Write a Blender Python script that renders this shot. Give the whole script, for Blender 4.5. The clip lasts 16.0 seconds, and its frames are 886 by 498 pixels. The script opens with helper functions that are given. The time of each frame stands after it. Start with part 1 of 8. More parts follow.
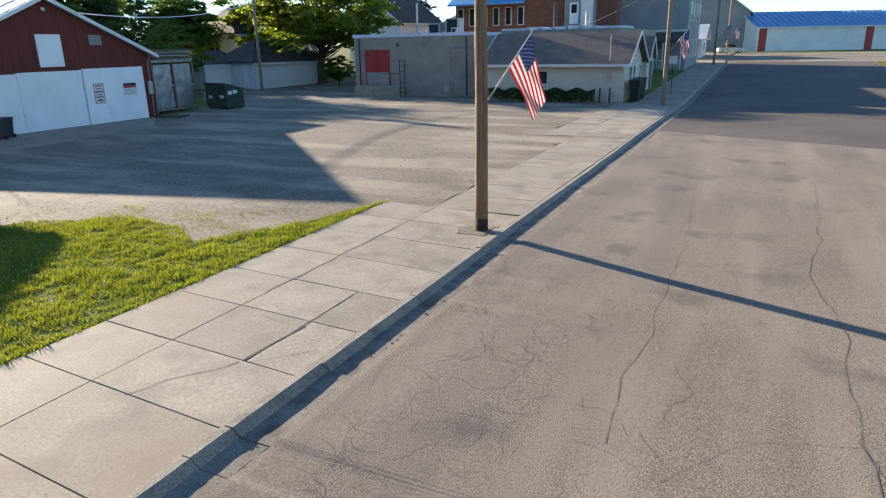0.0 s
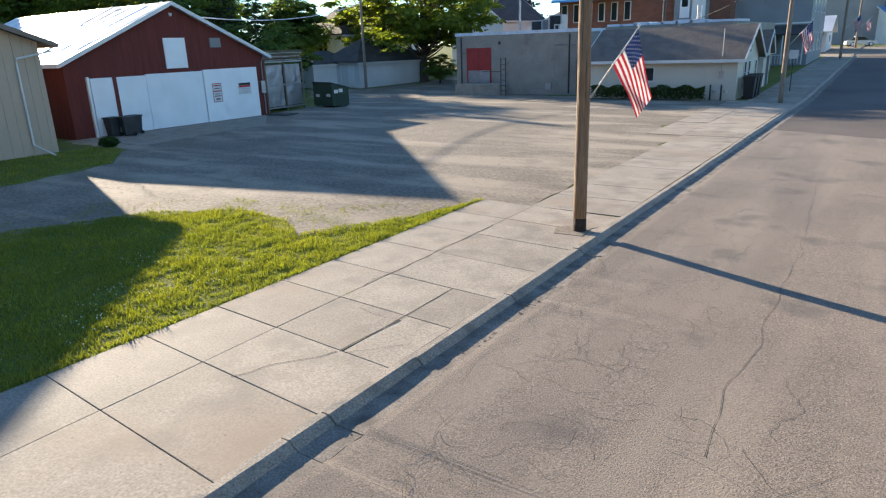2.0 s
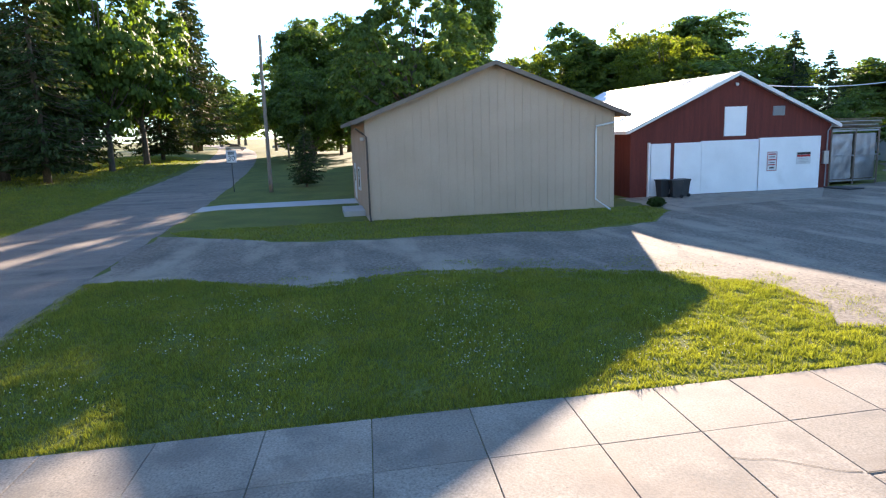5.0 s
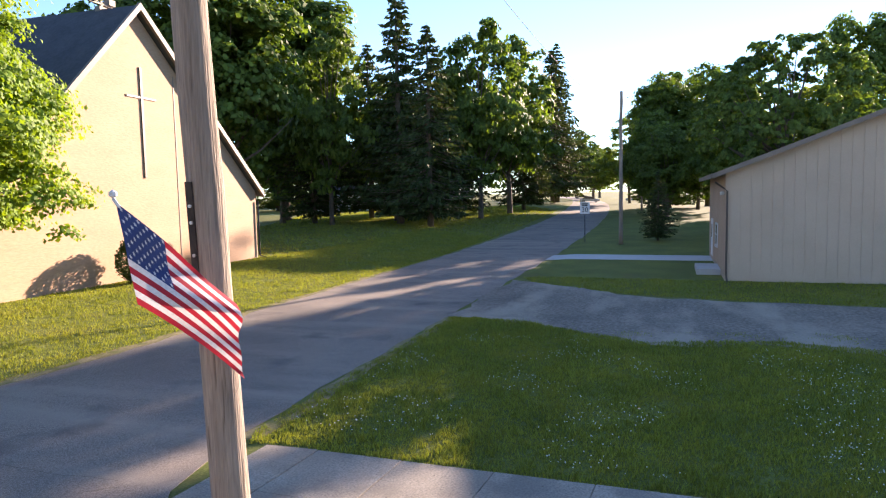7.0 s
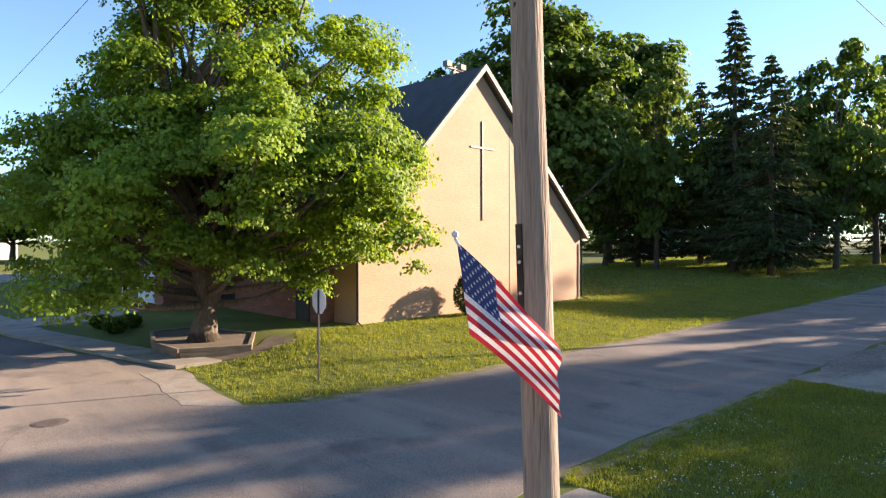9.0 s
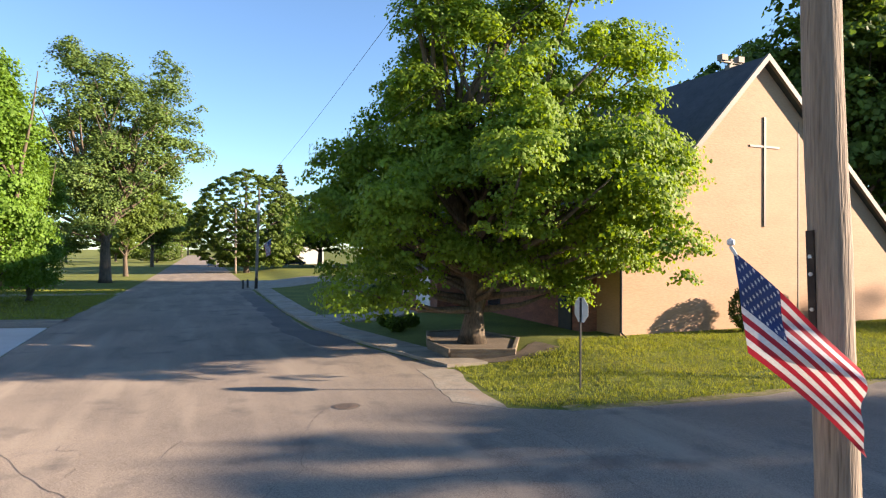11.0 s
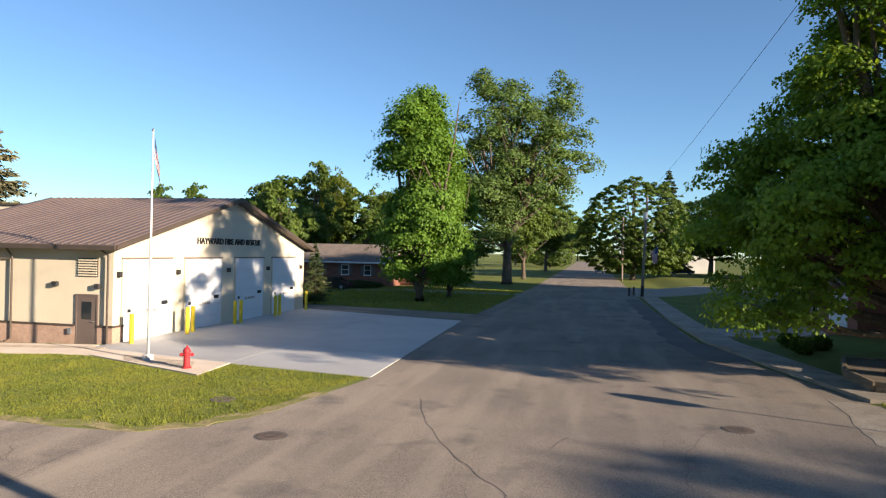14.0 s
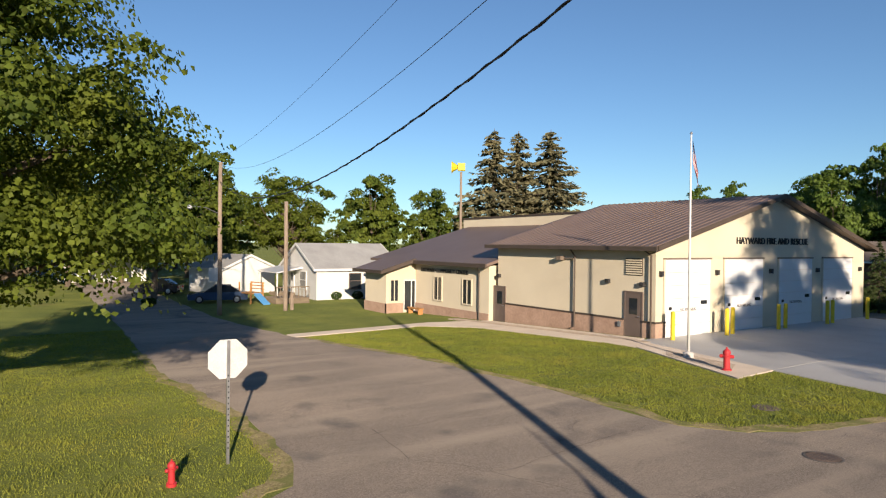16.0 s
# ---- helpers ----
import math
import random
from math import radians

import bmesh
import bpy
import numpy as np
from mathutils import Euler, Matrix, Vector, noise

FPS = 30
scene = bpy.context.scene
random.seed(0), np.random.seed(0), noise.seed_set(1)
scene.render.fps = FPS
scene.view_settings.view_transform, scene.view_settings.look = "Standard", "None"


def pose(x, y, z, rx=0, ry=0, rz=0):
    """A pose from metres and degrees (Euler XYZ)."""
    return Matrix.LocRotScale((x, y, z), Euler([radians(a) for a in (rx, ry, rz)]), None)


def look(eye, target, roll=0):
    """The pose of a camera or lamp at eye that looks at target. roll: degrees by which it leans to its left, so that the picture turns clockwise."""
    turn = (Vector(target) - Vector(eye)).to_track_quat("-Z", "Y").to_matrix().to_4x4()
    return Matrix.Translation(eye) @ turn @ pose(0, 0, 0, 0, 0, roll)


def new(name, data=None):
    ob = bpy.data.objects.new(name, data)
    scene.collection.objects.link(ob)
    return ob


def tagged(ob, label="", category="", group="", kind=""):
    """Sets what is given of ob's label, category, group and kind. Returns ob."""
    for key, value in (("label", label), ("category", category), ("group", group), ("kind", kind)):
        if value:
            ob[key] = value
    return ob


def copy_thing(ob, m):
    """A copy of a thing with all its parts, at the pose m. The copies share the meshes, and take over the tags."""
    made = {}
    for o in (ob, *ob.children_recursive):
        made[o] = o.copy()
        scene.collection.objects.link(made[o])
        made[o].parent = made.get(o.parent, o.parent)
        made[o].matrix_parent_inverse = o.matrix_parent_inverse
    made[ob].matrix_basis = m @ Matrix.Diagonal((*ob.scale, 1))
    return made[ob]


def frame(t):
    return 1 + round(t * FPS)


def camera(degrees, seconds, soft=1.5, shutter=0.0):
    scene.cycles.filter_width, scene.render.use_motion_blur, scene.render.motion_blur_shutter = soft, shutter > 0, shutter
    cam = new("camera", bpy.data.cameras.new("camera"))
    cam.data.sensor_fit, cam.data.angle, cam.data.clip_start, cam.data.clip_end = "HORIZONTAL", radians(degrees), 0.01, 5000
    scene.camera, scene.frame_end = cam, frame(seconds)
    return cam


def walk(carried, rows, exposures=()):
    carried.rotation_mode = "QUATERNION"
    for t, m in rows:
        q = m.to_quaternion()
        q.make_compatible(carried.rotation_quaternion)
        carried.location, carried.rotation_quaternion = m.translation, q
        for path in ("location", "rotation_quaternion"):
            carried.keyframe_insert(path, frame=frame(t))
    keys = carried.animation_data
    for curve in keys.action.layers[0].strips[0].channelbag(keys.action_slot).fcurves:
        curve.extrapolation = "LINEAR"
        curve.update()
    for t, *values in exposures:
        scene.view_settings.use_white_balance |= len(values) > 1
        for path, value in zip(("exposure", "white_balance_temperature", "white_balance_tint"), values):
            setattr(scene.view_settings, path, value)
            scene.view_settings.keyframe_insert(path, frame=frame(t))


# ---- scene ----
EXPOSURES = [(0.0, 1.93, 6700, 12), (3.0, 2.24, 6750, 14), (5.5, 2.62, 6800, 23), (7.0, 2.4, 6950, 28), (9.0, 2.18, 7100, 23), (12.5, 1.72, 6950, 18), (14.5, 1.05, 6650, 15), (16.0, 0.66, 6650, 15)]
cam = camera(68.20, 16.0, soft=1.2)
PATH = [
    (0.0, pose(0, 0, 4.28, 72.64, 1.10, 25.57)),
    (0.5, pose(0, 0, 4.28, 72.63, 1.22, 25.89)),
    (1.0, pose(0, 0, 4.28, 72.67, 1.38, 28.44)),
    (1.5, pose(0, 0, 4.28, 72.68, 1.50, 30.10)),
    (2.0, pose(0, 0, 4.28, 72.70, 1.92, 34.07)),
    (2.5, pose(0, 0, 4.28, 72.98, 2.37, 43.28)),
    (3.0, pose(0, 0, 4.28, 73.44, 2.57, 51.60)),
    (3.2, pose(0, 0, 4.28, 73.96, 2.69, 54.16)),
    (5.3, pose(0, 0, 4.28, 80.65, 1.84, 83.11)),
    (5.5, pose(0, 0, 4.28, 81.12, 1.91, 85.71)),
    (6.0, pose(0, 0, 4.28, 82.58, 1.74, 93.60)),
    (6.5, pose(0, 0, 4.28, 83.95, 1.44, 101.43)),
    (7.0, pose(0, 0, 4.28, 85.24, 1.17, 109.18)),
    (7.5, pose(0, 0, 4.28, 86.45, 0.88, 116.55)),
    (8.0, pose(0, 0, 4.28, 87.57, 0.65, 124.07)),
    (8.5, pose(0, 0, 4.28, 88.65, 0.39, 131.56)),
    (9.0, pose(0, 0, 4.28, 89.27, 0.09, 136.92)),
    (9.2, pose(0, 0, 4.28, 89.43, 0.04, 139.22)),
    (11.3, pose(0, 0, 4.28, 90.00, -0.26, 162.30)),
    (11.5, pose(0, 0, 4.28, 90.02, -0.40, 163.99)),
    (12.0, pose(0, 0, 4.28, 90.17, -0.76, 169.21)),
    (12.5, pose(0, 0, 4.28, 90.21, -0.96, 174.56)),
    (13.0, pose(0, 0, 4.28, 90.33, -1.08, 179.89)),
    (13.5, pose(0, 0, 4.28, 90.34, -1.12, 185.22)),
    (14.0, pose(0, 0, 4.28, 90.24, -1.24, 192.53)),
    (14.5, pose(0, 0, 4.28, 90.02, -0.97, 201.71)),
    (15.0, pose(0, 0, 4.28, 89.82, -0.91, 213.29)),
    (15.5, pose(0, 0, 4.28, 89.66, -0.73, 225.09)),
    (16.0, pose(0, 0, 4.28, 89.52, -0.58, 237.28)),
]
walk(cam, PATH, EXPOSURES)

# ---- daylight: low evening sun ----
SUN_YAW, SUN_UP = 69.5, 14.5
world = bpy.data.worlds.new("sky")
scene.world = world
world.use_nodes = True
wn = world.node_tree.nodes
sky = wn.new("ShaderNodeTexSky")
sky.sky_type = "NISHITA"
sky.sun_disc = False
sky.sun_elevation, sky.sun_rotation = radians(SUN_UP), radians(-SUN_YAW)
sky.air_density, sky.dust_density, sky.ozone_density = 0.9, 0.0, 2.2
wn["Background"].inputs[1].default_value = 0.07
blue = wn.new("ShaderNodeVectorMath")
blue.operation = "MULTIPLY"
blue.inputs[1].default_value = (0.72, 1.0, 1.19)
world.node_tree.links.new(sky.outputs[0], blue.inputs[0])
vivid = wn.new("ShaderNodeHueSaturation")
vivid.inputs["Saturation"].default_value = 0.97
world.node_tree.links.new(blue.outputs[0], vivid.inputs["Color"])
world.node_tree.links.new(vivid.outputs[0], wn["Background"].inputs[0])
sun_data = bpy.data.lights.new("sun", "SUN")
sun_data.energy, sun_data.angle, sun_data.color = 5.0, radians(0.6), (1.0, 0.875, 0.685)
sun = new("sun", sun_data)
sun.matrix_world = look((-600 * math.sin(radians(SUN_YAW)), 600 * math.cos(radians(SUN_YAW)), 600 * math.tan(radians(SUN_UP))), (0, 0, 0))

# ---- materials ----


def mat(name, color, rough=0.8, color2=None, scale=3.0, detail=6.0, metal=0.0, bump=0.0, bump_scale=40.0, grain=0.12, island=0.0, random_ob=0.0, spec=0.35,
        spread=(0.35, 0.65), stretch=(1, 1, 1), depth=0.02, fine_detail=3.0, translucent=0.0, through_tint=(1.5, 1.35, 0.5)):
    """A surface with large patches (color to color2), fine grain and relief, in metres of the world."""
    m = bpy.data.materials.new(name)
    m.use_nodes = True
    nt = m.node_tree
    n, link = nt.nodes, nt.links.new
    bsdf = n["Principled BSDF"]
    bsdf.inputs["Roughness"].default_value, bsdf.inputs["Metallic"].default_value = rough, metal
    bsdf.inputs["Specular IOR Level"].default_value = spec
    bsdf.inputs["Diffuse Roughness"].default_value = 0.35 if rough > 0.84 else 0.0
    geo = n.new("ShaderNodeNewGeometry")
    mapping = n.new("ShaderNodeMapping")
    mapping.inputs["Scale"].default_value = stretch
    link(geo.outputs["Position"], mapping.inputs["Vector"])
    big = n.new("ShaderNodeTexNoise")
    big.inputs["Scale"].default_value, big.inputs["Detail"].default_value = 1.0 / scale, detail
    link(mapping.outputs[0], big.inputs["Vector"])
    ramp = n.new("ShaderNodeValToRGB")
    ramp.color_ramp.elements[0].position, ramp.color_ramp.elements[1].position = spread
    c2 = color2 or tuple(c * 0.8 for c in color)
    ramp.color_ramp.elements[0].color, ramp.color_ramp.elements[1].color = (*color, 1), (*c2, 1)
    link(big.outputs["Fac"], ramp.inputs[0])
    fine = n.new("ShaderNodeTexNoise")
    fine.inputs["Scale"].default_value, fine.inputs["Detail"].default_value = bump_scale, fine_detail
    link(mapping.outputs[0], fine.inputs["Vector"])
    span = n.new("ShaderNodeMapRange")
    span.inputs["From Min"].default_value, span.inputs["From Max"].default_value = 0.25, 0.75
    span.inputs["To Min"].default_value, span.inputs["To Max"].default_value = 1 - grain, 1 + grain
    link(fine.outputs["Fac"], span.inputs["Value"])
    factor = span.outputs[0]
    for amount, socket in ((island, geo.outputs["Random Per Island"]), (random_ob, None)):
        if amount:
            if socket is None:
                socket = n.new("ShaderNodeObjectInfo").outputs["Random"]
            r = n.new("ShaderNodeMapRange")
            r.inputs["To Min"].default_value, r.inputs["To Max"].default_value = 1 - amount, 1 + amount
            link(socket, r.inputs["Value"])
            mul = n.new("ShaderNodeMath")
            mul.operation = "MULTIPLY"
            link(factor, mul.inputs[0])
            link(r.outputs[0], mul.inputs[1])
            factor = mul.outputs[0]
    mix = n.new("ShaderNodeVectorMath")
    mix.operation = "SCALE"
    link(ramp.outputs[0], mix.inputs[0])
    link(factor, mix.inputs["Scale"])
    link(mix.outputs[0], bsdf.inputs["Base Color"])
    if bump:
        b = n.new("ShaderNodeBump")
        b.inputs["Strength"].default_value, b.inputs["Distance"].default_value = bump, depth
        link(fine.outputs["Fac"], b.inputs["Height"])
        link(b.outputs[0], bsdf.inputs["Normal"])
    if translucent:
        tr = n.new("ShaderNodeBsdfTranslucent")
        tint = n.new("ShaderNodeVectorMath")
        tint.operation = "MULTIPLY"
        tint.inputs[1].default_value = through_tint
        link(mix.outputs[0], tint.inputs[0])
        link(tint.outputs[0], tr.inputs["Color"])
        ms = n.new("ShaderNodeMixShader")
        ms.inputs[0].default_value = translucent
        link(bsdf.outputs[0], ms.inputs[1])
        link(tr.outputs[0], ms.inputs[2])
        link(ms.outputs[0], n["Material Output"].inputs["Surface"])
    return m


def overlay(m, texture, color, low, high, scale=1.0, stretch=(1, 1, 1), amount=1.0, warp=0.0, **settings):
    """Adds a second layer to a material: where the texture lies between low and high it turns to another colour."""
    nt = m.node_tree
    n, link = nt.nodes, nt.links.new
    bsdf = n["Principled BSDF"]
    was = bsdf.inputs["Base Color"].links[0].from_socket
    geo = n.new("ShaderNodeNewGeometry")
    mp = n.new("ShaderNodeMapping")
    mp.inputs["Scale"].default_value = stretch
    link(geo.outputs["Position"], mp.inputs["Vector"])
    tex = n.new(texture)
    tex.inputs["Scale"].default_value = scale
    for key, value in settings.items():
        if key == "feature":
            tex.feature = value
        else:
            tex.inputs[key.title()].default_value = value
    place_at = mp.outputs[0]
    if warp:
        wob = n.new("ShaderNodeTexNoise")
        wob.inputs["Scale"].default_value, wob.inputs["Detail"].default_value = 1.3, 4.0
        link(mp.outputs[0], wob.inputs["Vector"])
        shift = n.new("ShaderNodeVectorMath")
        shift.operation = "MULTIPLY_ADD"
        shift.inputs[1].default_value = (warp, warp, warp)
        link(wob.outputs["Color"], shift.inputs[0])
        link(mp.outputs[0], shift.inputs[2])
        place_at = shift.outputs[0]
    link(place_at, tex.inputs["Vector"])
    r = n.new("ShaderNodeMapRange")
    r.inputs["From Min"].default_value, r.inputs["From Max"].default_value = low, high
    r.inputs["To Max"].default_value = amount
    link(tex.outputs[0], r.inputs["Value"])
    mx = n.new("ShaderNodeMix")
    mx.data_type = "RGBA"
    link(r.outputs[0], mx.inputs["Factor"])
    link(was, mx.inputs["A"])
    mx.inputs["B"].default_value = (*color, 1)
    link(mx.outputs["Result"], bsdf.inputs["Base Color"])
    return m


M = {}
M["lawn"] = overlay(mat("lawn", (0.155, 0.17, 0.042), 0.95, (0.105, 0.125, 0.034), 2.5, bump=0.6, bump_scale=25, grain=0.45, spec=0.1), "ShaderNodeTexNoise", (0.13, 0.11, 0.045), 0.6, 0.75, 0.35, detail=5.0, amount=0.55)
M["field"] = mat("field", (0.10, 0.14, 0.03), 0.95, (0.17, 0.16, 0.06), 60, bump=0.2, bump_scale=2, grain=0.25, spec=0.1)
M["asphalt"] = overlay(overlay(overlay(overlay(mat("asphalt", (0.25, 0.205, 0.166), 0.88, (0.185, 0.155, 0.13), 5.0, bump=0.6, bump_scale=50, grain=0.6, spec=0.15, depth=0.010, fine_detail=5.0),
                                               "ShaderNodeTexNoise", (0.30, 0.25, 0.20), 0.48, 0.7, 0.9, stretch=(1, 0.12, 1), detail=9.0, amount=0.8),
                                       "ShaderNodeTexNoise", (0.10, 0.09, 0.085), 0.57, 0.72, 0.6, detail=12.0, amount=0.75),
                               "ShaderNodeTexVoronoi", (0.42, 0.36, 0.31), 0.22, 0.05, 19.0, amount=0.55),
                       "ShaderNodeTexVoronoi", (0.09, 0.075, 0.065), 0.012, 0.002, 1.15, amount=0.2, warp=0.8, feature="DISTANCE_TO_EDGE")
M["asphalt_patch"] = mat("asphalt_patch", (0.10, 0.09, 0.085), 0.9, (0.14, 0.12, 0.105), 3.0, bump=0.4, bump_scale=60, grain=0.4)
M["crack"] = mat("crack_fill", (0.06, 0.052, 0.047), 0.9, (0.12, 0.10, 0.09), 0.3, grain=0.3)
M["gravel"] = overlay(overlay(overlay(mat("gravel", (0.225, 0.19, 0.15), 0.95, (0.165, 0.14, 0.112), 2.2, bump=0.45, bump_scale=9, grain=0.45, spec=0.15, spread=(0.3, 0.7), depth=0.02, fine_detail=9.0),
                                      "ShaderNodeTexNoise", (0.40, 0.335, 0.255), 0.48, 0.62, 0.26, stretch=(0.5, 1.8, 1), detail=11.0, amount=0.65),
                              "ShaderNodeTexNoise", (0.12, 0.105, 0.085), 0.55, 0.7, 0.8, detail=12.0, amount=0.4),
                      "ShaderNodeTexVoronoi", (0.40, 0.345, 0.28), 0.22, 0.06, 11.0, amount=0.55)
M["concrete"] = overlay(overlay(mat("concrete", (0.32, 0.275, 0.22), 0.85, (0.265, 0.23, 0.185), 0.9, bump=0.3, bump_scale=30, grain=0.38, fine_detail=9.0, depth=0.01, random_ob=0.14, spec=0.3),
                                "ShaderNodeTexNoise", (0.15, 0.135, 0.115), 0.5, 0.66, 1.3, detail=14.0, amount=0.55),
                        "ShaderNodeTexNoise", (0.27, 0.20, 0.145), 0.52, 0.66, 0.45, detail=8.0, amount=0.6)
M["concrete"] = overlay(M["concrete"], "ShaderNodeTexVoronoi", (0.07, 0.06, 0.05), 0.10, 0.05, 5.0, amount=0.6)
M["joint"] = mat("open_joint", (0.03, 0.026, 0.022), 0.95, (0.05, 0.043, 0.036), 0.2, grain=0.3)
M["curb"] = overlay(mat("curb_concrete", (0.34, 0.293, 0.238), 0.9, (0.26, 0.225, 0.183), 0.5, bump=0.6, bump_scale=40, grain=0.5, depth=0.008, fine_detail=6.0), "ShaderNodeTexNoise", (0.15, 0.13, 0.11), 0.55, 0.75, 2.5, detail=8.0, amount=0.7)
M["curb"] = overlay(M["curb"], "ShaderNodeTexVoronoi", (0.12, 0.105, 0.09), 0.16, 0.08, 14.0, amount=0.6)
M["gutter_pan"] = overlay(mat("gutter_pan", (0.25, 0.22, 0.185), 0.92, (0.15, 0.13, 0.11), 0.4, bump=0.5, bump_scale=35, grain=0.45, depth=0.008, fine_detail=6.0), "ShaderNodeTexNoise", (0.075, 0.065, 0.055), 0.5, 0.68, 2.2, detail=10.0, amount=0.75)
M["apron"] = mat("new_concrete", (0.50, 0.48, 0.45), 0.8, (0.44, 0.42, 0.395), 2.5, bump=0.15, bump_scale=50, grain=0.06, random_ob=0.04)
M["stone"] = mat("loose_stone", (0.24, 0.205, 0.165), 0.95, (0.16, 0.14, 0.115), 0.4, island=0.45, grain=0.15, spec=0.15)
M["rust"] = mat("rusty_iron", (0.14, 0.10, 0.078), 0.85, (0.09, 0.068, 0.055), 0.2, grain=0.3, bump=0.4, bump_scale=30)
M["path"] = mat("buff_concrete", (0.52, 0.44, 0.36), 0.85, (0.45, 0.375, 0.305), 1.5, bump=0.2, bump_scale=40, grain=0.15, fine_detail=6.0)
# darker asphalt tone that carries the painted shade of the far buildings
M["asphalt_new"] = mat("shaded_asphalt", (0.15, 0.128, 0.115), 0.9, (0.115, 0.10, 0.09), 6.0, bump=0.4, bump_scale=60, grain=0.4, spec=0.1)
M["dry_grass"] = overlay(mat("dry_grass", (0.27, 0.22, 0.12), 0.95, (0.19, 0.165, 0.075), 0.5, bump=0.8, bump_scale=22, grain=0.5, spec=0.1, fine_detail=6.0), "ShaderNodeTexNoise", (0.13, 0.14, 0.045), 0.5, 0.6, 1.6, detail=8.0, amount=0.8)
M["soil"] = mat("soil", (0.12, 0.09, 0.06), 0.95, (0.17, 0.13, 0.09), 0.8, bump=0.8, bump_scale=18, grain=0.3)
M["pebble"] = mat("pebble_bed", (0.42, 0.34, 0.26), 0.9, (0.30, 0.24, 0.19), 0.5, bump=1.0, bump_scale=14, grain=0.35)
M["tan_siding"] = mat("tan_siding", (0.50, 0.375, 0.275), 0.75, (0.46, 0.345, 0.25), 2.0, grain=0.05, bump=0.1, bump_scale=25, random_ob=0.03)
M["tan_trim"] = mat("tan_trim", (0.20, 0.155, 0.12), 0.6, (0.17, 0.13, 0.10), 1.0)
M["dark_roof"] = mat("dark_shingle", (0.075, 0.07, 0.068), 0.9, (0.05, 0.048, 0.047), 1.0, bump=0.6, bump_scale=12, grain=0.3)
M["brown_roof"] = mat("brown_shingle", (0.19, 0.15, 0.125), 0.9, (0.14, 0.112, 0.095), 0.8, bump=0.6, bump_scale=10, grain=0.3)
M["steel_roof"] = mat("brown_steel_roof", (0.20, 0.145, 0.12), 0.5, (0.175, 0.125, 0.105), 3.0, metal=0.05, grain=0.05, spec=0.2)
M["white_roof"] = mat("white_steel_roof", (0.72, 0.72, 0.72), 0.42, (0.60, 0.59, 0.58), 2.0, metal=0.2, grain=0.06, spec=0.5)
M["grey_roof"] = mat("pale_grey_roof", (0.40, 0.39, 0.37), 0.7, (0.33, 0.32, 0.305), 1.5, grain=0.1, bump=0.2, bump_scale=8)
M["blue_roof"] = mat("blue_steel_roof", (0.13, 0.30, 0.52), 0.4, (0.11, 0.26, 0.46), 3.0, metal=0.2, grain=0.05)
M["barn_red"] = mat("barn_red", (0.155, 0.032, 0.022), 0.8, (0.115, 0.024, 0.018), 0.8, grain=0.15, bump=0.3, bump_scale=18, stretch=(4, 4, 0.4), random_ob=0.08)
M["white"] = overlay(mat("white_paint", (0.82, 0.82, 0.81), 0.6, (0.75, 0.75, 0.74), 1.5, grain=0.05, random_ob=0.03), "ShaderNodeTexNoise", (0.50, 0.48, 0.44), 0.62, 0.85, 0.7, detail=8.0, amount=0.5)
M["white_siding"] = mat("white_siding", (0.70, 0.69, 0.66), 0.65, (0.62, 0.61, 0.58), 2.0, grain=0.04)
M["beige_siding"] = mat("beige_siding", (0.62, 0.555, 0.455), 0.7, (0.56, 0.50, 0.41), 1.5, grain=0.05)
M["grey_siding"] = mat("grey_siding", (0.27, 0.275, 0.28), 0.7, (0.23, 0.235, 0.24), 2.0, grain=0.05)
M["block"] = overlay(mat("painted_block", (0.32, 0.285, 0.245), 0.8, (0.26, 0.235, 0.205), 1.3, grain=0.12, bump=0.3, bump_scale=8), "ShaderNodeTexNoise", (0.14, 0.125, 0.11), 0.58, 0.8, 0.8, detail=8.0, amount=0.6)
M["stucco"] = mat("cream_stucco", (0.60, 0.53, 0.40), 0.85, (0.56, 0.49, 0.37), 2.0, bump=0.25, bump_scale=30, grain=0.05)
M["wainscot"] = mat("pink_block", (0.40, 0.27, 0.20), 0.85, (0.34, 0.225, 0.165), 0.7, bump=0.4, bump_scale=9, grain=0.15)
M["church"] = mat("church_brick", (0.40, 0.245, 0.152), 0.8, (0.36, 0.22, 0.135), 2.5, grain=0.10, bump=0.4, bump_scale=5, stretch=(1, 1, 3))
M["brick"] = mat("red_brick", (0.27, 0.115, 0.075), 0.85, (0.20, 0.085, 0.06), 0.8, grain=0.25, bump=0.4, bump_scale=6, stretch=(1, 1, 3))
M["church_roof"] = mat("slate_roof", (0.045, 0.048, 0.055), 0.8, (0.06, 0.062, 0.068), 0.8, grain=0.2, bump=0.5, bump_scale=6)
M["timber"] = overlay(mat("pole_timber", (0.32, 0.25, 0.19), 0.9, (0.24, 0.185, 0.14), 0.5, bump=1.0, bump_scale=9, grain=0.25, stretch=(6, 6, 0.35)), "ShaderNodeTexNoise", (0.075, 0.055, 0.04), 0.60, 0.7, 9, stretch=(3, 3, 0.12), detail=6.0, amount=0.8)
M["timber_brown"] = overlay(mat("brown_timber", (0.26, 0.18, 0.115), 0.9, (0.19, 0.13, 0.085), 0.5, bump=1.0, bump_scale=9, grain=0.25, stretch=(6, 6, 0.35)), "ShaderNodeTexNoise", (0.06, 0.042, 0.03), 0.58, 0.7, 9, stretch=(3, 3, 0.12), detail=6.0, amount=0.8)
M["tar"] = mat("tarred_wood", (0.035, 0.026, 0.02), 0.95, (0.06, 0.043, 0.03), 0.3, bump=0.6, bump_scale=15, grain=0.3)
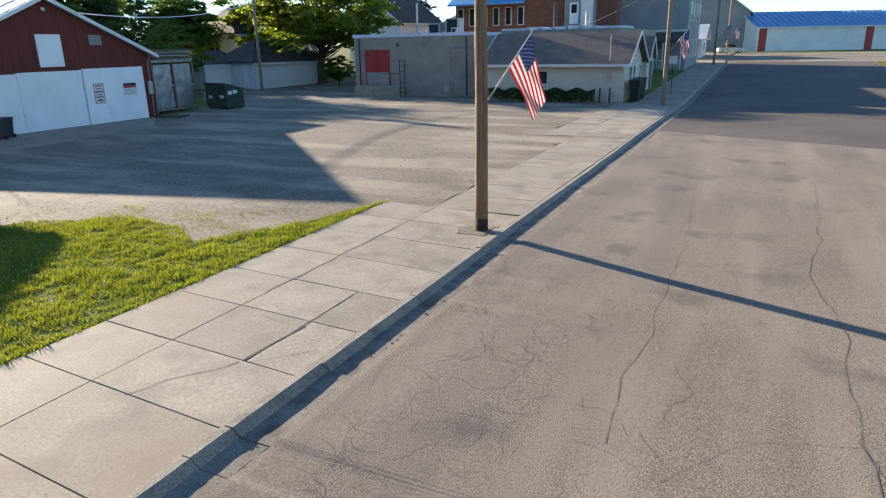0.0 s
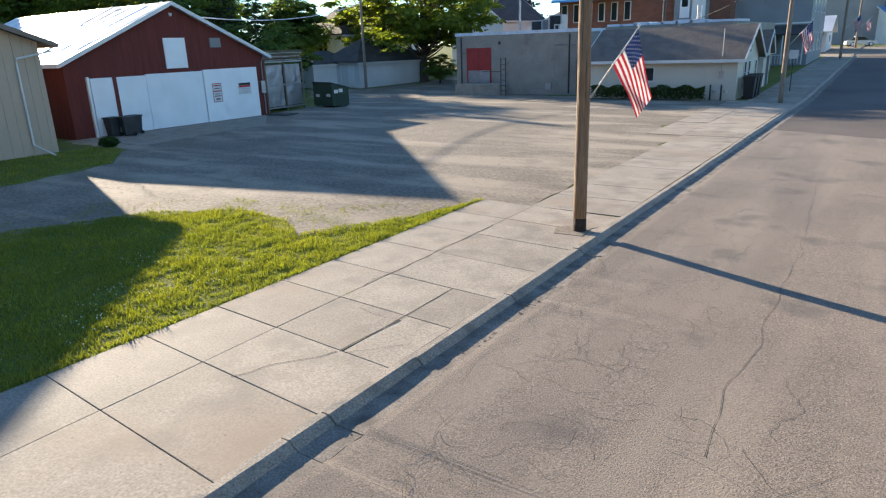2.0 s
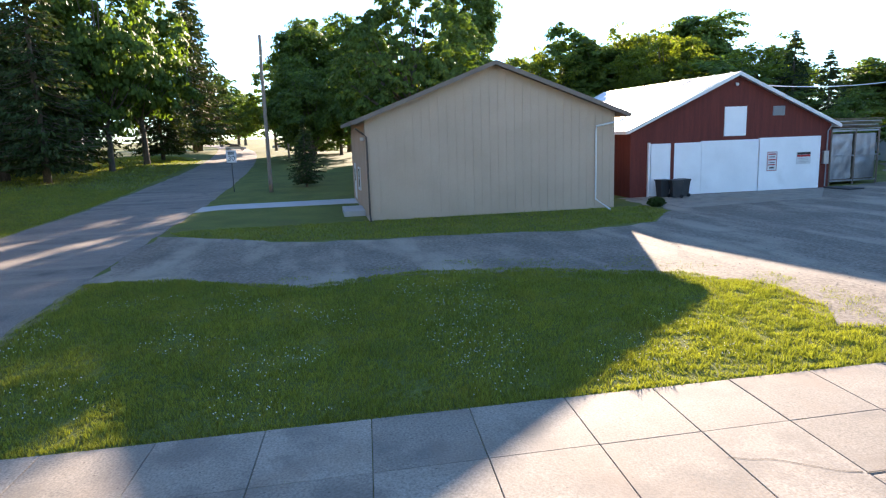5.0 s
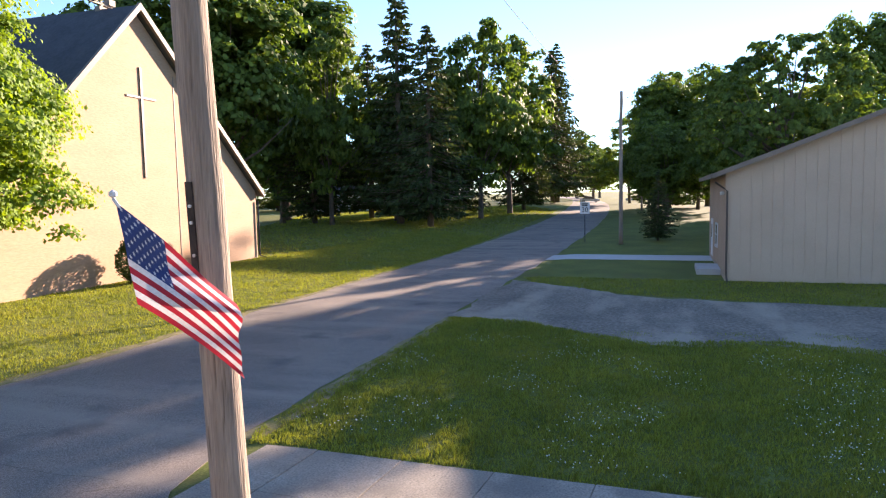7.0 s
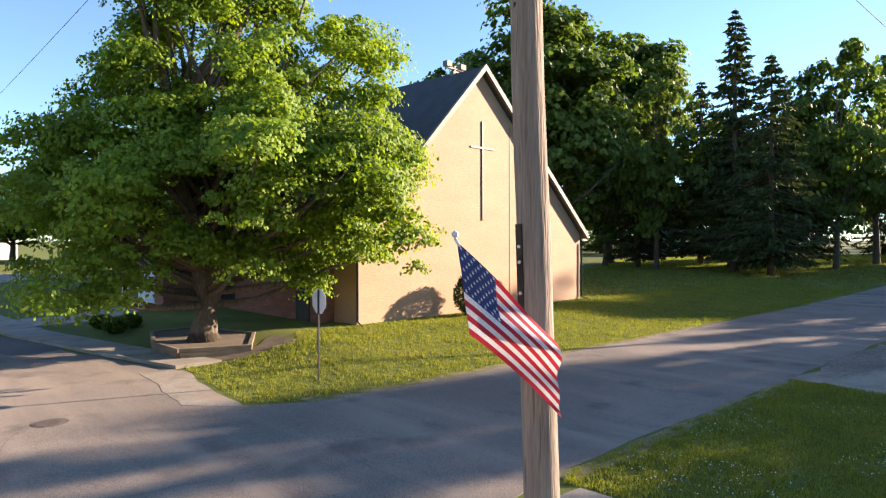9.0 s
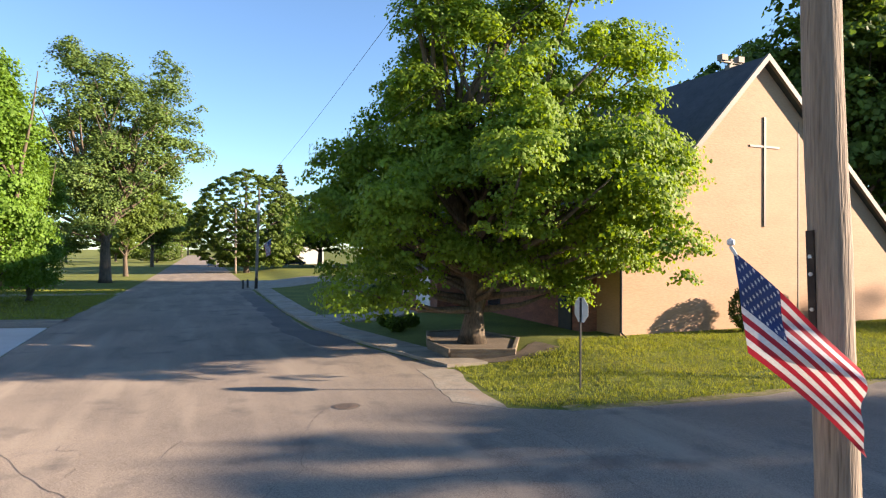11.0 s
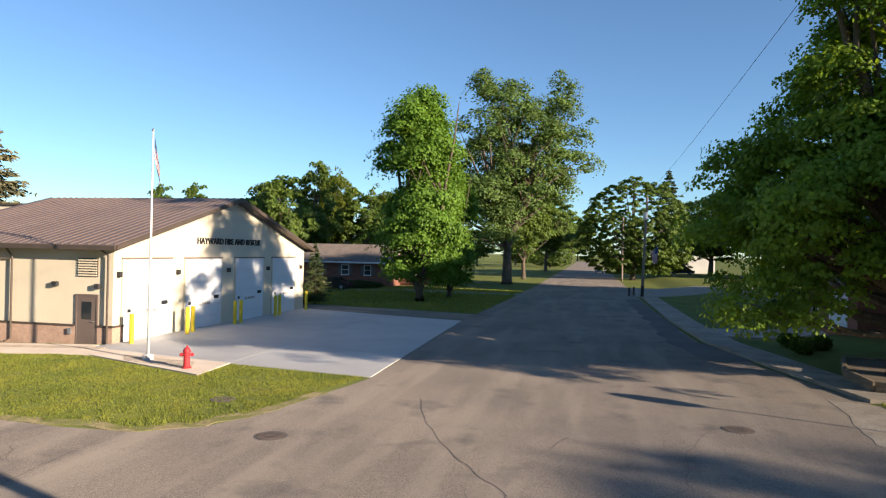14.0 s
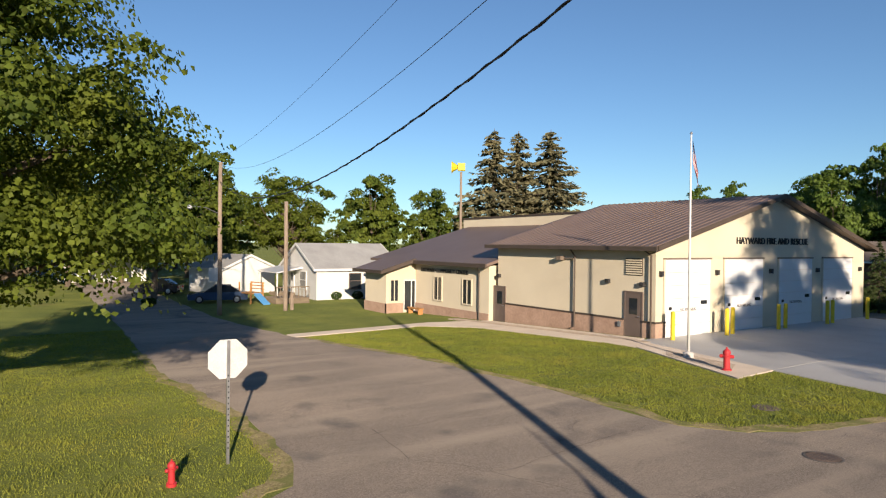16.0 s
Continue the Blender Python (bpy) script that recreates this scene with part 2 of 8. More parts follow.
M["bark"] = mat("bark", (0.16, 0.12, 0.085), 0.95, (0.09, 0.07, 0.05), 0.35, bump=1.0, bump_scale=10, grain=0.35, stretch=(3, 3, 0.5))
M["grey_wood"] = mat("weathered_wood", (0.22, 0.17, 0.115), 0.9, (0.15, 0.115, 0.08), 0.6, bump=0.6, bump_scale=15, grain=0.25, stretch=(1, 1, 4))
M["steel"] = mat("galvanised_steel", (0.45, 0.45, 0.46), 0.42, (0.36, 0.36, 0.37), 0.4, metal=0.85, grain=0.08)
M["dark_metal"] = mat("dark_metal", (0.03, 0.03, 0.032), 0.5, (0.05, 0.045, 0.042), 0.4, grain=0.15)
M["sign_white"] = mat("sign_back", (0.62, 0.62, 0.61), 0.4, (0.56, 0.56, 0.55), 0.3, metal=0.15)
M["sign_red"] = mat("sign_red", (0.45, 0.02, 0.025), 0.45, (0.40, 0.02, 0.022), 0.4)
M["black"] = mat("black_paint", (0.016, 0.016, 0.017), 0.55, (0.025, 0.025, 0.025), 0.4)
M["hydrant"] = mat("hydrant_red", (0.50, 0.035, 0.04), 0.45, (0.42, 0.03, 0.035), 0.25, grain=0.1)
M["yellow"] = mat("safety_yellow", (0.72, 0.55, 0.03), 0.5, (0.60, 0.46, 0.03), 0.3, grain=0.08)
M["yellow_line"] = mat("worn_yellow_paint", (0.45, 0.36, 0.10), 0.8, (0.30, 0.26, 0.15), 0.4, grain=0.2)
M["green_bin"] = mat("dark_green_steel", (0.012, 0.035, 0.022), 0.5, (0.02, 0.045, 0.03), 0.6, grain=0.15)
M["plastic"] = mat("grey_plastic", (0.03, 0.032, 0.034), 0.55, (0.045, 0.046, 0.048), 0.5, grain=0.1)
M["door_red"] = mat("door_red", (0.36, 0.04, 0.035), 0.6, (0.29, 0.035, 0.03), 0.6, grain=0.1)
M["door_brown"] = mat("door_brown", (0.16, 0.12, 0.10), 0.5, (0.14, 0.105, 0.09), 0.6)
M["door_white"] = mat("overhead_door_white", (0.70, 0.70, 0.70), 0.45, (0.66, 0.66, 0.66), 1.5, grain=0.03)
M["gutter"] = mat("brown_gutter", (0.10, 0.075, 0.06), 0.5, (0.085, 0.065, 0.052), 0.6, metal=0.2)
M["glass"] = mat("window_glass", (0.02, 0.024, 0.028), 0.06, (0.03, 0.034, 0.038), 0.8, spec=0.8, grain=0.05)
M["leaf"] = mat("maple_leaf", (0.17, 0.265, 0.026), 0.6, (0.105, 0.185, 0.02), 2.2, grain=0.1, island=0.22, spec=0.25, translucent=0.4, through_tint=(1.7, 1.5, 0.4))
M["leaf_mid"] = mat("broad_leaf", (0.115, 0.165, 0.028), 0.6, (0.07, 0.115, 0.022), 2.0, grain=0.1, island=0.35, spec=0.2, translucent=0.35, through_tint=(1.4, 1.5, 0.5))
M["leaf_bright"] = mat("bright_leaf", (0.13, 0.24, 0.028), 0.6, (0.095, 0.185, 0.022), 1.5, grain=0.1, island=0.18, spec=0.25, translucent=0.38)
M["leaf_grey"] = mat("silver_leaf", (0.13, 0.20, 0.05), 0.6, (0.085, 0.14, 0.036), 2.0, grain=0.1, island=0.35, spec=0.2, translucent=0.3)
M["leaf_dark"] = mat("dark_leaf", (0.135, 0.165, 0.022), 0.6, (0.06, 0.095, 0.016), 2.2, grain=0.1, island=0.35, spec=0.2, translucent=0.4, through_tint=(1.6, 1.5, 0.45))
M["leaf_back"] = mat("light_leaf", (0.17, 0.20, 0.03), 0.6, (0.12, 0.155, 0.028), 2.0, grain=0.1, island=0.35, spec=0.2, translucent=0.6, through_tint=(1.55, 1.6, 0.5))
M["leaf_purple"] = mat("purple_leaf", (0.035, 0.016, 0.02), 0.6, (0.05, 0.022, 0.02), 1.5, grain=0.1, island=0.35, translucent=0.2)
M["needle"] = mat("spruce_needle", (0.036, 0.06, 0.018), 0.75, (0.06, 0.08, 0.024), 1.5, grain=0.15, island=0.35, spec=0.15, translucent=0.12)
M["needle_blue"] = mat("old_spruce_needle", (0.17, 0.15, 0.08), 0.75, (0.12, 0.115, 0.065), 1.5, grain=0.15, island=0.35, spec=0.15, translucent=0.1)
M["shrub"] = mat("shrub_leaf", (0.045, 0.08, 0.018), 0.7, (0.035, 0.06, 0.015), 0.8, island=0.35, spec=0.2, translucent=0.2)
M["blade"] = mat("grass_blade", (0.24, 0.255, 0.046), 0.85, (0.17, 0.20, 0.04), 2.0, island=0.4, spec=0.15, grain=0.1, translucent=0.28, through_tint=(1.5, 1.5, 0.5))
M["blade"] = overlay(M["blade"], "ShaderNodeTexNoise", (0.30, 0.275, 0.055), 0.5, 0.72, 0.7, detail=6.0, amount=0.7)
M["clover"] = mat("clover_flower", (0.65, 0.64, 0.55), 0.8, (0.55, 0.54, 0.45), 0.5)
M["flag_red"] = mat("flag_red", (0.42, 0.025, 0.04), 0.75, (0.36, 0.02, 0.035), 0.3, translucent=0.25, through_tint=(1, 1, 1))
M["flag_white"] = mat("flag_white", (0.70, 0.68, 0.67), 0.75, (0.63, 0.61, 0.60), 0.3, translucent=0.25, through_tint=(1, 1, 1))
M["flag_blue"] = mat("flag_blue", (0.025, 0.05, 0.16), 0.75, (0.02, 0.04, 0.13), 0.3, translucent=0.15, through_tint=(1, 1, 1))
M["car_blue"] = mat("car_paint_blue", (0.05, 0.09, 0.17), 0.25, (0.045, 0.08, 0.15), 1.0, metal=0.4, grain=0.03)
M["car_silver"] = mat("car_paint_silver", (0.45, 0.46, 0.48), 0.25, (0.42, 0.43, 0.45), 1.0, metal=0.5, grain=0.03)
M["car_dark"] = mat("car_paint_dark", (0.03, 0.03, 0.035), 0.25, (0.04, 0.04, 0.045), 1.0, metal=0.3, grain=0.03)
M["rubber"] = mat("tyre_rubber", (0.015, 0.015, 0.015), 0.8, (0.02, 0.02, 0.02), 0.2)
M["plank_orange"] = mat("stained_timber", (0.50, 0.24, 0.08), 0.6, (0.42, 0.20, 0.07), 0.5, grain=0.15)
M["awning"] = mat("blue_awning", (0.10, 0.33, 0.62), 0.7, (0.09, 0.30, 0.56), 1.0)
M["tarp"] = mat("white_membrane", (0.62, 0.68, 0.74), 0.7, (0.55, 0.60, 0.66), 0.8, bump=0.4, bump_scale=3)

# ---- builders ----
from mathutils import geometry


def thing(name, label="", category="", group="", kind="", at=(0, 0, 0), yaw=0.0):
    ob = new(name)
    ob.empty_display_size = 0.2
    ob.matrix_world = pose(*at, 0, 0, yaw)
    return tagged(ob, label, category, group, kind)


def solid(name, bm, material, bevel=0.0):
    """Links a bmesh as one mesh object."""
    if bevel:
        edges = [e for e in bm.edges if len(e.link_faces) == 2 and e.calc_face_angle(0) > 0.6]
        bmesh.ops.bevel(bm, geom=edges, offset=bevel, segments=1, affect="EDGES", clamp_overlap=True)
    bmesh.ops.recalc_face_normals(bm, faces=bm.faces)
    me = bpy.data.meshes.new(name)
    bm.to_mesh(me)
    bm.free()
    for one in material if isinstance(material, (list, tuple)) else [material]:
        me.materials.append(M[one])
    return new(name, me)


def part(name, bm, material, parent, label="", bevel=0.0, smooth=False):
    ob = solid(name, bm, material, bevel)
    ob.parent = parent
    if smooth:
        ob.data.polygons.foreach_set("use_smooth", [True] * len(ob.data.polygons))
    return tagged(ob, label)


def box(bm, x0, y0, z0, x1, y1, z1):
    v = [bm.verts.new(p) for p in ((x0, y0, z0), (x1, y0, z0), (x1, y1, z0), (x0, y1, z0), (x0, y0, z1), (x1, y0, z1), (x1, y1, z1), (x0, y1, z1))]
    for f in ((0, 3, 2, 1), (4, 5, 6, 7), (0, 1, 5, 4), (1, 2, 6, 5), (2, 3, 7, 6), (3, 0, 4, 7)):
        bm.faces.new([v[i] for i in f])
    return v


def boxes(*dims):
    bm = bmesh.new()
    for d in dims:
        box(bm, *d)
    return bm


def tube(bm, points, radii, sides=8, cap=True):
    """A round bar along a line of points."""
    points = [Vector(p) for p in points]
    if not isinstance(radii, (list, tuple)):
        radii = [radii] * len(points)
    rings = []
    for i, p in enumerate(points):
        ahead = (points[min(i + 1, len(points) - 1)] - points[max(i - 1, 0)]).normalized()
        side = ahead.cross(Vector((0, 0, 1)) if abs(ahead.z) < 0.9 else Vector((1, 0, 0))).normalized()
        up = side.cross(ahead)
        rings.append([bm.verts.new(p + radii[i] * (math.cos(a) * side + math.sin(a) * up)) for a in (2 * math.pi * k / sides for k in range(sides))])
    for a, b in zip(rings, rings[1:]):
        for k in range(sides):
            bm.faces.new((a[k], a[(k + 1) % sides], b[(k + 1) % sides], b[k]))
    if cap:
        bm.faces.new(rings[0][::-1])
        bm.faces.new(rings[-1])
    return bm


def bar(points, radii, sides=8):
    return tube(bmesh.new(), points, radii, sides)


def lathe(profile, sides=16):
    """A turned shape from (radius, height) pairs."""
    bm = bmesh.new()
    return tube(bm, [(0, 0, z) for _, z in profile], [max(r, 0.001) for r, _ in profile], sides)


def extrude(outline, axis, lo, hi):
    """A prism: a flat outline of pairs, drawn out along an axis from lo to hi."""
    bm = bmesh.new()
    def at(p, d):
        return {"x": (d, p[0], p[1]), "y": (p[0], d, p[1]), "z": (p[0], p[1], d)}[axis]
    a = [bm.verts.new(at(p, lo)) for p in outline]
    b = [bm.verts.new(at(p, hi)) for p in outline]
    bm.faces.new(a[::-1])
    bm.faces.new(b)
    for i in range(len(a)):
        j = (i + 1) % len(a)
        bm.faces.new((a[i], a[j], b[j], b[i]))
    return bm


def cloud(name, verts, faces, material):
    me = bpy.data.meshes.new(name)
    me.from_pydata(verts, [], faces)
    me.materials.append(M[material])
    return new(name, me)


def cards(centres, sizes, rng, lean=None, facing=None, ratio=0.6, fold=0.25, droop=0.0):
    """Leaf-shaped folded cards, turned at random: vertex and face arrays."""
    n = len(centres)
    d = rng.normal(size=(n, 3))
    if facing is not None:
        w = rng.normal(size=(n, 3)) * 0.36 + facing
        w /= np.linalg.norm(w, axis=1, keepdims=True)
        d -= (d * w).sum(1, keepdims=True) * w
    elif lean is not None:
        d = d * 0.55 + lean
    d[:, 2] -= droop
    d /= np.linalg.norm(d, axis=1, keepdims=True)
    s = np.cross(d, rng.normal(size=(n, 3)) if facing is None else w)
    s /= np.linalg.norm(s, axis=1, keepdims=True)
    u = np.cross(d, s)
    L = np.asarray(sizes)[:, None]
    v = np.stack([centres - d * L * 0.5, centres + s * L * ratio * 0.5 + u * L * fold * 0.5, centres + d * L * 0.5, centres - s * L * ratio * 0.5 + u * L * fold * 0.5], 1).reshape(-1, 3)
    i = np.arange(n)[:, None] * 4
    f = np.concatenate([i + [0, 1, 2], i + [0, 2, 3]], 0)
    return v, f


def fast_mesh(name, v, f, material):
    """A mesh from triangle arrays."""
    me = bpy.data.meshes.new(name)
    me.vertices.add(len(v))
    me.vertices.foreach_set("co", np.asarray(v, dtype=np.float32).ravel())
    me.loops.add(len(f) * 3)
    me.loops.foreach_set("vertex_index", np.asarray(f, dtype=np.int32).ravel())
    me.polygons.add(len(f))
    me.polygons.foreach_set("loop_start", np.arange(0, len(f) * 3, 3, dtype=np.int32))
    me.update(calc_edges=True)
    me.materials.append(M[material])
    return me


def ease(a, b, v):
    t = min(max((v - a) / (b - a), 0.0), 1.0)
    return t * t * (3 - 2 * t)


def ground_z(x, y):
    """The lie of the land: a raised block behind the kerb, a church mound, a fall to the east, a rise to the north and west."""
    z = 0.5 * ease(-15.5, -22, y) * ease(-9, -14, x)
    z -= 0.035 * min(max(x - 20, 0.0), 20)
    z += 0.03 * min(max(y - 50, 0.0), 65)
    z += 0.015 * min(max(-x - 45, 0.0), 100)
    return z + 0.08 * ease(-5.05, -5.25, x) * ease(-7.4, -6.0, y)


def on(x, y, dz=0.0):
    return (x, y, ground_z(x, y) + dz)


def patch(name, outline, dz, material, label="", category="", step=4.0, depth=0.06):
    """A sheet that follows the land inside an outline, with an edge that goes down into the ground."""
    bm = bmesh.new()
    n = len(outline)
    pts, _, tris = geometry.delaunay_2d_cdt([Vector(p) for p in outline], [(k, (k + 1) % n) for k in range(n)], [], 1, 1e-4)[:3]
    vs = [bm.verts.new((p.x, p.y, 0)) for p in pts]
    for t in tris:
        bm.faces.new([vs[k] for k in t])
    xs, ys = [p[0] for p in outline], [p[1] for p in outline]
    for lo, hi, axis in ((min(xs), max(xs), 0), (min(ys), max(ys), 1)):
        lines = [c for c in (-5.05, -5.25, -9, -14, 20, 40, -45) if axis == 0] + [c for c in (-22, -15.5, -7.4, -6.0, 50, 115) if axis == 1]
        near = np.arange(max(lo, -60), min(hi, 60), step)
        for c in sorted({*lines, *near.tolist()}):
            if lo < c < hi:
                no = [0, 0, 0]
                no[axis] = 1
                bmesh.ops.bisect_plane(bm, geom=bm.verts[:] + bm.edges[:] + bm.faces[:], plane_co=[c if k == axis else 0 for k in range(3)], plane_no=no)
    for v in bm.verts:
        v.co.z = ground_z(v.co.x, v.co.y) + dz
    rim = [e for e in bm.edges if len(e.link_faces) == 1]
    low = bmesh.ops.extrude_edge_only(bm, edges=rim)["geom"]
    for v in low:
        if isinstance(v, bmesh.types.BMVert):
            v.co.z -= depth
    ob = solid(name, bm, material)
    return tagged(ob, label, category, "", "structure")


def wavy(points, amount, step, seed, closed=True):
    """An outline with a ragged edge."""
    out = []
    pts = points + points[:1] if closed else points
    for a, b in zip(pts, pts[1:]):
        n = max(1, int(math.dist(a, b) / step))
        for k in range(n):
            x, y = a[0] + (b[0] - a[0]) * k / n, a[1] + (b[1] - a[1]) * k / n
            s = 0.0 if k == 0 else 1.0
            out.append((x + s * amount * noise.noise((x * 0.9, y * 0.9, seed)), y + s * amount * noise.noise((x * 0.9, y * 0.9, seed + 7.3))))
    return out

# ---- ground, streets, pavements ----


def ground_sheet():
    far = [120, 145, 170, 200, 250, 320, 450, 700, 1200, 2500]
    near = np.arange(-96, 97, 3.0).tolist()
    xs = sorted({*near, *far, *[-f for f in far], *np.arange(-14, -8.9, 0.5).tolist(), -5.25, -5.2, -5.15, -5.1, -5.05, 20, 40, -45})
    ys = sorted({*near, *far, *[-f for f in far], *np.arange(-22, -15.4, 0.5).tolist(), *np.arange(-7.4, -5.9, 0.2).tolist(), 50, 115})
    v = [(x, y, ground_z(x, y)) for y in ys for x in xs]
    w = len(xs)
    f = [(j * w + i, j * w + i + 1, (j + 1) * w + i + 1, (j + 1) * w + i) for j in range(len(ys) - 1) for i in range(w - 1)]
    return tagged(cloud("ground", v, f, "lawn"), "mown green lawn with dry patches, level out to the horizon", "ground", "", "structure")


ground_sheet()


def west_shift(x):
    return -0.0006 * max(0.0, -x - 50) ** 2


far_west = [-60, -80, -100, -120, -140, -170, -200, -240, -300]
road_outline = ([(-5.05, 96), (-5.05, -2.6), (-5.25, -4.2), (-6.0, -5.9), (-7.4, -6.9), (-9.6, -7.35), (-43, -7.45)]
                + [(x, -7.45 + west_shift(x)) for x in far_west] + [(x, -14.95 + west_shift(x)) for x in far_west[::-1]]
                + [(-34, -14.95), (-12.2, -14.8), (-9.3, -15.0), (-7.7, -15.9), (-8.3, -22), (-7.0, -27), (-5.5, -34.6), (-5.0, -45), (-5.2, -120), (-5.2, -420), (6.6, -420), (6.6, -100),
                   (7.0, -64), (7.6, -40), (7.0, -21), (7.6, -18), (8.1, -15.5), (8.8, -14.0), (10, -13.1), (14, -13.1), (19, -12.7), (30.5, -11.3), (46, -10.6), (150, -10.6), (150, -4.9), (48, -4.9),
                   (22, -3.9), (16.4, -4.6), (12.5, -4.5), (11.0, -4.0), (10.2, -2.8), (10.0, -1), (10.0, 60), (11.5, 96)])
patch("road", wavy(road_outline, 0.22, 1.5, 3.1), 0.012, "asphalt", "worn grey-brown asphalt street crossing with cracks and patches", "road")
patch("street_north", [(-60, 96), (90, 96), (90, 122), (-60, 122)], 0.016, "gravel", "pale gravelled cross street", "road")
patch("gravel_lot", wavy([(-9.3, 15.0), (-10.0, 12.6), (-11.0, 10.9), (-11.4, 10.0), (-12.6, 10.7), (-14.8, 11.0), (-16.4, 9.9), (-17.3, 8.2), (-18.5, 5.7), (-19.1, 2.5), (-18.4, -0.6), (-20.6, -4.5), (-21.5, -7.42), (-31.5, -7.42), (-30.3, -6.2), (-27.2, -2.1),
                          (-26.3, 1.6), (-26, 5.7), (-25.3, 10.3), (-26.4, 14.5), (-29.6, 17.1), (-36.1, 17.3), (-36.1, 32), (-37.5, 38), (-52, 50.8), (-46, 53.8), (-43.8, 61.4), (-46, 80), (-38, 80), (-33, 51.2),
                          (-20.8, 49.6), (-9.2, 49.6), (-9.3, 30.5), (-7.7, 30.4), (-7.7, 15.4), (-9.3, 15.3)], 0.55, 0.7, 9.4), 0.01, "gravel", "trodden tan gravel car park with weeds at its edge", "gravel")
for outline in ([(10.0, 7), (10.0, -1), (10.2, -2.8), (11.0, -4.0), (12.5, -4.5), (16.4, -4.6), (22, -3.9), (30, -4.15), (30, -3.85), (22, -3.55), (16.4, -4.2), (12.6, -4.05), (11.35, -3.6), (10.65, -2.6), (10.4, -1), (10.4, 7)],
                [(7.4, -18.2), (8.1, -15.5), (8.8, -14.0), (10, -13.1), (14, -13.1), (19, -12.7), (30.5, -11.3), (30.5, -11.65), (19, -13.08), (14, -13.5), (10.2, -13.5), (9.15, -14.3), (8.5, -15.7), (7.9, -18.3)],
                [(-9.5, -7.35), (-21.3, -7.42), (-21.2, -6.95), (-16, -7.0), (-9.5, -6.85)], [(-9.2, -14.95), (-12.2, -14.75), (-34, -14.9), (-34, -15.25), (-12.2, -15.2), (-9.2, -15.5)]):
    patch("verge", wavy(outline, 0.3, 0.4, 6.6), 0.019, "dry_grass", "dry tan grass and grit along the road edge", "verge")
patch("barn_pad", [(-36.0, 18.2), (-36.0, 31.2), (-31.2, 26.9), (-30.2, 18.2)], 0.022, "concrete", "stained concrete pad before the red barn", "pavement")
patch("office_path", [(-44.2, -7.5), (-41.2, -7.5), (-41.2, 2.6), (-44.2, 2.6)], 0.03, "apron", "pale concrete path across the lawn", "pavement")
patch("gravel_strip", wavy([(7.7, -40.2), (19.5, -43.2), (24, -44.5), (22, -47.5), (7.2, -44.6)], 0.4, 0.8, 2.2), 0.012, "gravel", "strip of brown gravel beside the concrete apron", "gravel")
patch("drive_south", wavy([(7.0, -66.6), (39, -69.6), (39, -72.0), (7.0, -69.3)], 0.2, 2, 4), 0.02, "concrete", "narrow concrete drive across the lawn", "pavement")
patch("corner_south", wavy([(-5.0, -70.5), (-9.5, -74.5), (-60, -77), (-60, -92), (-5.2, -90)], 0.25, 2, 5), 0.02, "concrete", "pale concrete side street", "pavement")
patch("corner_pad", wavy([(-7.7, -15.7), (-8.45, -21.6), (-7.2, -22.0), (-6.6, -17.0)], 0.25, 0.5, 5.5), 0.018, "concrete", "crumbling concrete corner ramp with dry leaves", "pavement")


def slab_mesh(w, d, h=0.12, chamfer=0.008, skew=0.0):
    bm = boxes((-w / 2, -d / 2, -h, w / 2, d / 2, 0))
    for v in bm.verts:
        v.co.y -= skew * v.co.x
    top = [e for e in bm.edges if all(abs(v.co.z) < 1e-6 for v in e.verts)]
    bmesh.ops.bevel(bm, geom=top, offset=chamfer, segments=1, affect="EDGES")
    me = bpy.data.meshes.new("slab")
    bm.to_mesh(me)
    bm.free()
    return me


slab_meshes = {}


def slab(parent, x0, y0, x1, y1, dz, rng, material="concrete", name="slab", gap=0.01, wobble=0.002, skew=0.0):
    key = (round(x1 - x0, 2), round(y1 - y0, 2), material, skew)
    if key not in slab_meshes:
        slab_meshes[key] = slab_mesh(key[0] - gap, key[1] - gap, skew=skew)
        slab_meshes[key].materials.append(M[material])
    x = (x0 + x1) / 2
    y = (y0 + y1) / 2 - skew * (x + 7.64)
    ob = new(name, slab_meshes[key])
    ob.matrix_world = pose(x, y, ground_z(min(x, -5.3) if x < -5 else x, y) + dz + rng.uniform(-wobble, wobble), math.degrees(math.atan((ground_z(x, y + 0.5) - ground_z(x, y - 0.5)))) + rng.uniform(-0.08, 0.08), rng.uniform(-0.08, 0.08), 0)
    ob.parent = parent
    return ob


rng = random.Random(4)
sidewalk = thing("sidewalk", "buff concrete pavement of square slabs with weedy joints", "pavement", "", "structure")
SKEW = 0.07
rows = [-6.6, -5.6, -4.1, -2.6, -1.1, 0.43, 1.93, 3.46, 4.96, 6.33, 7.83, 9.24, 10.8, 12.37, 13.86, 15.36]
for k, (a, b) in enumerate(zip(rows, rows[1:])):
    slab(sidewalk, -9.24, a, -7.64, b, 0.025, rng, skew=SKEW)
    if a > -5.7:
        cut = -6.13 if 6 < a < 9 else -5.2
        slab(sidewalk, -7.64, a, cut, b, 0.03, rng, skew=SKEW)
        if cut < -5.3:
            slab(sidewalk, cut, a, -5.2, b, 0.03, rng, skew=SKEW)
    else:
        slab(sidewalk, -7.64, a, -6.4, b, 0.03, rng, skew=SKEW)
y = 15.36
while y < 30.2:
    slab(sidewalk, -7.72, y, -5.25, y + 1.65, 0.022, rng)
    y += 1.65
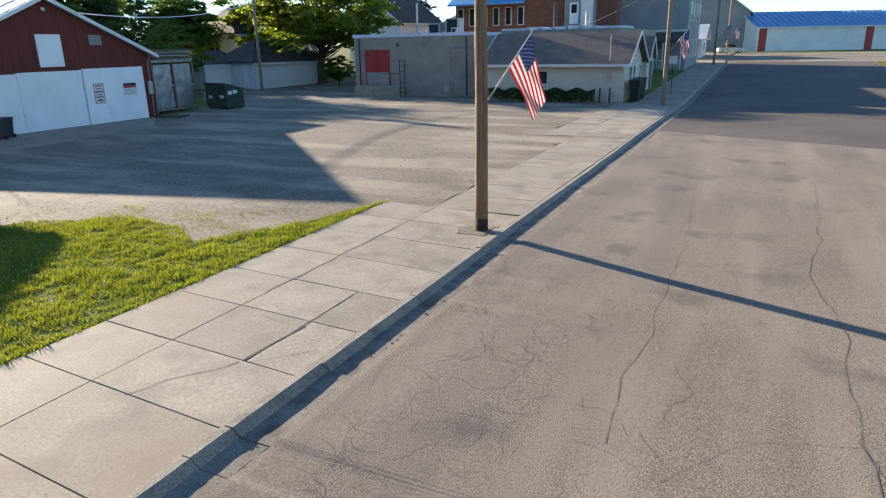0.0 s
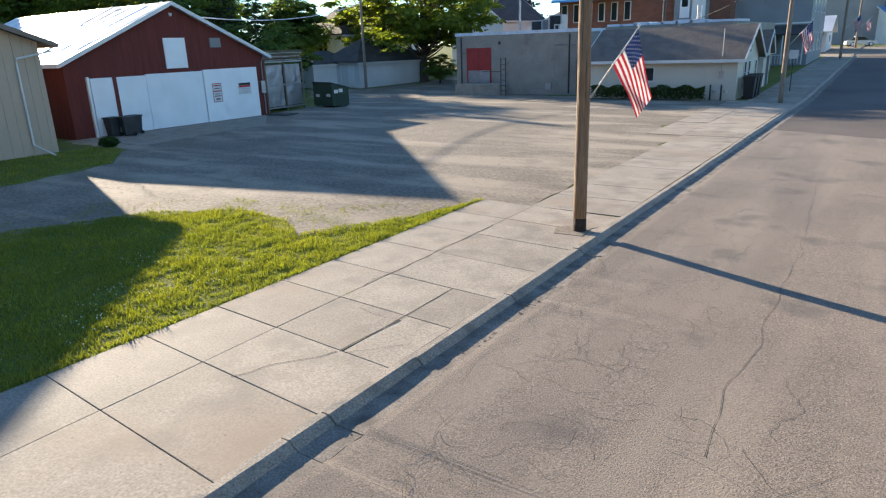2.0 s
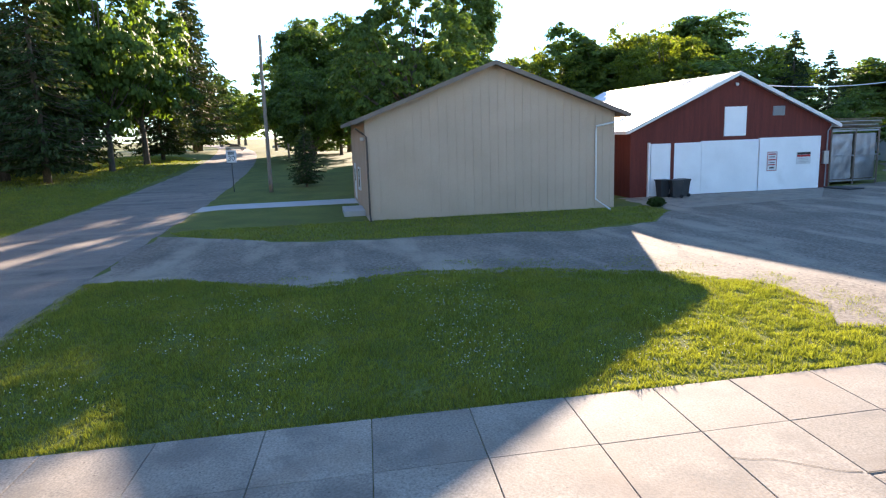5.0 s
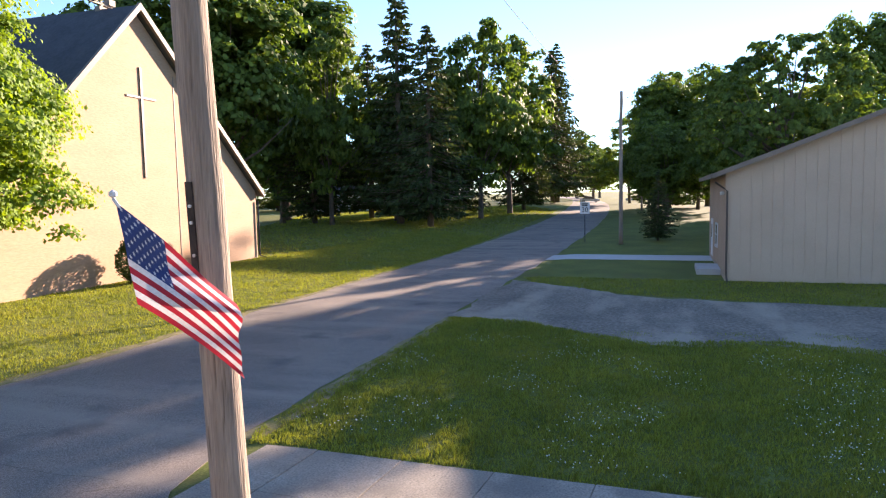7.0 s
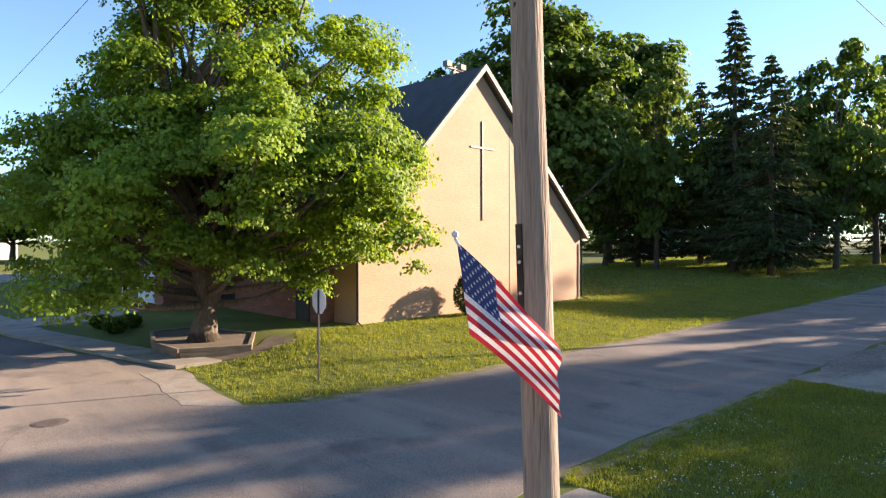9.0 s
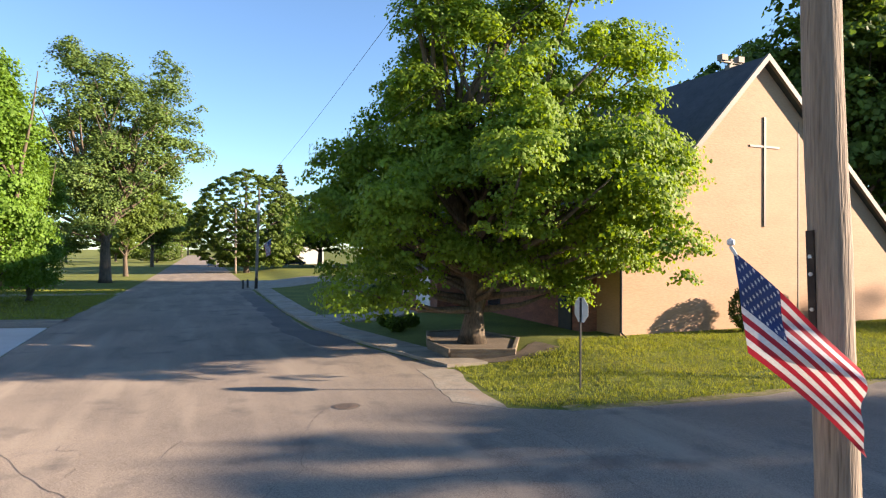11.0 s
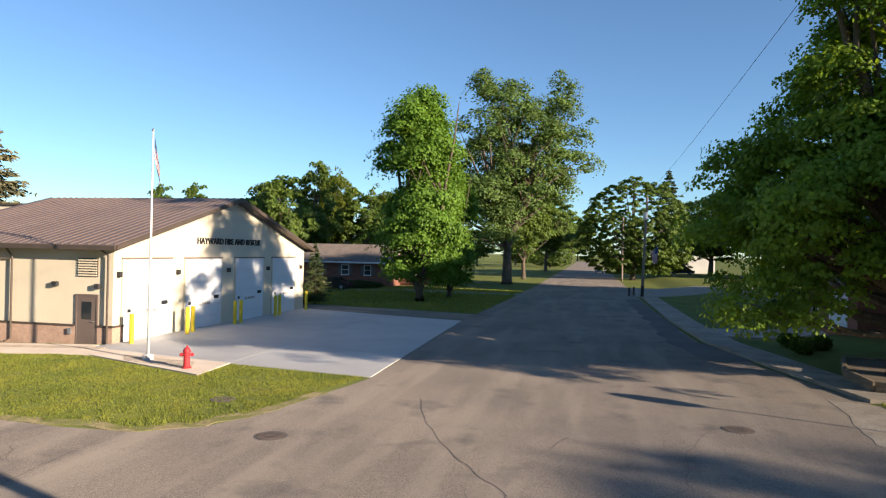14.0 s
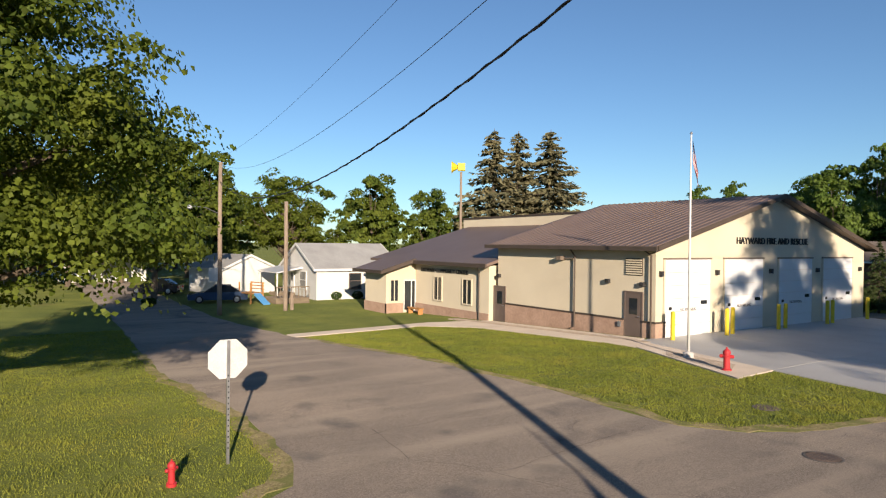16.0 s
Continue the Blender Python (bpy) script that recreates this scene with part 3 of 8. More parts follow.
while y < 95:
    if y < 47:
        slab(sidewalk, -9.3, y, -7.72, y + 1.6, 0.03, rng, wobble=0.015)
    slab(sidewalk, -7.72 if y < 47 else -8.3, y, -5.25, y + 1.6, 0.03, rng)
    y += 1.6

kerb = thing("kerb", "chipped concrete kerb with a broken gutter edge", "kerb", "", "structure")


def kerb_mesh(length, seed, low):
    """A kerb stone with a rounded, chipped face and a gutter lip."""
    bm = bmesh.new()
    n = max(3, int(length / 0.12))
    rings = []
    for k in range(n + 1):
        y = -length / 2 + length * k / n
        j = [noise.noise((y * 2.1, seed * 3.7, c * 1.3)) for c in range(6)]
        chip = 0.05 * max(0.0, noise.noise((y * 2.4, seed * 9.1, 4.0)) - 0.3)
        top = 0.128 - low
        prof = [(-0.155, 0.0), (-0.155 + 0.01 * j[1], top), (-0.035 - chip + 0.006 * j[0], top + 0.005 * j[1] - chip * 0.5), (0.0 - chip * 1.6 + 0.008 * j[2], top - 0.016 - chip + 0.006 * j[3]), (0.025 - chip + 0.01 * j[2], top - 0.045 + 0.006 * j[0]),
                (0.085 + 0.01 * j[4], 0.032 + 0.006 * j[3]), (0.16, 0.026 + 0.004 * j[2]), (0.50 + 0.03 * j[5], 0.022), (0.52 + 0.03 * j[5], -0.04)]
        rings.append([bm.verts.new((x, y, z)) for x, z in prof])
    for a, b in zip(rings, rings[1:]):
        for i in range(len(a) - 1):
            bm.faces.new((a[i], b[i], b[i + 1], a[i + 1])).material_index = 1 if i > 4 else 0
    bm.faces.new(rings[0])
    bm.faces.new(rings[-1][::-1])
    bmesh.ops.recalc_face_normals(bm, faces=bm.faces)
    me = bpy.data.meshes.new("kerb_stone")
    bm.to_mesh(me)
    bm.free()
    me.materials.append(M["curb"])
    me.materials.append(M["gutter_pan"])
    return me


y, k = -3.0, 0
while y < 94:
    length = (2.0, 2.2, 1.7, 1.3, 0.63, 1.75, 2.75)[k] if k < 7 else rng.choice((1.9, 2.4, 3.0)) if y < 40 else 5.0
    low = 0.012 * ease(15.6, 17.2, y) * ease(27.5, 25.5, y)
    ob = new("kerb_stone", kerb_mesh(length - 0.02, k, low))
    ob.matrix_world = pose(-5.05 + rng.uniform(-0.012, 0.012), y + length / 2, ground_z(0, y + length / 2) + rng.uniform(-0.01, 0.006), math.degrees(math.atan(ground_z(0, y + length) - ground_z(0, y)) / length if y > 48 else 0), 0, rng.uniform(-0.3, 0.3))
    ob.parent = kerb
    y += length
    k += 1
# broken edge of the asphalt along the gutter
v, f, prof_n = [], [], 4
ys = np.arange(-2.4, 31, 0.06)
for y in ys:
    e = -4.56 + 0.03 * noise.noise((y * 0.35, 3.0, 0)) + 0.022 * noise.noise((y * 5.1, 7.0, 0)) + 0.02 * noise.noise((y * 1.9, 2.0, 0))
    h = 0.058 + 0.012 * noise.noise((y * 1.7, 1.0, 0))
    h -= 0.032 * ease(4.15, 4.3, y) * ease(5.0, 4.8, y) + 0.03 * ease(9.4, 9.7, y) * ease(11.6, 11.0, y)
    h = 0.0125 + (h - 0.0125) * ease(-2.4, 0.6, y) * ease(31, 27, y)
    g = ground_z(0, y)
    v += [(e, y, g + 0.010), (e + 0.015, y, g + h), (e + 0.13, y, g + h + 0.004), (e + 3.2, y, g + 0.0122)]
f = [(4 * k + i, 4 * k + i + 1, 4 * k + i + 5, 4 * k + i + 4) for k in range(len(ys) - 1) for i in range(3)]
tagged(cloud("asphalt_edge", v, f, "asphalt"), "broken raised edge of the asphalt along the gutter", "road", "", "structure")
# corner return of the kerb
bm = bmesh.new()
arc = [(-5.15, -3.0), (-5.3, -4.2), (-6.05, -5.8), (-6.6, -6.4)]
for (x0, y0), (x1, y1) in zip(arc, arc[1:]):
    d = Vector((x1 - x0, y1 - y0, 0)).normalized()
    nrm = Vector((-d.y, d.x, 0)) * 0.09
    for s in (0,):
        q = [Vector((x0, y0, 0)) - nrm, Vector((x1, y1, 0)) - nrm, Vector((x1, y1, 0)) + nrm, Vector((x0, y0, 0)) + nrm]
        lo = [bm.verts.new((p.x, p.y, -0.05)) for p in q]
        hi = [bm.verts.new((p.x, p.y, 0.115 - 0.01 * i)) for i, p in enumerate(q[:1] * 4 and q)]
        bm.faces.new(hi)
        for i in range(4):
            bm.faces.new((lo[i], lo[(i + 1) % 4], hi[(i + 1) % 4], hi[i]))
corner = solid("kerb_stone", bm, "curb")
corner.parent = kerb
# soil filling between the corner slabs and the kerb
patch("corner_soil", [(-6.8, -6.75), (-6.8, -5.3), (-5.32, -5.3), (-5.32, -2.7), (-5.07, -2.7), (-5.2, -4.25), (-5.95, -5.9)], 0.026, "gravel", "bare soil round a timber pole at the corner", "soil")
patch("pole_soil", wavy([(-6.05, 13.2), (-5.4, 13.25), (-5.35, 14.1), (-5.75, 14.3), (-6.1, 13.9)], 0.2, 0.25, 8), 0.042, "gravel", "grit washed round the foot of a pole", "soil")

walk_sw = thing("sidewalk", "worn concrete pavement beside the church lawn", "pavement", "", "structure")
line = [(-8.35, -22.0), (-7.2, -27.0), (-5.75, -34.6), (-5.3, -45.0), (-5.35, -70.0)]
for (x0, y0), (x1, y1) in zip(line, line[1:]):
    n = max(1, round((y0 - y1) / 1.9))
    for i in range(n):
        a, b = i / n, (i + 1) / n - 0.006
        p, q = (x0 + (x1 - x0) * a, y0 + (y1 - y0) * a), (x0 + (x1 - x0) * b, y0 + (y1 - y0) * b)
        bm = extrude([p, q, (q[0] - 1.6, q[1]), (p[0] - 1.6, p[1])], "z", -0.02, 0.13 + rng.uniform(-0.006, 0.006))
        for v in bm.verts:
            v.co.z += ground_z(v.co.x, v.co.y) if v.co.x > -9 else ground_z(-9, v.co.y)
        s = solid("slab", bm, "concrete")
        s.parent = walk_sw
patch("church_drive", wavy([(-7.3, -37.4), (-13.2, -37.6), (-13.2, -41.2), (-7.2, -41.4)], 0.15, 1.0, 6), 0.10, "concrete", "pale concrete drive before a garage", "pavement", depth=0.12)

# fire hall apron, cast in bays, and its path
apron = thing("apron", "new pale concrete apron cast in bays before the fire hall doors", "pavement", "", "structure")
edge_a, edge_b = [(7.05, -20.95), (12.8, -21.8), (19.95, -23.2)], [(7.6, -39.9), (13.2, -41.4), (19.95, -43.5)]
for i in range(2):
    for k in range(4):
        f0, f1 = k / 4, (k + 1) / 4 - 0.0012
        a0, a1 = Vector(edge_a[i]), Vector(edge_a[i + 1]) - Vector((0.02, 0))
        b0, b1 = Vector(edge_b[i]), Vector(edge_b[i + 1]) - Vector((0.02, 0))
        c = [a0.lerp(b0, f0), a1.lerp(b1, f0), a1.lerp(b1, f1), a0.lerp(b0, f1)]
        bm = extrude([tuple(p) for p in c], "z", -0.08, 0.035)
        for v in bm.verts:
            v.co.z += ground_z(v.co.x, v.co.y)
        s = solid("bay", bm, "apron")
        s.parent = apron
patch("hall_path", [(12.55, -19.4), (12.75, -21.75), (19.9, -23.15), (20.1, -23.9), (32, -23.9), (32.6, -22.3), (33.2, -20.2), (31.9, -11.2), (30.6, -11.2), (31.6, -18.9), (29.0, -20.9), (18.6, -21.6)], 0.045, "path", "concrete path along the fire hall wall", "pavement", depth=0.08)
patch("pebble_bed", [(13.3, -20.1), (14.0, -21.5), (17.4, -22.0), (16.6, -21.0)], 0.055, "pebble", "bed of tan pebbles round a flagpole", "gravel")
patch("wall_pebbles", [(19.2, -23.25), (34.5, -23.25), (34.5, -22.6), (19.2, -22.8)], 0.055, "pebble", "strip of pale pebbles under the fire hall wall", "gravel")


def crack(points, width, seed, material="crack", dz=0.0165):
    """A wandering crack sealed with tar, a hair above the road."""
    pts = []
    for a, b in zip(points, points[1:]):
        n = max(2, int(math.dist(a, b) / 0.25))
        pts += [(a[0] + (b[0] - a[0]) * k / n, a[1] + (b[1] - a[1]) * k / n) for k in range(n)]
    pts.append(points[-1])
    pts = [(x + 0.12 * noise.noise((x * 1.3, y * 1.3, seed)), y + 0.12 * noise.noise((x * 1.3, y * 1.3, seed + 5))) for x, y in pts]
    v, f = [], []
    for k, (x, y) in enumerate(pts):
        a, b = pts[max(k - 1, 0)], pts[min(k + 1, len(pts) - 1)]
        d = Vector((b[0] - a[0], b[1] - a[1])).normalized()
        w = width * (0.35 + 0.9 * abs(noise.noise((x * 2.7, y * 2.7, seed + 11)))) / 2
        for s in (-1, 1):
            px, py = x - d.y * w * s, y + d.x * w * s
            v.append((px, py, ground_z(px, py) + dz))
    f = [(2 * k, 2 * k + 1, 2 * k + 3, 2 * k + 2) for k in range(len(pts) - 1)]
    return tagged(cloud("crack", v, f, material), "dark tarred crack in the asphalt", "crack", "cracks in the street", "structure")


for n, (points, width) in enumerate((
        ([(-1.59, 21.27), (-1.21, 14.47), (-1.22, 11.85), (-1.16, 9.52), (-1.27, 8.3), (-1.18, 6.46)], 0.05),
        ([(1.65, 22.47), (1.45, 16.0), (1.13, 13.48), (1.47, 10.87), (1.37, 8.79), (1.42, 7.07), (1.5, 2.0)], 0.06),
        ([(-2.42, 13.21), (-0.15, 13.38), (2.32, 13.64), (9.0, 14.2)], 0.045),
        ([(-4.37, 16.94), (-1.69, 17.59), (2.95, 18.79), (9.0, 19.6)], 0.045),
        ([(-4.57, 6.35), (-3.48, 6.67), (-2.63, 6.71), (-1.76, 6.45), (-1.22, 6.38), (-0.55, 5.94)], 0.03),
        ([(-4.27, 23.35), (-0.57, 22.77), (3.43, 22.7), (9.0, 22.9)], 0.06),
        ([(-0.56, 5.99), (0.09, 6.85), (0.7, 7.27), (1.36, 7.48)], 0.03),
        ([(-3.01, 5.2), (-2.83, 6.65), (-2.86, 7.1), (-2.7, 11.0)], 0.02),
        ([(4.65, -18.34), (3.75, -15.57), (2.51, -13.16), (1.33, -11.57), (0.8, -4.0)], 0.06),
        ([(0.77, -14.49), (0.37, -15.55)], 0.07),
        ([(-3.01, -17.2), (-2.19, -15.13), (-1.87, -12.89), (-0.92, -11.45), (-0.5, -8.0)], 0.035),
        ([(-1.87, -12.89), (-2.74, -11.92), (-3.99, -11.49), (-6.0, -11.2)], 0.04),
        ([(-7.7, -13.9), (-7.6, -12.5), (-7.5, -11.0), (-7.4, -9.5), (-7.54, -8.0)], 0.03),
        ([(13.6, -4.9), (13.45, -6.7), (11.1, -6.5), (9.7, -7.6), (10.05, -9.8), (10.35, -12.5)], 0.05),
        ([(13.03, -6.45), (13.19, -7.42), (13.38, -9.1)], 0.045), ([(9.78, -7.42), (8.79, -7.93), (6.5, -8.6)], 0.045),
        ([(-0.6, 23), (-0.9, 27), (-2.0, 31), (-1.4, 38)], 0.05), ([(1.9, 23), (3.0, 27.5), (2.6, 33), (3.4, 40)], 0.05), ([(-4.4, 27), (-2.0, 28.5), (1.0, 27.6)], 0.05))):
    crack(points, width * (0.27 if points[0][1] > 0 else 0.5), n * 3.3)
for n, (points, width) in enumerate((([(-6.95, 4.88), (-6.74, 5.37), (-6.3, 5.94), (-6.19, 6.18)], 0.024), ([(-6.17, 6.2), (-6.14, 6.9), (-6.1, 7.5)], 0.045), ([(-6.1, 7.5), (-6.15, 9.0)], 0.022), ([(-7.64, 8.4), (-7.64, 13.2)], 0.03), ([(-7.0, 7.6), (-6.1, 7.5)], 0.012), ([(-6.1, 6.2), (-5.5, 6.8)], 0.012))):
    tagged(crack(points, width * 1.0, 90 + n, "joint", dz=0.0355), "dark crack across a pavement slab")


def hairlines(count, x0, x1, y0, y1, width, seed):
    """A web of fine wandering cracks, joined into one mesh."""
    r = random.Random(seed)
    v, f = [], []
    for k in range(count):
        x, y, a = r.uniform(x0, x1), r.uniform(y0, y1), r.choice((0.0, math.pi / 2)) + r.uniform(-0.7, 0.7)
        w = width * r.uniform(0.5, 1.3)
        n = r.randrange(5, 18)
        for i in range(n + 1):
            g = ground_z(x, y) + (0.017 + max(0.0, min(0.06, 0.06 * (1 - (x + 4.7) / 3.0))) if -5 < x < -1.6 and -2.4 < y < 31 else 0.017)
            t = w * (1 - (i / n) ** 2) + 0.002
            v += [(x - math.sin(a) * t / 2, y + math.cos(a) * t / 2, g), (x + math.sin(a) * t / 2, y - math.cos(a) * t / 2, g)]
            if i:
                b = len(v)
                f.append((b - 4, b - 3, b - 1, b - 2))
            a += r.uniform(-0.75, 0.75)
            x, y = x + math.cos(a) * 0.11, y + math.sin(a) * 0.11
    return tagged(cloud("hairline_cracks", v, f, "crack"), "web of fine dark cracks in the old asphalt", "cracks", "", "stuff")


hairlines(150, -4.4, -1.8, 2.0, 20.0, 0.0055, 1)
hairlines(90, -1.8, 9.0, 3.0, 40.0, 0.006, 2)
hairlines(70, -12.0, 16.0, -19.0, -5.0, 0.008, 3)
# sheet over the far street: shadow of the buildings put into its colour
patch("road_resurfaced", wavy([(-4.55, 34.0), (10.2, 28.6), (11.2, 95.5), (-4.55, 95.5)], 0.3, 1.2, 3), 0.017, "asphalt_new", "far stretch of the street, building shade painted as darker asphalt", "road")
patch("asphalt_repair", wavy([(-7.6, -30), (-5.3, -35), (-4.9, -66), (-3.6, -66), (-3.9, -34), (-5.0, -28)], 0.4, 1.0, 12), 0.0165, "asphalt_patch", "darker strip of patched asphalt along the street edge", "road")

# ---- buildings ----
FACES = {"front": lambda w, l: pose(0, -l / 2, 0), "back": lambda w, l: pose(0, l / 2, 0, 0, 0, 180), "right": lambda w, l: pose(w / 2, 0, 0, 0, 0, 90), "left": lambda w, l: pose(-w / 2, 0, 0, 0, 0, -90)}


def hang(parent, face, u, z, out=0.0):
    """A pose on a face of a house: u along it, z up, out of the wall."""
    return FACES[face](parent["w"], parent["l"]) @ pose(u, -out, z)


def house(name, label, x, y, yaw, w, l, eave, ridge, wall, roof, over=0.4, trim="white_siding", category="house", hip=0.0, thick=0.16, base=None, z=None, ridge_at=0.0):
    """A house with a pitched roof; its ridge runs along its own y axis."""
    gz = ground_z(x, y) if z is None else z
    h = thing(name, label, category, at=(x, y, gz), yaw=yaw)
    h["w"], h["l"] = w, l
    r = ridge_at
    if hip:
        bm = bmesh.new()
        box(bm, -w / 2, -l / 2, -0.6, w / 2, l / 2, eave)
    else:
        bm = extrude([(-w / 2, -0.6), (w / 2, -0.6), (w / 2, eave), (r, ridge), (-w / 2, eave)], "y", -l / 2, l / 2)
    part("wall", bm, wall, h)
    for s in (-1, 1):
        half = w / 2 - s * r
        slope = (ridge - eave) / half
        x1, z1 = s * (w / 2 + over), eave - over * slope
        bm = bmesh.new()
        for a, b in ((-l / 2 - over, l / 2 + over),):
            i0, i1 = (a + hip, b - hip)
            v = [(r, i0, ridge), (x1, a, z1), (x1, b, z1), (r, i1, ridge)]
            lo, hi = [bm.verts.new((p[0], p[1], p[2] + 0.02)) for p in v], [bm.verts.new((p[0], p[1], p[2] + thick)) for p in v]
            bm.faces.new(hi)
            bm.faces.new(lo[::-1])
            for k in range(4):
                bm.faces.new((lo[k], lo[(k + 1) % 4], hi[(k + 1) % 4], hi[k]))
        part("roof_slope", bm, roof, h)
        bm = bmesh.new()
        box(bm, min(x1, x1 + s * 0.1), -l / 2 - over, z1 - 0.06, max(x1, x1 + s * 0.1), l / 2 + over, z1 + thick - 0.02)
        part("gutter", bm, trim, h)
    if hip:
        for s in (-1, 1):
            bm = bmesh.new()
            e = s * (l / 2 + over)
            v = [(r, e - s * hip, ridge), (-w / 2 - over, e, eave - 0.12), (w / 2 + over, e, eave - 0.12)]
            lo, hi = [bm.verts.new((p[0], p[1], p[2] + 0.02)) for p in v], [bm.verts.new((p[0], p[1], p[2] + thick)) for p in v]
            bm.faces.new(hi)
            bm.faces.new(lo)
            for k in range(3):
                bm.faces.new((lo[k], lo[(k + 1) % 3], hi[(k + 1) % 3], hi[k]))
            part("roof_end", bm, roof, h)
    else:
        for e in (-1, 1):
            for s in (-1, 1):
                half = w / 2 - s * r
                slope = (ridge - eave) / half
                x1, z1 = s * (w / 2 + over), eave - over * slope
                y0, y1 = sorted((e * (l / 2 + over), e * (l / 2 + over + 0.06)))
                part("bargeboard", extrude([(r, ridge - 0.04), (x1, z1 - 0.06), (x1, z1 + thick), (r, ridge + thick + 0.02)], "y", y0, y1), trim, h)
    return h


def window(h, face, u, z, w, hgt, frame="white_siding", bars=1, sill=True):
    """A sash window: a frame that stands proud, its pane set back, a sill."""
    m = hang(h, face, u, z)
    t = 0.07
    dims = [(-w / 2, -0.075, 0, -w / 2 + t, 0.01, hgt), (w / 2 - t, -0.075, 0, w / 2, 0.01, hgt), (-w / 2 + t, -0.075, hgt - t, w / 2 - t, 0.01, hgt), (-w / 2 + t, -0.075, 0, w / 2 - t, 0.01, t)]
    if bars:
        dims.append((-w / 2 + t, -0.065, hgt * 0.5 - 0.025, w / 2 - t, 0.0, hgt * 0.5 + 0.025))
    f = part("window", boxes(*dims), frame, h)
    f.matrix_basis = m
    part("pane", boxes((-w / 2 + t, -0.056, t, w / 2 - t, -0.046, hgt - t)), "glass", f)
    if sill:
        part("sill", boxes((-w / 2 - 0.05, -0.11, -0.06, w / 2 + 0.05, 0.0, -0.002)), frame, f)
    return f


def door(h, face, u, z, w, hgt, material="white", pane=True, frame="white_siding", label=""):
    m = hang(h, face, u, z)
    d = part("door", boxes((-w / 2, -0.05, 0, w / 2, -0.004, hgt)), material, h, label)
    d.matrix_basis = m
    part("door_frame", boxes((-w / 2 - 0.07, -0.07, 0, -w / 2, 0.0, hgt + 0.07), (w / 2, -0.07, 0, w / 2 + 0.07, 0.0, hgt + 0.07), (-w / 2, -0.07, hgt, w / 2, 0.0, hgt + 0.07)), frame, d)
    if pane:
        part("pane", boxes((-w * 0.25, -0.062, hgt * 0.52, w * 0.25, -0.051, hgt * 0.88)), "glass", d)
    part("handle", bar([(w * 0.4, -0.05, hgt * 0.48), (w * 0.4, -0.11, hgt * 0.48), (w * 0.3, -0.11, hgt * 0.48)], 0.015, 6), "steel", d, "steel lever handle")
    return d


def overhead_door(h, face, u, z, w, hgt, sections=5, label="white sectional overhead door", lettered=False):
    m = hang(h, face, u, z)
    d = thing("overhead_door")
    d.parent = h
    d.matrix_basis = m
    tagged(d, label)
    s = hgt / sections
    for k in range(sections):
        part("panel", boxes((-w / 2, -0.05, k * s + 0.008, w / 2, 0.0, (k + 1) * s - 0.008)), "door_white", d, bevel=0.012)
    return d


def siding(h, face, z0, z1, u0, u1, pitch, material, upright=False, skip=()):
    """Lapped boards (or upright battens) on a face, each a board of its own."""
    length = u1 - u0
    n = int((length if upright else z1 - z0) / pitch)
    bm = boxes((-0.02, -0.022, z0, 0.02, 0.0, z1)) if upright else None
    if bm is None:
        bm = bmesh.new()
        v = [bm.verts.new(p) for p in ((u0, -0.042, 0), (u1, -0.042, 0), (u1, -0.006, pitch), (u0, -0.006, pitch), (u0, 0.0, 0), (u1, 0.0, 0), (u1, 0.0, pitch), (u0, 0.0, pitch))]
        for f in ((0, 1, 2, 3), (0, 4, 5, 1), (3, 2, 6, 7), (1, 5, 6, 2), (0, 3, 7, 4)):
            bm.faces.new([v[i] for i in f])
    me = bpy.data.meshes.new("board")
    bm.to_mesh(me)
    bm.free()
    me.materials.append(M[material])
    for k in range(n):
        ob = new("batten" if upright else "board", me)
        ob.parent = h
        ob.matrix_basis = hang(h, face, u0 + (k + 0.5) * pitch, 0, 0.002) if upright else hang(h, face, 0, z0 + k * pitch, 0.002)


def text_on(h, face, words, u, z, size, material, out=0.03, depth=0.012, name="lettering", align="CENTER", label=""):
    cu = bpy.data.curves.new(name, "FONT")
    cu.body, cu.size, cu.extrude, cu.align_x, cu.align_y = words, size, depth, align, "CENTER"
    cu.resolution_u = 2
    cu.materials.append(M[material])
    ob = new(name, cu)
    ob.parent = h
    ob.matrix_basis = hang(h, face, u, z, out) @ pose(0, 0, 0, 90, 0, 0)
    return tagged(ob, label)


def text_bars(h, face, u, z, w, hgt, rows, material, out=0.012):
    """Lines of writing too small to read, as plain bars."""
    s = hgt / rows
    bm = bmesh.new()
    for k in range(rows):
        box(bm, -w / 2 * (1 - 0.12 * (k % 3)), -0.003, k * s + s * 0.25, w / 2 * (1 - 0.2 * ((k + 1) % 2)), 0, k * s + s * 0.75)
    ob = part("text_bars", bm, material, h)
    ob.matrix_basis = hang(h, face, u, z, out)
    return ob


def gutter_pipe(h, points, material="gutter", r=0.045):
    return part("downspout", bar(points, r, 8), material, h)


# tan metal-clad office building
tan = house("office_building", "tan boarded single-storey building with a shallow dark gable roof", -38.65, 8.8, -90, 12.95, 12.7, 4.95, 7.4, "tan_siding", "brown_roof", over=0.55, trim="tan_trim", category="building")
siding(tan, "right", 0.25, 4.85, -6.3, 6.3, 0.3, "tan_siding", upright=True)


def gable_battens(h, face, w, eave, ridge, pitch, material):
    """Upright battens that reach up to the slope of the roof."""
    n = int(w / pitch)
    for k in range(n):
        u = -w / 2 + (k + 0.5) * w / n
        top = eave + (ridge - eave) * (1 - abs(u) / (w / 2)) - 0.02
        ob = part("batten", boxes((-0.018, -0.022, 0.12, 0.018, 0.0, top)), material, h)
        ob.matrix_basis = hang(h, face, u, 0, 0.0)


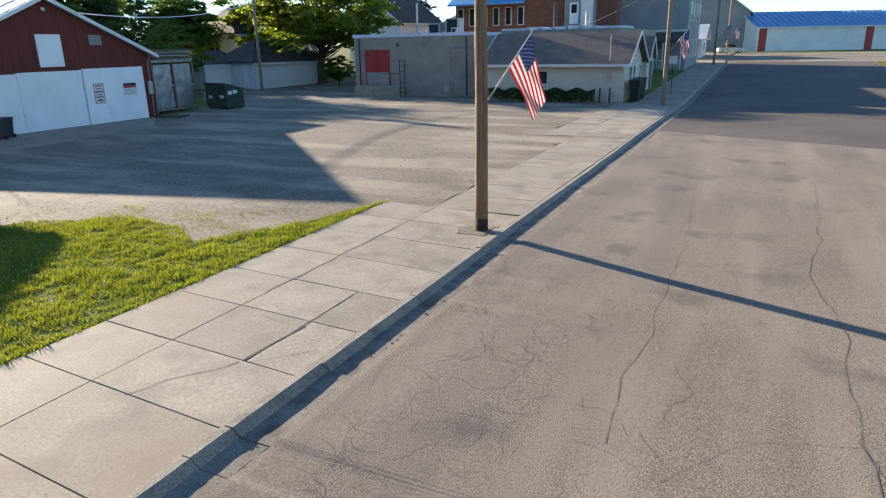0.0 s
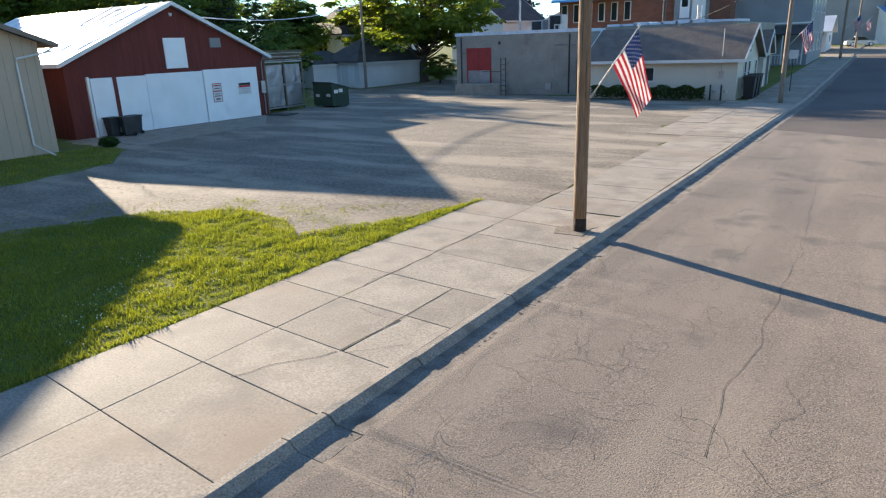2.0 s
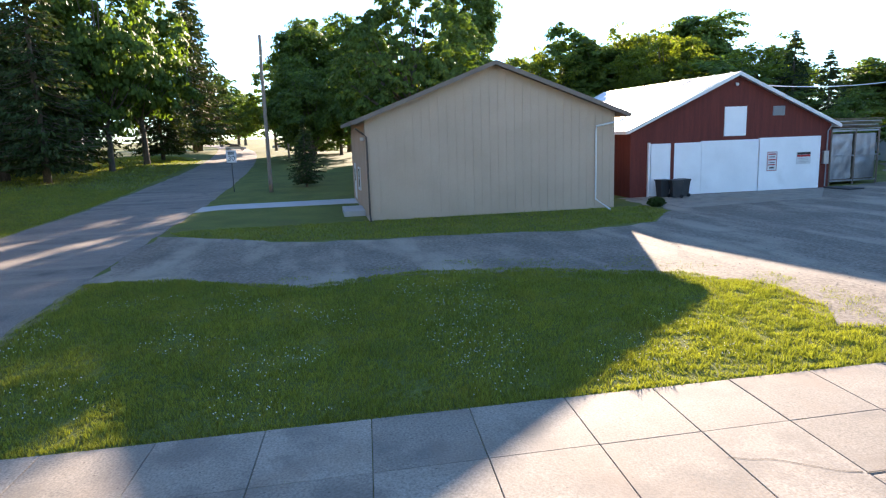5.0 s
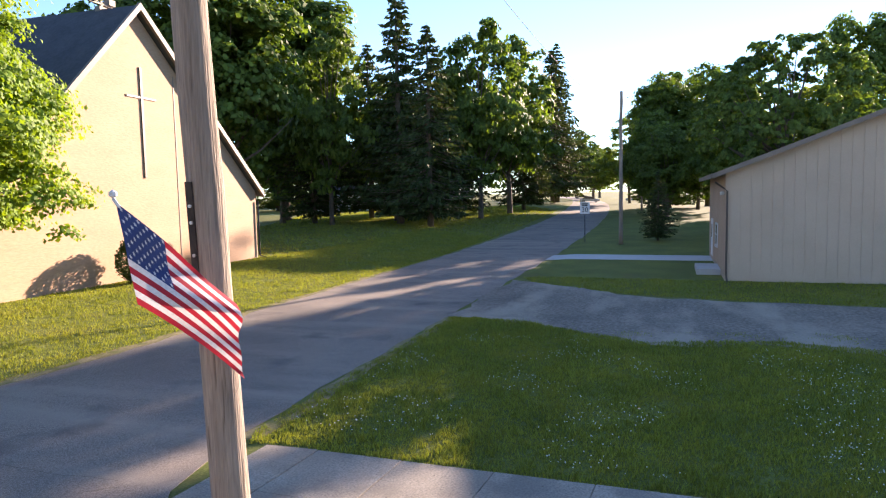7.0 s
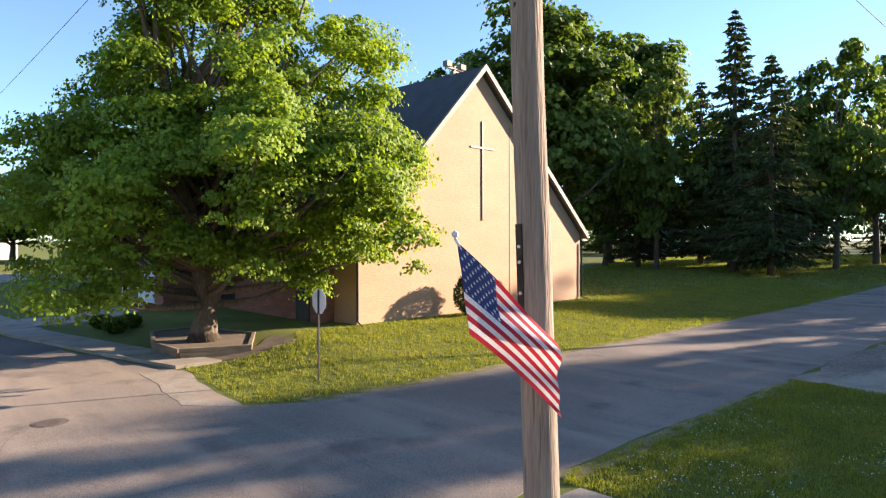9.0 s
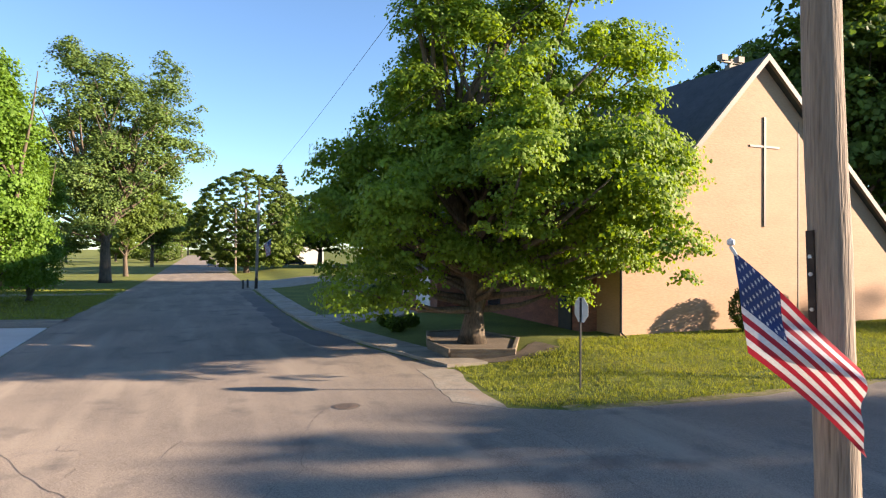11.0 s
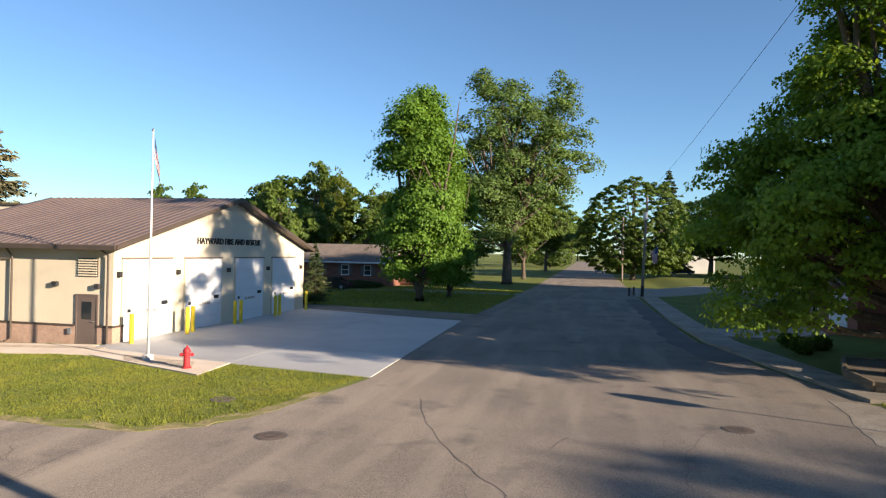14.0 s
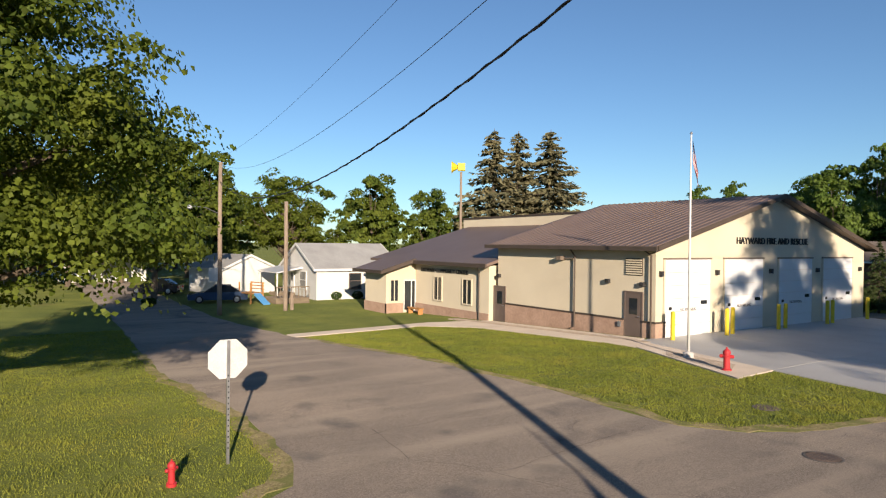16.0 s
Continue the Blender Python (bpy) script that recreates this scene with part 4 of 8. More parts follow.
gable_battens(tan, "back", 12.95, 4.95, 7.4, 0.42, "tan_siding")
gutter_pipe(tan, [(6.95, 6.75, 4.5), (6.6, 6.55, 4.25), (6.42, 6.46, 4.1), (6.42, 6.46, 0.3), (6.42, 6.9, 0.05)])
gutter_pipe(tan, [(-6.9, 6.75, 4.55), (-5.4, 6.5, 4.25), (-5.4, 6.45, 4.0), (-5.4, 6.45, 0.5), (-5.7, 7.6, 0.06)], "white_siding")
door(tan, "right", -3.0, 0.3, 1.0, 2.1, "white")
window(tan, "right", 1.0, 1.2, 1.4, 1.2)
part("light_fitting", lathe([(0.02, -0.1), (0.1, -0.06), (0.1, 0.06), (0.02, 0.1)], 10), "white_siding", tan).location = (6.6, 5.9, 4.0)
step = part("step", boxes((6.5, 1.5, -0.2, 7.6, 4.2, 0.28)), "apron", tan, "pale concrete step", bevel=0.02)

# red barn
barn = house("barn", "red boarded barn with white sliding doors and a white metal roof", -45.05, 24.75, -90, 13.4, 18.0, 3.95, 7.0, "barn_red", "white_roof", over=0.35, trim="white_siding", category="barn")


def barn_u(y):
    return y - 24.75


def wall_board(h, face, u0, u1, z0, z1, material, name="panel", out=0.0, thick=0.05, label=""):
    ob = part(name, boxes((u0, -thick, z0, u1, 0, z1)), material, h, label, bevel=0.01)
    ob.matrix_basis = hang(h, face, 0, 0, out)
    return ob


for u0, u1, z1 in ((19.3, 22.55, 3.12), (22.6, 26.4, 3.18), (26.45, 30.65, 3.24)):
    wall_board(barn, "back", barn_u(u0), barn_u(u1), 0.04, z1, "white", "sliding_door", 0.0, 0.09 if u0 == 22.6 else 0.14, "white painted sliding barn door")
wall_board(barn, "back", barn_u(24.06), barn_u(25.5), 3.42, 5.15, "white", "hatch", 0.0, 0.07, "white loft hatch")
wall_board(barn, "back", barn_u(20.55), barn_u(20.75), 0.0, 3.2, "barn_red", "door_rail", 0.14, 0.05)
wall_board(barn, "back", barn_u(19.12), barn_u(19.24), 0.0, 3.2, "white", "corner_board", 0.0, 0.16)
vent = wall_board(barn, "back", barn_u(27.3), barn_u(28.1), 4.55, 5.12, "grey_siding", "vent", 0.0, 0.05, "grey louvred vent")
for k in range(5):
    part("slat", boxes((barn_u(27.33), -0.085, 4.58 + k * 0.11, barn_u(28.07), -0.05, 4.64 + k * 0.11)), "grey_siding", vent)
s = wall_board(barn, "back", barn_u(26.95), barn_u(26.95) + 0.72, 1.2, 2.4, "sign_white", "notice", 0.14, 0.015, "white notice with a dark red border and lines")
a0 = barn_u(26.95)
part("border", boxes((a0 + 0.03, -0.02, 1.23, a0 + 0.06, -0.0155, 2.37), (a0 + 0.66, -0.02, 1.23, a0 + 0.69, -0.0155, 2.37), (a0 + 0.06, -0.02, 2.34, a0 + 0.66, -0.0155, 2.37), (a0 + 0.06, -0.02, 1.23, a0 + 0.66, -0.0155, 1.26)), "sign_red", s)
for r, (z0, hgt, inset) in enumerate(((2.2, 0.07, 0.1), (2.04, 0.05, 0.16), (1.86, 0.07, 0.1), (1.7, 0.04, 0.18), (1.56, 0.06, 0.12), (1.36, 0.09, 0.2))):
    part("text_bar", boxes((a0 + inset, -0.02, z0, a0 + 0.72 - inset, -0.0155, z0 + hgt)), "sign_red" if r % 2 == 0 else "dark_metal", s)
s = wall_board(barn, "back", barn_u(29.0), barn_u(29.0) + 1.0, 1.55, 2.3, "sign_white", "notice", 0.14, 0.015, "white notice with a black and red heading")
a0 = barn_u(29.0)
part("heading", boxes((a0 + 0.04, -0.02, 2.13, a0 + 0.96, -0.0155, 2.27)), "black", s)
part("heading", boxes((a0 + 0.04, -0.02, 2.0, a0 + 0.96, -0.0155, 2.12)), "sign_red", s)
for z0, inset in ((1.88, 0.12), (1.78, 0.2), (1.68, 0.16), (1.6, 0.3)):
    part("text_bar", boxes((a0 + inset, -0.02, z0, a0 + 1.0 - inset, -0.0155, z0 + 0.035)), "steel", s)
part("lamp", lathe([(0.02, -0.05), (0.09, -0.02), (0.09, 0.1), (0.02, 0.12)], 10), "white_siding", barn).location = (0, 9.12, 6.4)
part("meter_box", boxes((-6.5, 9.0, 1.5, -6.15, 9.2, 2.3)), "steel", barn, "grey electric meter box")
gutter_pipe(barn, [(-6.55, 9.25, 3.9), (-6.4, 9.1, 3.5), (-6.4, 9.1, 0.1)], "grey_siding", 0.035)
for u in range(11):
    part("roof_rib", extrude([(0.1, 7.0 + 0.165), (7.0, 3.79 + 0.165), (7.0, 3.83 + 0.165), (0.1, 7.04 + 0.165)], "y", -8.6 + u * 1.72, -8.54 + u * 1.72), "white_roof", barn)
for k, (yy, zz) in enumerate(((2.0, 5.0), (-3.0, 5.2))):
    part("roof_sheet", extrude([(0.15, 7.11), (2.4, 6.06), (2.4, 6.10), (0.15, 7.15)], "y", yy, yy + 2.6), "tarp", barn, "loose white roof sheet") if k == 0 else None
part("roof_rod", bar([(5.0, 4.0, 4.7), (5.0, 4.0, 6.2)], 0.02, 6), "dark_metal", barn)

# church
church = thing("church", "tall tan brick church gable with slender cross and slate roof", "church", at=(-25.9, -24.55, 0.5), yaw=3.1)
part("wall", extrude([(-9.75, -0.6), (8.7, -0.6), (8.7, 4.1), (0.15, 12.85), (-9.75, 4.2)], "y", -26, 0), "church", church)
for s, x1, z1 in ((-1, -10.15, 3.85), (1, 9.1, 3.7)):
    for name, m, y0, y1, lift, t in (("roof_slope", "church_roof", -26.3, 0.25, 0.06, 0.2), ("bargeboard", "tan_trim", 0.25, 0.42, 0.02, 0.34)):
        part(name, extrude([(0.15, 12.9 + lift), (x1, z1 + lift), (x1, z1 + lift + t), (0.15, 12.9 + lift + t)], "y", y0, y1), m, church)
part("cross", boxes((-0.07, 0.0, 4.9, 0.07, 0.06, 10.25), (-1.0, 0.0, 8.75, -0.07, 0.05, 8.85), (0.07, 0.0, 8.75, 1.0, 0.05, 8.85)), "gutter", church, "slender dark bronze cross")
part("joint", boxes((-2.42, 0.0, 0.2, -2.36, 0.02, 10.2)), "tan_trim", church)
part("finial", boxes((-0.25, -2.2, 13.0, 0.25, -1.9, 13.3), (-0.06, -2.1, 13.3, 0.06, -2.0, 13.62), (-0.75, -2.12, 13.42, 0.75, -2.0, 13.5), (-0.8, -2.25, 13.5, -0.4, -1.9, 13.8), (0.35, -2.25, 13.5, 0.75, -1.9, 13.8)), "tan_trim", church, "grey roof vent and floodlight")
for x0 in (-9.8, 8.75):
    part("drain_pipe", bar([(x0, 0.12, 3.6), (x0, 0.12, 0.15), (x0 + 0.5, 1.4, -0.1)], 0.06, 6), "dark_metal", church)
# low brick wing beside the church nave
wing = house("church_wing", "low brick church wing with recessed glass doors and shallow roof", -21.0, -31.5, 0, 9.4, 11.5, 3.0, 4.4, "brick", "brown_roof", over=0.7, trim="tan_trim", category="building", z=0.5)
window(wing, "right", -3.6, 0.4, 1.6, 2.2, "dark_metal", 0)
door(wing, "right", 4.4, 0.0, 1.0, 2.2, "dark_metal", True, "dark_metal")
wall_board(wing, "right", 5.3, 5.75, 1.0, 1.6, "sign_white", "notice", 0, 0.03)
garage_sw = house("brick_garage", "brick garage with a white door under a brown roof", -16.8, -40.5, 0, 7.0, 7.5, 2.8, 4.0, "brick", "brown_roof", over=0.5, trim="tan_trim", category="garage", z=0.35)
overhead_door(garage_sw, "right", 1.2, 0.0, 2.6, 2.2, 4)
window(garage_sw, "right", -2.4, 0.8, 1.0, 1.4)
door(garage_sw, "back", 1.0, 0, 1.0, 2.1, "white")

# fire hall and community centre
HX, HW, HL = 25.8, 9.625, 5.9  # middle, half width and half length of the hall
hall = house("fire_hall", "cream stucco fire hall with four white doors, brown metal roof", HX, -34.0, -90, 2 * HW, 2 * HL, 4.33, 7.0, "stucco", "steel_roof", over=0.55, trim="gutter", category="fire station", z=-0.08)
SIDE_DOORS = (21.15, 31.45)
cuts = [-HL] + [v for x in SIDE_DOORS for v in (x - 0.57 - HX, x + 0.57 - HX)] + [HL]
part("wainscot", boxes((-HW - 0.08, -HL - 0.07, -0.5, -9.0, -HL, 0.78), *[(-HW - 0.08, a, -0.5, -HW, b, 0.78) for a, b in zip(cuts[::2], cuts[1::2]) if b - a > 0.1]), "wainscot", hall, "pinkish split-face block base")
part("ledge", boxes((-HW - 0.11, -HL - 0.1, 0.78, -9.0, -HL - 0.01, 0.86), *[(-HW - 0.11, a, 0.78, -HW, b, 0.86) for a, b in zip(cuts[::2], cuts[1::2]) if b - a > 0.1]), "gutter", hall)
for k, (u0, u1) in enumerate(((-9.03, -5.67), (-4.5, -1.2), (0.3, 3.6), (4.8, 8.1))):
    u, wd = (u0 + u1) / 2, u1 - u0
    d = overhead_door(hall, "front", u, 0.06, wd, 3.66, 6)
    part("head_trim", boxes((-wd / 2 - 0.1, -0.07, 3.66, wd / 2 + 0.1, -0.0, 3.74)), "tan_trim", d)
    for s in (-1, 1):
        part("side_trim", boxes((s * (wd / 2 + 0.05) - 0.05, -0.065, 0, s * (wd / 2 + 0.05) + 0.05, -0.0, 3.66)), "stucco", d)
    text = text_on(hall, "front", "NO PARKING", u, 1.35, 0.2, "gutter", 0.055, 0.004)
    part("door_window", boxes((wd * 0.28, -0.062, 1.5, wd * 0.42, -0.05, 1.68)), "glass", d)
    part("latch", boxes((-wd * 0.42, -0.07, 1.3, -wd * 0.36, -0.05, 1.45)), "black", d)
for u in (-9.33, -5.15, -0.5, 4.15, 9.0):
    f = part("wall_lamp", boxes((-0.09, -0.16, 0, 0.09, 0, 0.24)), "dark_metal", hall, "dark wall lamp", bevel=0.02)
    f.matrix_basis = hang(hall, "front", u, 2.95)
text_on(hall, "front", "HAYWARD FIRE AND RESCUE", -0.2, 4.64, 0.5, "black", 0.03, 0.03, label="dark raised lettering")
bm = bmesh.new()
for k in range(29):
    yy = -6.4 + k * 0.44
    for s in (-1, 1):
        box_pts = [(0.0, 7.0 + 0.16), (s * 10.17, 4.18 + 0.16), (s * 10.17, 4.21 + 0.16), (0.0, 7.03 + 0.16)]
        a = [bm.verts.new((p[0], yy, p[1])) for p in box_pts]
        b = [bm.verts.new((p[0], yy + 0.05, p[1])) for p in box_pts]
        bm.faces.new(a)
        bm.faces.new(b[::-1])
        for i in range(4):
            bm.faces.new((a[i], a[(i + 1) % 4], b[(i + 1) % 4], b[i]))
part("roof_ribs", bm, "steel_roof", hall)


def hall_u(x):
    return HX - x


for x in SIDE_DOORS:
    door(hall, "left", hall_u(x), 0.0 if x < 25 else -0.35, 0.98, 2.12, "door_brown", True, "door_brown", "brown steel door with a small window")
lv = wall_board(hall, "left", hall_u(21.65), hall_u(20.65), 2.95, 3.75, "gutter", "louvre", 0, 0.04, "louvred wall vent")
for k in range(7):
    part("slat", boxes((hall_u(21.62), -0.075, 2.98 + k * 0.11, hall_u(20.68), -0.04, 3.04 + k * 0.11)), "stucco", lv)
for x, z in ((20.6, 2.45), (22.75, 2.5), (31.5, 2.35)):
    f = part("wall_lamp", boxes((-0.11, -0.18, 0, 0.11, 0, 0.2)), "dark_metal", hall, "dark wall lamp", bevel=0.03)
    f.matrix_basis = hang(hall, "left", hall_u(x), z)
f = part("floodlight", boxes((-0.9, -0.35, 3.55, -0.55, 0.0, 3.75), (-0.55, -0.12, 3.62, 0.1, -0.06, 3.68)), "tan_trim", hall, "floodlight on a short arm")
f.matrix_basis = hang(hall, "left", hall_u(25.3), 0)
gutter_pipe(hall, [(-10.15, -0.8, 4.2), (-9.92, -0.8, 3.95), (-9.76, -0.8, 3.75), (-9.76, -0.8, 0.1), (-10.1, -0.8, 0.02)])
gutter_pipe(hall, [(-10.05, -5.5, 4.2), (-9.77, -5.75, 3.9), (-9.77, -5.75, 0.1)])
part("hose_tap", boxes((hall_u(22.0), -0.18, 0.45, hall_u(21.85), 0, 0.7)), "steel", hall).matrix_basis = hang(hall, "left", 0, 0)
# raised rear bay behind the community centre roof
part("upper_wall", extrude([(5.6, 0.0), (22.2, 0.0), (22.2, 6.5), (5.6, 6.62)], "x", -1.0, 9.6), "stucco", hall, "cream upper wall of the rear bay")
part("parapet_cap", extrude([(5.6, 6.62), (22.3, 6.5), (22.3, 6.62), (5.6, 6.74)], "x", -1.1, 9.7), "gutter", hall)

centre = thing("community_centre", "low cream community centre with a wide brown roof and glass entrance", "community hall", at=(36.0, -24.0, -0.6), yaw=0)
part("wall", boxes((-3.9, -10.0, -0.5, 6.0, 0.0, 3.55), (5.6, -10.0, -0.5, 8.3, 2.4, 2.8)), "stucco", centre)
part("wainscot", boxes((-3.9, 0.0, -0.5, 5.05, 0.07, 0.6), (4.93, 1.05, -0.5, 5.0, 2.47, 0.6), (4.93, 2.4, -0.5, 8.36, 2.47, 0.6)), "wainscot", centre, "pinkish split-face block base")
part("gable_wall", extrude([(0.0, -0.4), (2.4, -0.4), (2.4, 2.86), (0.0, 3.6)], "x", 5.0, 5.6), "stucco", centre)
for name, outline, x0, x1 in (("roof_slope", [(0.5, 3.5), (-9.0, 6.2), (-9.0, 6.36), (0.5, 3.68)], -4.3, 11.3), ("roof_slope", [(3.0, 2.81), (0.35, 3.62), (0.35, 3.78), (3.0, 2.97)], 4.4, 9.0)):
    part(name, extrude(outline, "x", x0, x1), "steel_roof", centre)
part("gutter", boxes((-4.3, 0.5, 3.42, 4.4, 0.62, 3.66)), "gutter", centre)
part("gutter", boxes((4.35, 3.0, 2.74, 9.1, 3.12, 2.97)), "gutter", centre)
part("bargeboard", extrude([(3.0, 2.75), (0.35, 3.56), (0.35, 3.84), (3.0, 3.03)], "x", 4.3, 4.42), "gutter", centre)
for x in (-1.6, 1.9):
    f = part("window", boxes((-0.55, 0.0, 0, -0.47, 0.07, 1.7), (0.47, 0.0, 0, 0.55, 0.07, 1.7), (-0.47, 0.0, 0, 0.47, 0.07, 0.08), (-0.47, 0, 1.62, 0.47, 0.07, 1.7), (-0.03, 0, 0.08, 0.03, 0.06, 1.62)), "stucco", centre)
    f.location = (x, 0, 0.95)
    part("pane", boxes((-0.47, 0.005, 0.08, 0.47, 0.03, 1.62)), "glass", f)
f = part("window", boxes((-0.07, -0.36, 0, 0, -0.29, 1.6), (-0.07, 0.29, 0, 0, 0.36, 1.6), (-0.07, -0.29, 0, 0, 0.29, 0.07), (-0.07, -0.29, 1.53, 0, 0.29, 1.6), (-0.06, -0.03, 0.07, 0, 0.03, 1.53)), "stucco", centre)
f.location = (5.0, 1.75, 0.7)
part("pane", boxes((-0.03, -0.29, 0.07, -0.005, 0.29, 1.53)), "glass", f)
entry = part("entrance", boxes((-0.1, -0.5, 0, 0, -0.43, 2.25), (-0.1, 0.43, 0, 0, 0.5, 2.25), (-0.1, -0.43, 2.17, 0, 0.43, 2.25), (-0.1, -0.17, 0, 0, -0.1, 2.17)), "white_siding", centre, "white framed glass entrance door")
entry.location = (5.0, 0.52, 0.0)
for y0, y1 in ((-0.43, -0.17), (-0.1, 0.43)):
    part("pane", boxes((-0.05, y0, 0.1, -0.02, y1, 2.17)), "glass", entry)
part("door_handle", bar([(-0.1, 0.34, 1.0), (-0.14, 0.34, 1.05), (-0.1, 0.34, 1.1)], 0.014, 6), "steel", entry, "steel pull handle")
cu = text_on({"w": 0, "l": 0} and hall, "left", "HAYWARD COMMUNITY CENTER", hall_u(36.2), 2.35, 0.38, "black", 0.02, 0.02, label="dark raised lettering")
cu.parent, cu.matrix_basis = centre, pose(1.2, 0.05, 3.02, 90, 0, 180)
part("downspout", bar([(-3.4, 0.5, 3.4), (-3.0, 0.12, 3.0), (-3.0, 0.12, 0.1), (-3.0, 0.35, 0.05)], 0.045, 8), "gutter", centre)
bench = thing("bench", "low orange timber bench by the entrance", "bench", at=on(39.6, -23.2))
part("seat", boxes((-0.8, -0.2, 0.38, 0.8, 0.2, 0.45)), "plank_orange", bench)
for s in (-0.7, 0.62):
    part("leg", boxes((s, -0.18, 0, s + 0.08, 0.18, 0.38)), "plank_orange", bench)

# north side of the lot
block = thing("block_building", "grey painted block building with red loading doors and flat roof", "building", at=(-27.1, 56.6, 0.13))
part("wall", boxes((-5.7, -6, -0.5, 5.6, 9, 5.0)), "block", block)
part("parapet", boxes((-5.78, -6.08, 4.82, 5.68, 9.08, 5.08)), "tarp", block, "pale blue roof edge")
for x0 in (-5.15, 5.0):
    part("pipe", bar([(x0, -6.08, 4.7), (x0, -6.08, 0.1)], 0.06, 6), "dark_metal", block)
d = part("loading_door", boxes((-1.1, -0.06, 0, -0.02, 0, 1.75), (0.02, -0.06, 0, 1.1, 0, 1.75)), "door_red", block, "red loading doors over grey lower panels")
d.location = (-3.4, -6.0, 1.95)
part("lower_panel", boxes((-1.1, -0.055, -1.05, -0.02, 0, -0.01), (0.02, -0.055, -1.05, 1.1, 0, -0.01)), "steel", d)
part("frame", boxes((-1.22, -0.08, -1.05, -1.1, 0, 1.87), (1.1, -0.08, -1.05, 1.22, 0, 1.87), (-1.1, -0.08, 1.75, 1.1, 0, 1.87)), "door_red", d)
part("dock", boxes((-5.0, -7.4, -0.3, -0.6, -6.0, 0.85)), "curb", block, "stained concrete loading dock", bevel=0.03)
ladder = part("dock_ladder", boxes((-0.45, -7.5, 0, -0.4, -7.45, 3.0), (0.0, -7.5, 0, 0.05, -7.45, 3.0), *[(-0.4, -7.49, 0.35 + 0.42 * k, 0.0, -7.46, 0.39 + 0.42 * k) for k in range(7)]), "dark_metal", block, "rusty steel ladder")
part("dock_rail", bar([(-2.3, -7.4, 1.9), (-0.45, -7.45, 1.9)], 0.025, 6), "dark_metal", block)
part("conduit", bar([(4.0, -6.06, 0.3), (4.0, -6.06, 1.2), (3.6, -6.06, 1.5), (3.6, -6.06, 3.9), (5.6, -6.06, 3.9)], 0.03, 6), "steel", block)
part("meter", boxes((3.0, -6.15, 0.4, 3.5, -6.0, 0.9)), "steel", block)
part("wall_lamp", lathe([(0.02, 0), (0.12, 0.05), (0.12, 0.12), (0.02, 0.3)], 8), "dark_metal", block).location = (-1.3, -6.15, 4.05)
for x0, y0, w0, h0 in ((0.3, -3.5, 1.1, 0.9), (1.5, -2.5, 1.2, 1.3), (2.6, -3.8, 0.5, 0.5)):
    u = part("air_unit", boxes((x0, y0, 5.0, x0 + w0, y0 + w0, 5.0 + h0)), "steel", block, "grey rooftop air unit", bevel=0.03)
    part("grille", boxes((x0 + 0.12, y0 - 0.02, 5.1, x0 + w0 - 0.12, y0 + 0.0, 4.9 + h0)), "black", u)
part("vent_pipe", bar([(-1.0, -3.0, 5.0), (-1.0, -3.0, 7.6)], 0.1, 8), "steel", block)
annex = thing("block_annex", "dark grey block annex with a torn white roof membrane", "building", at=(-17.5, 62.5, 0.3))
part("wall", boxes((-4.0, -6, -0.5, 6.5, 12, 5.0)), "block", annex)
for k in range(26):
    x0 = -4 + (k % 9) * 1.15
    y0 = -5.5 + (k // 9) * 2.2
    part("membrane", boxes((x0, y0, 4.95, x0 + 1.3, y0 + 2.4, 5.15 + 0.25 * abs(noise.noise((x0, y0, 2))))), "tarp", annex, "rumpled white roof membrane", bevel=0.05)
part("duct", boxes((1.2, -6.3, 3.6, 2.0, -6.0, 4.4)), "dark_metal", annex)
part("flue", bar([(0.5, -4.5, 5.0), (0.5, -4.5, 7.2)], 0.14, 8), "dark_metal", annex)
part("flue", bar([(3.2, -4.0, 5.0), (3.2, -4.0, 6.4)], 0.2, 8), "steel", annex)
brickb = thing("brick_building", "red brick commercial building with a blue awning", "building", at=(-24.5, 84, 1.0))
part("wall", boxes((-11.0, -6, -0.5, 8.6, 10, 11.5)), "brick", brickb)
aw = part("awning", extrude([(-6.1, 8.7), (-8.0, 7.8), (-8.0, 7.6), (-6.1, 8.3)], "x", -11.2, -1.6), "awning", brickb, "blue shed awning")
for k in range(6):
    f = part("window", boxes((-10.7 + k * 1.55, -6.1, 5.3, -9.9 + k * 1.55, -6.0, 7.4)), "white_siding", brickb)
    part("pane", boxes((-10.6 + k * 1.55, -6.14, 5.4, -10.0 + k * 1.55, -6.1, 7.3)), "glass", f)
part("stair_tower", boxes((3.4, -8.5, -0.5, 6.4, -6.0, 11.0)), "grey_siding", brickb, "grey clad stair tower")
sd = part("door", boxes((4.0, -8.58, 5.2, 5.0, -8.5, 7.4)), "white", brickb)
part("pane", boxes((4.2, -8.62, 6.3, 4.8, -8.58, 7.2)), "glass", sd)
part("stair_wall", boxes((5.3, -8.8, -0.5, 6.6, -8.5, 8.2)), "white_siding", brickb)

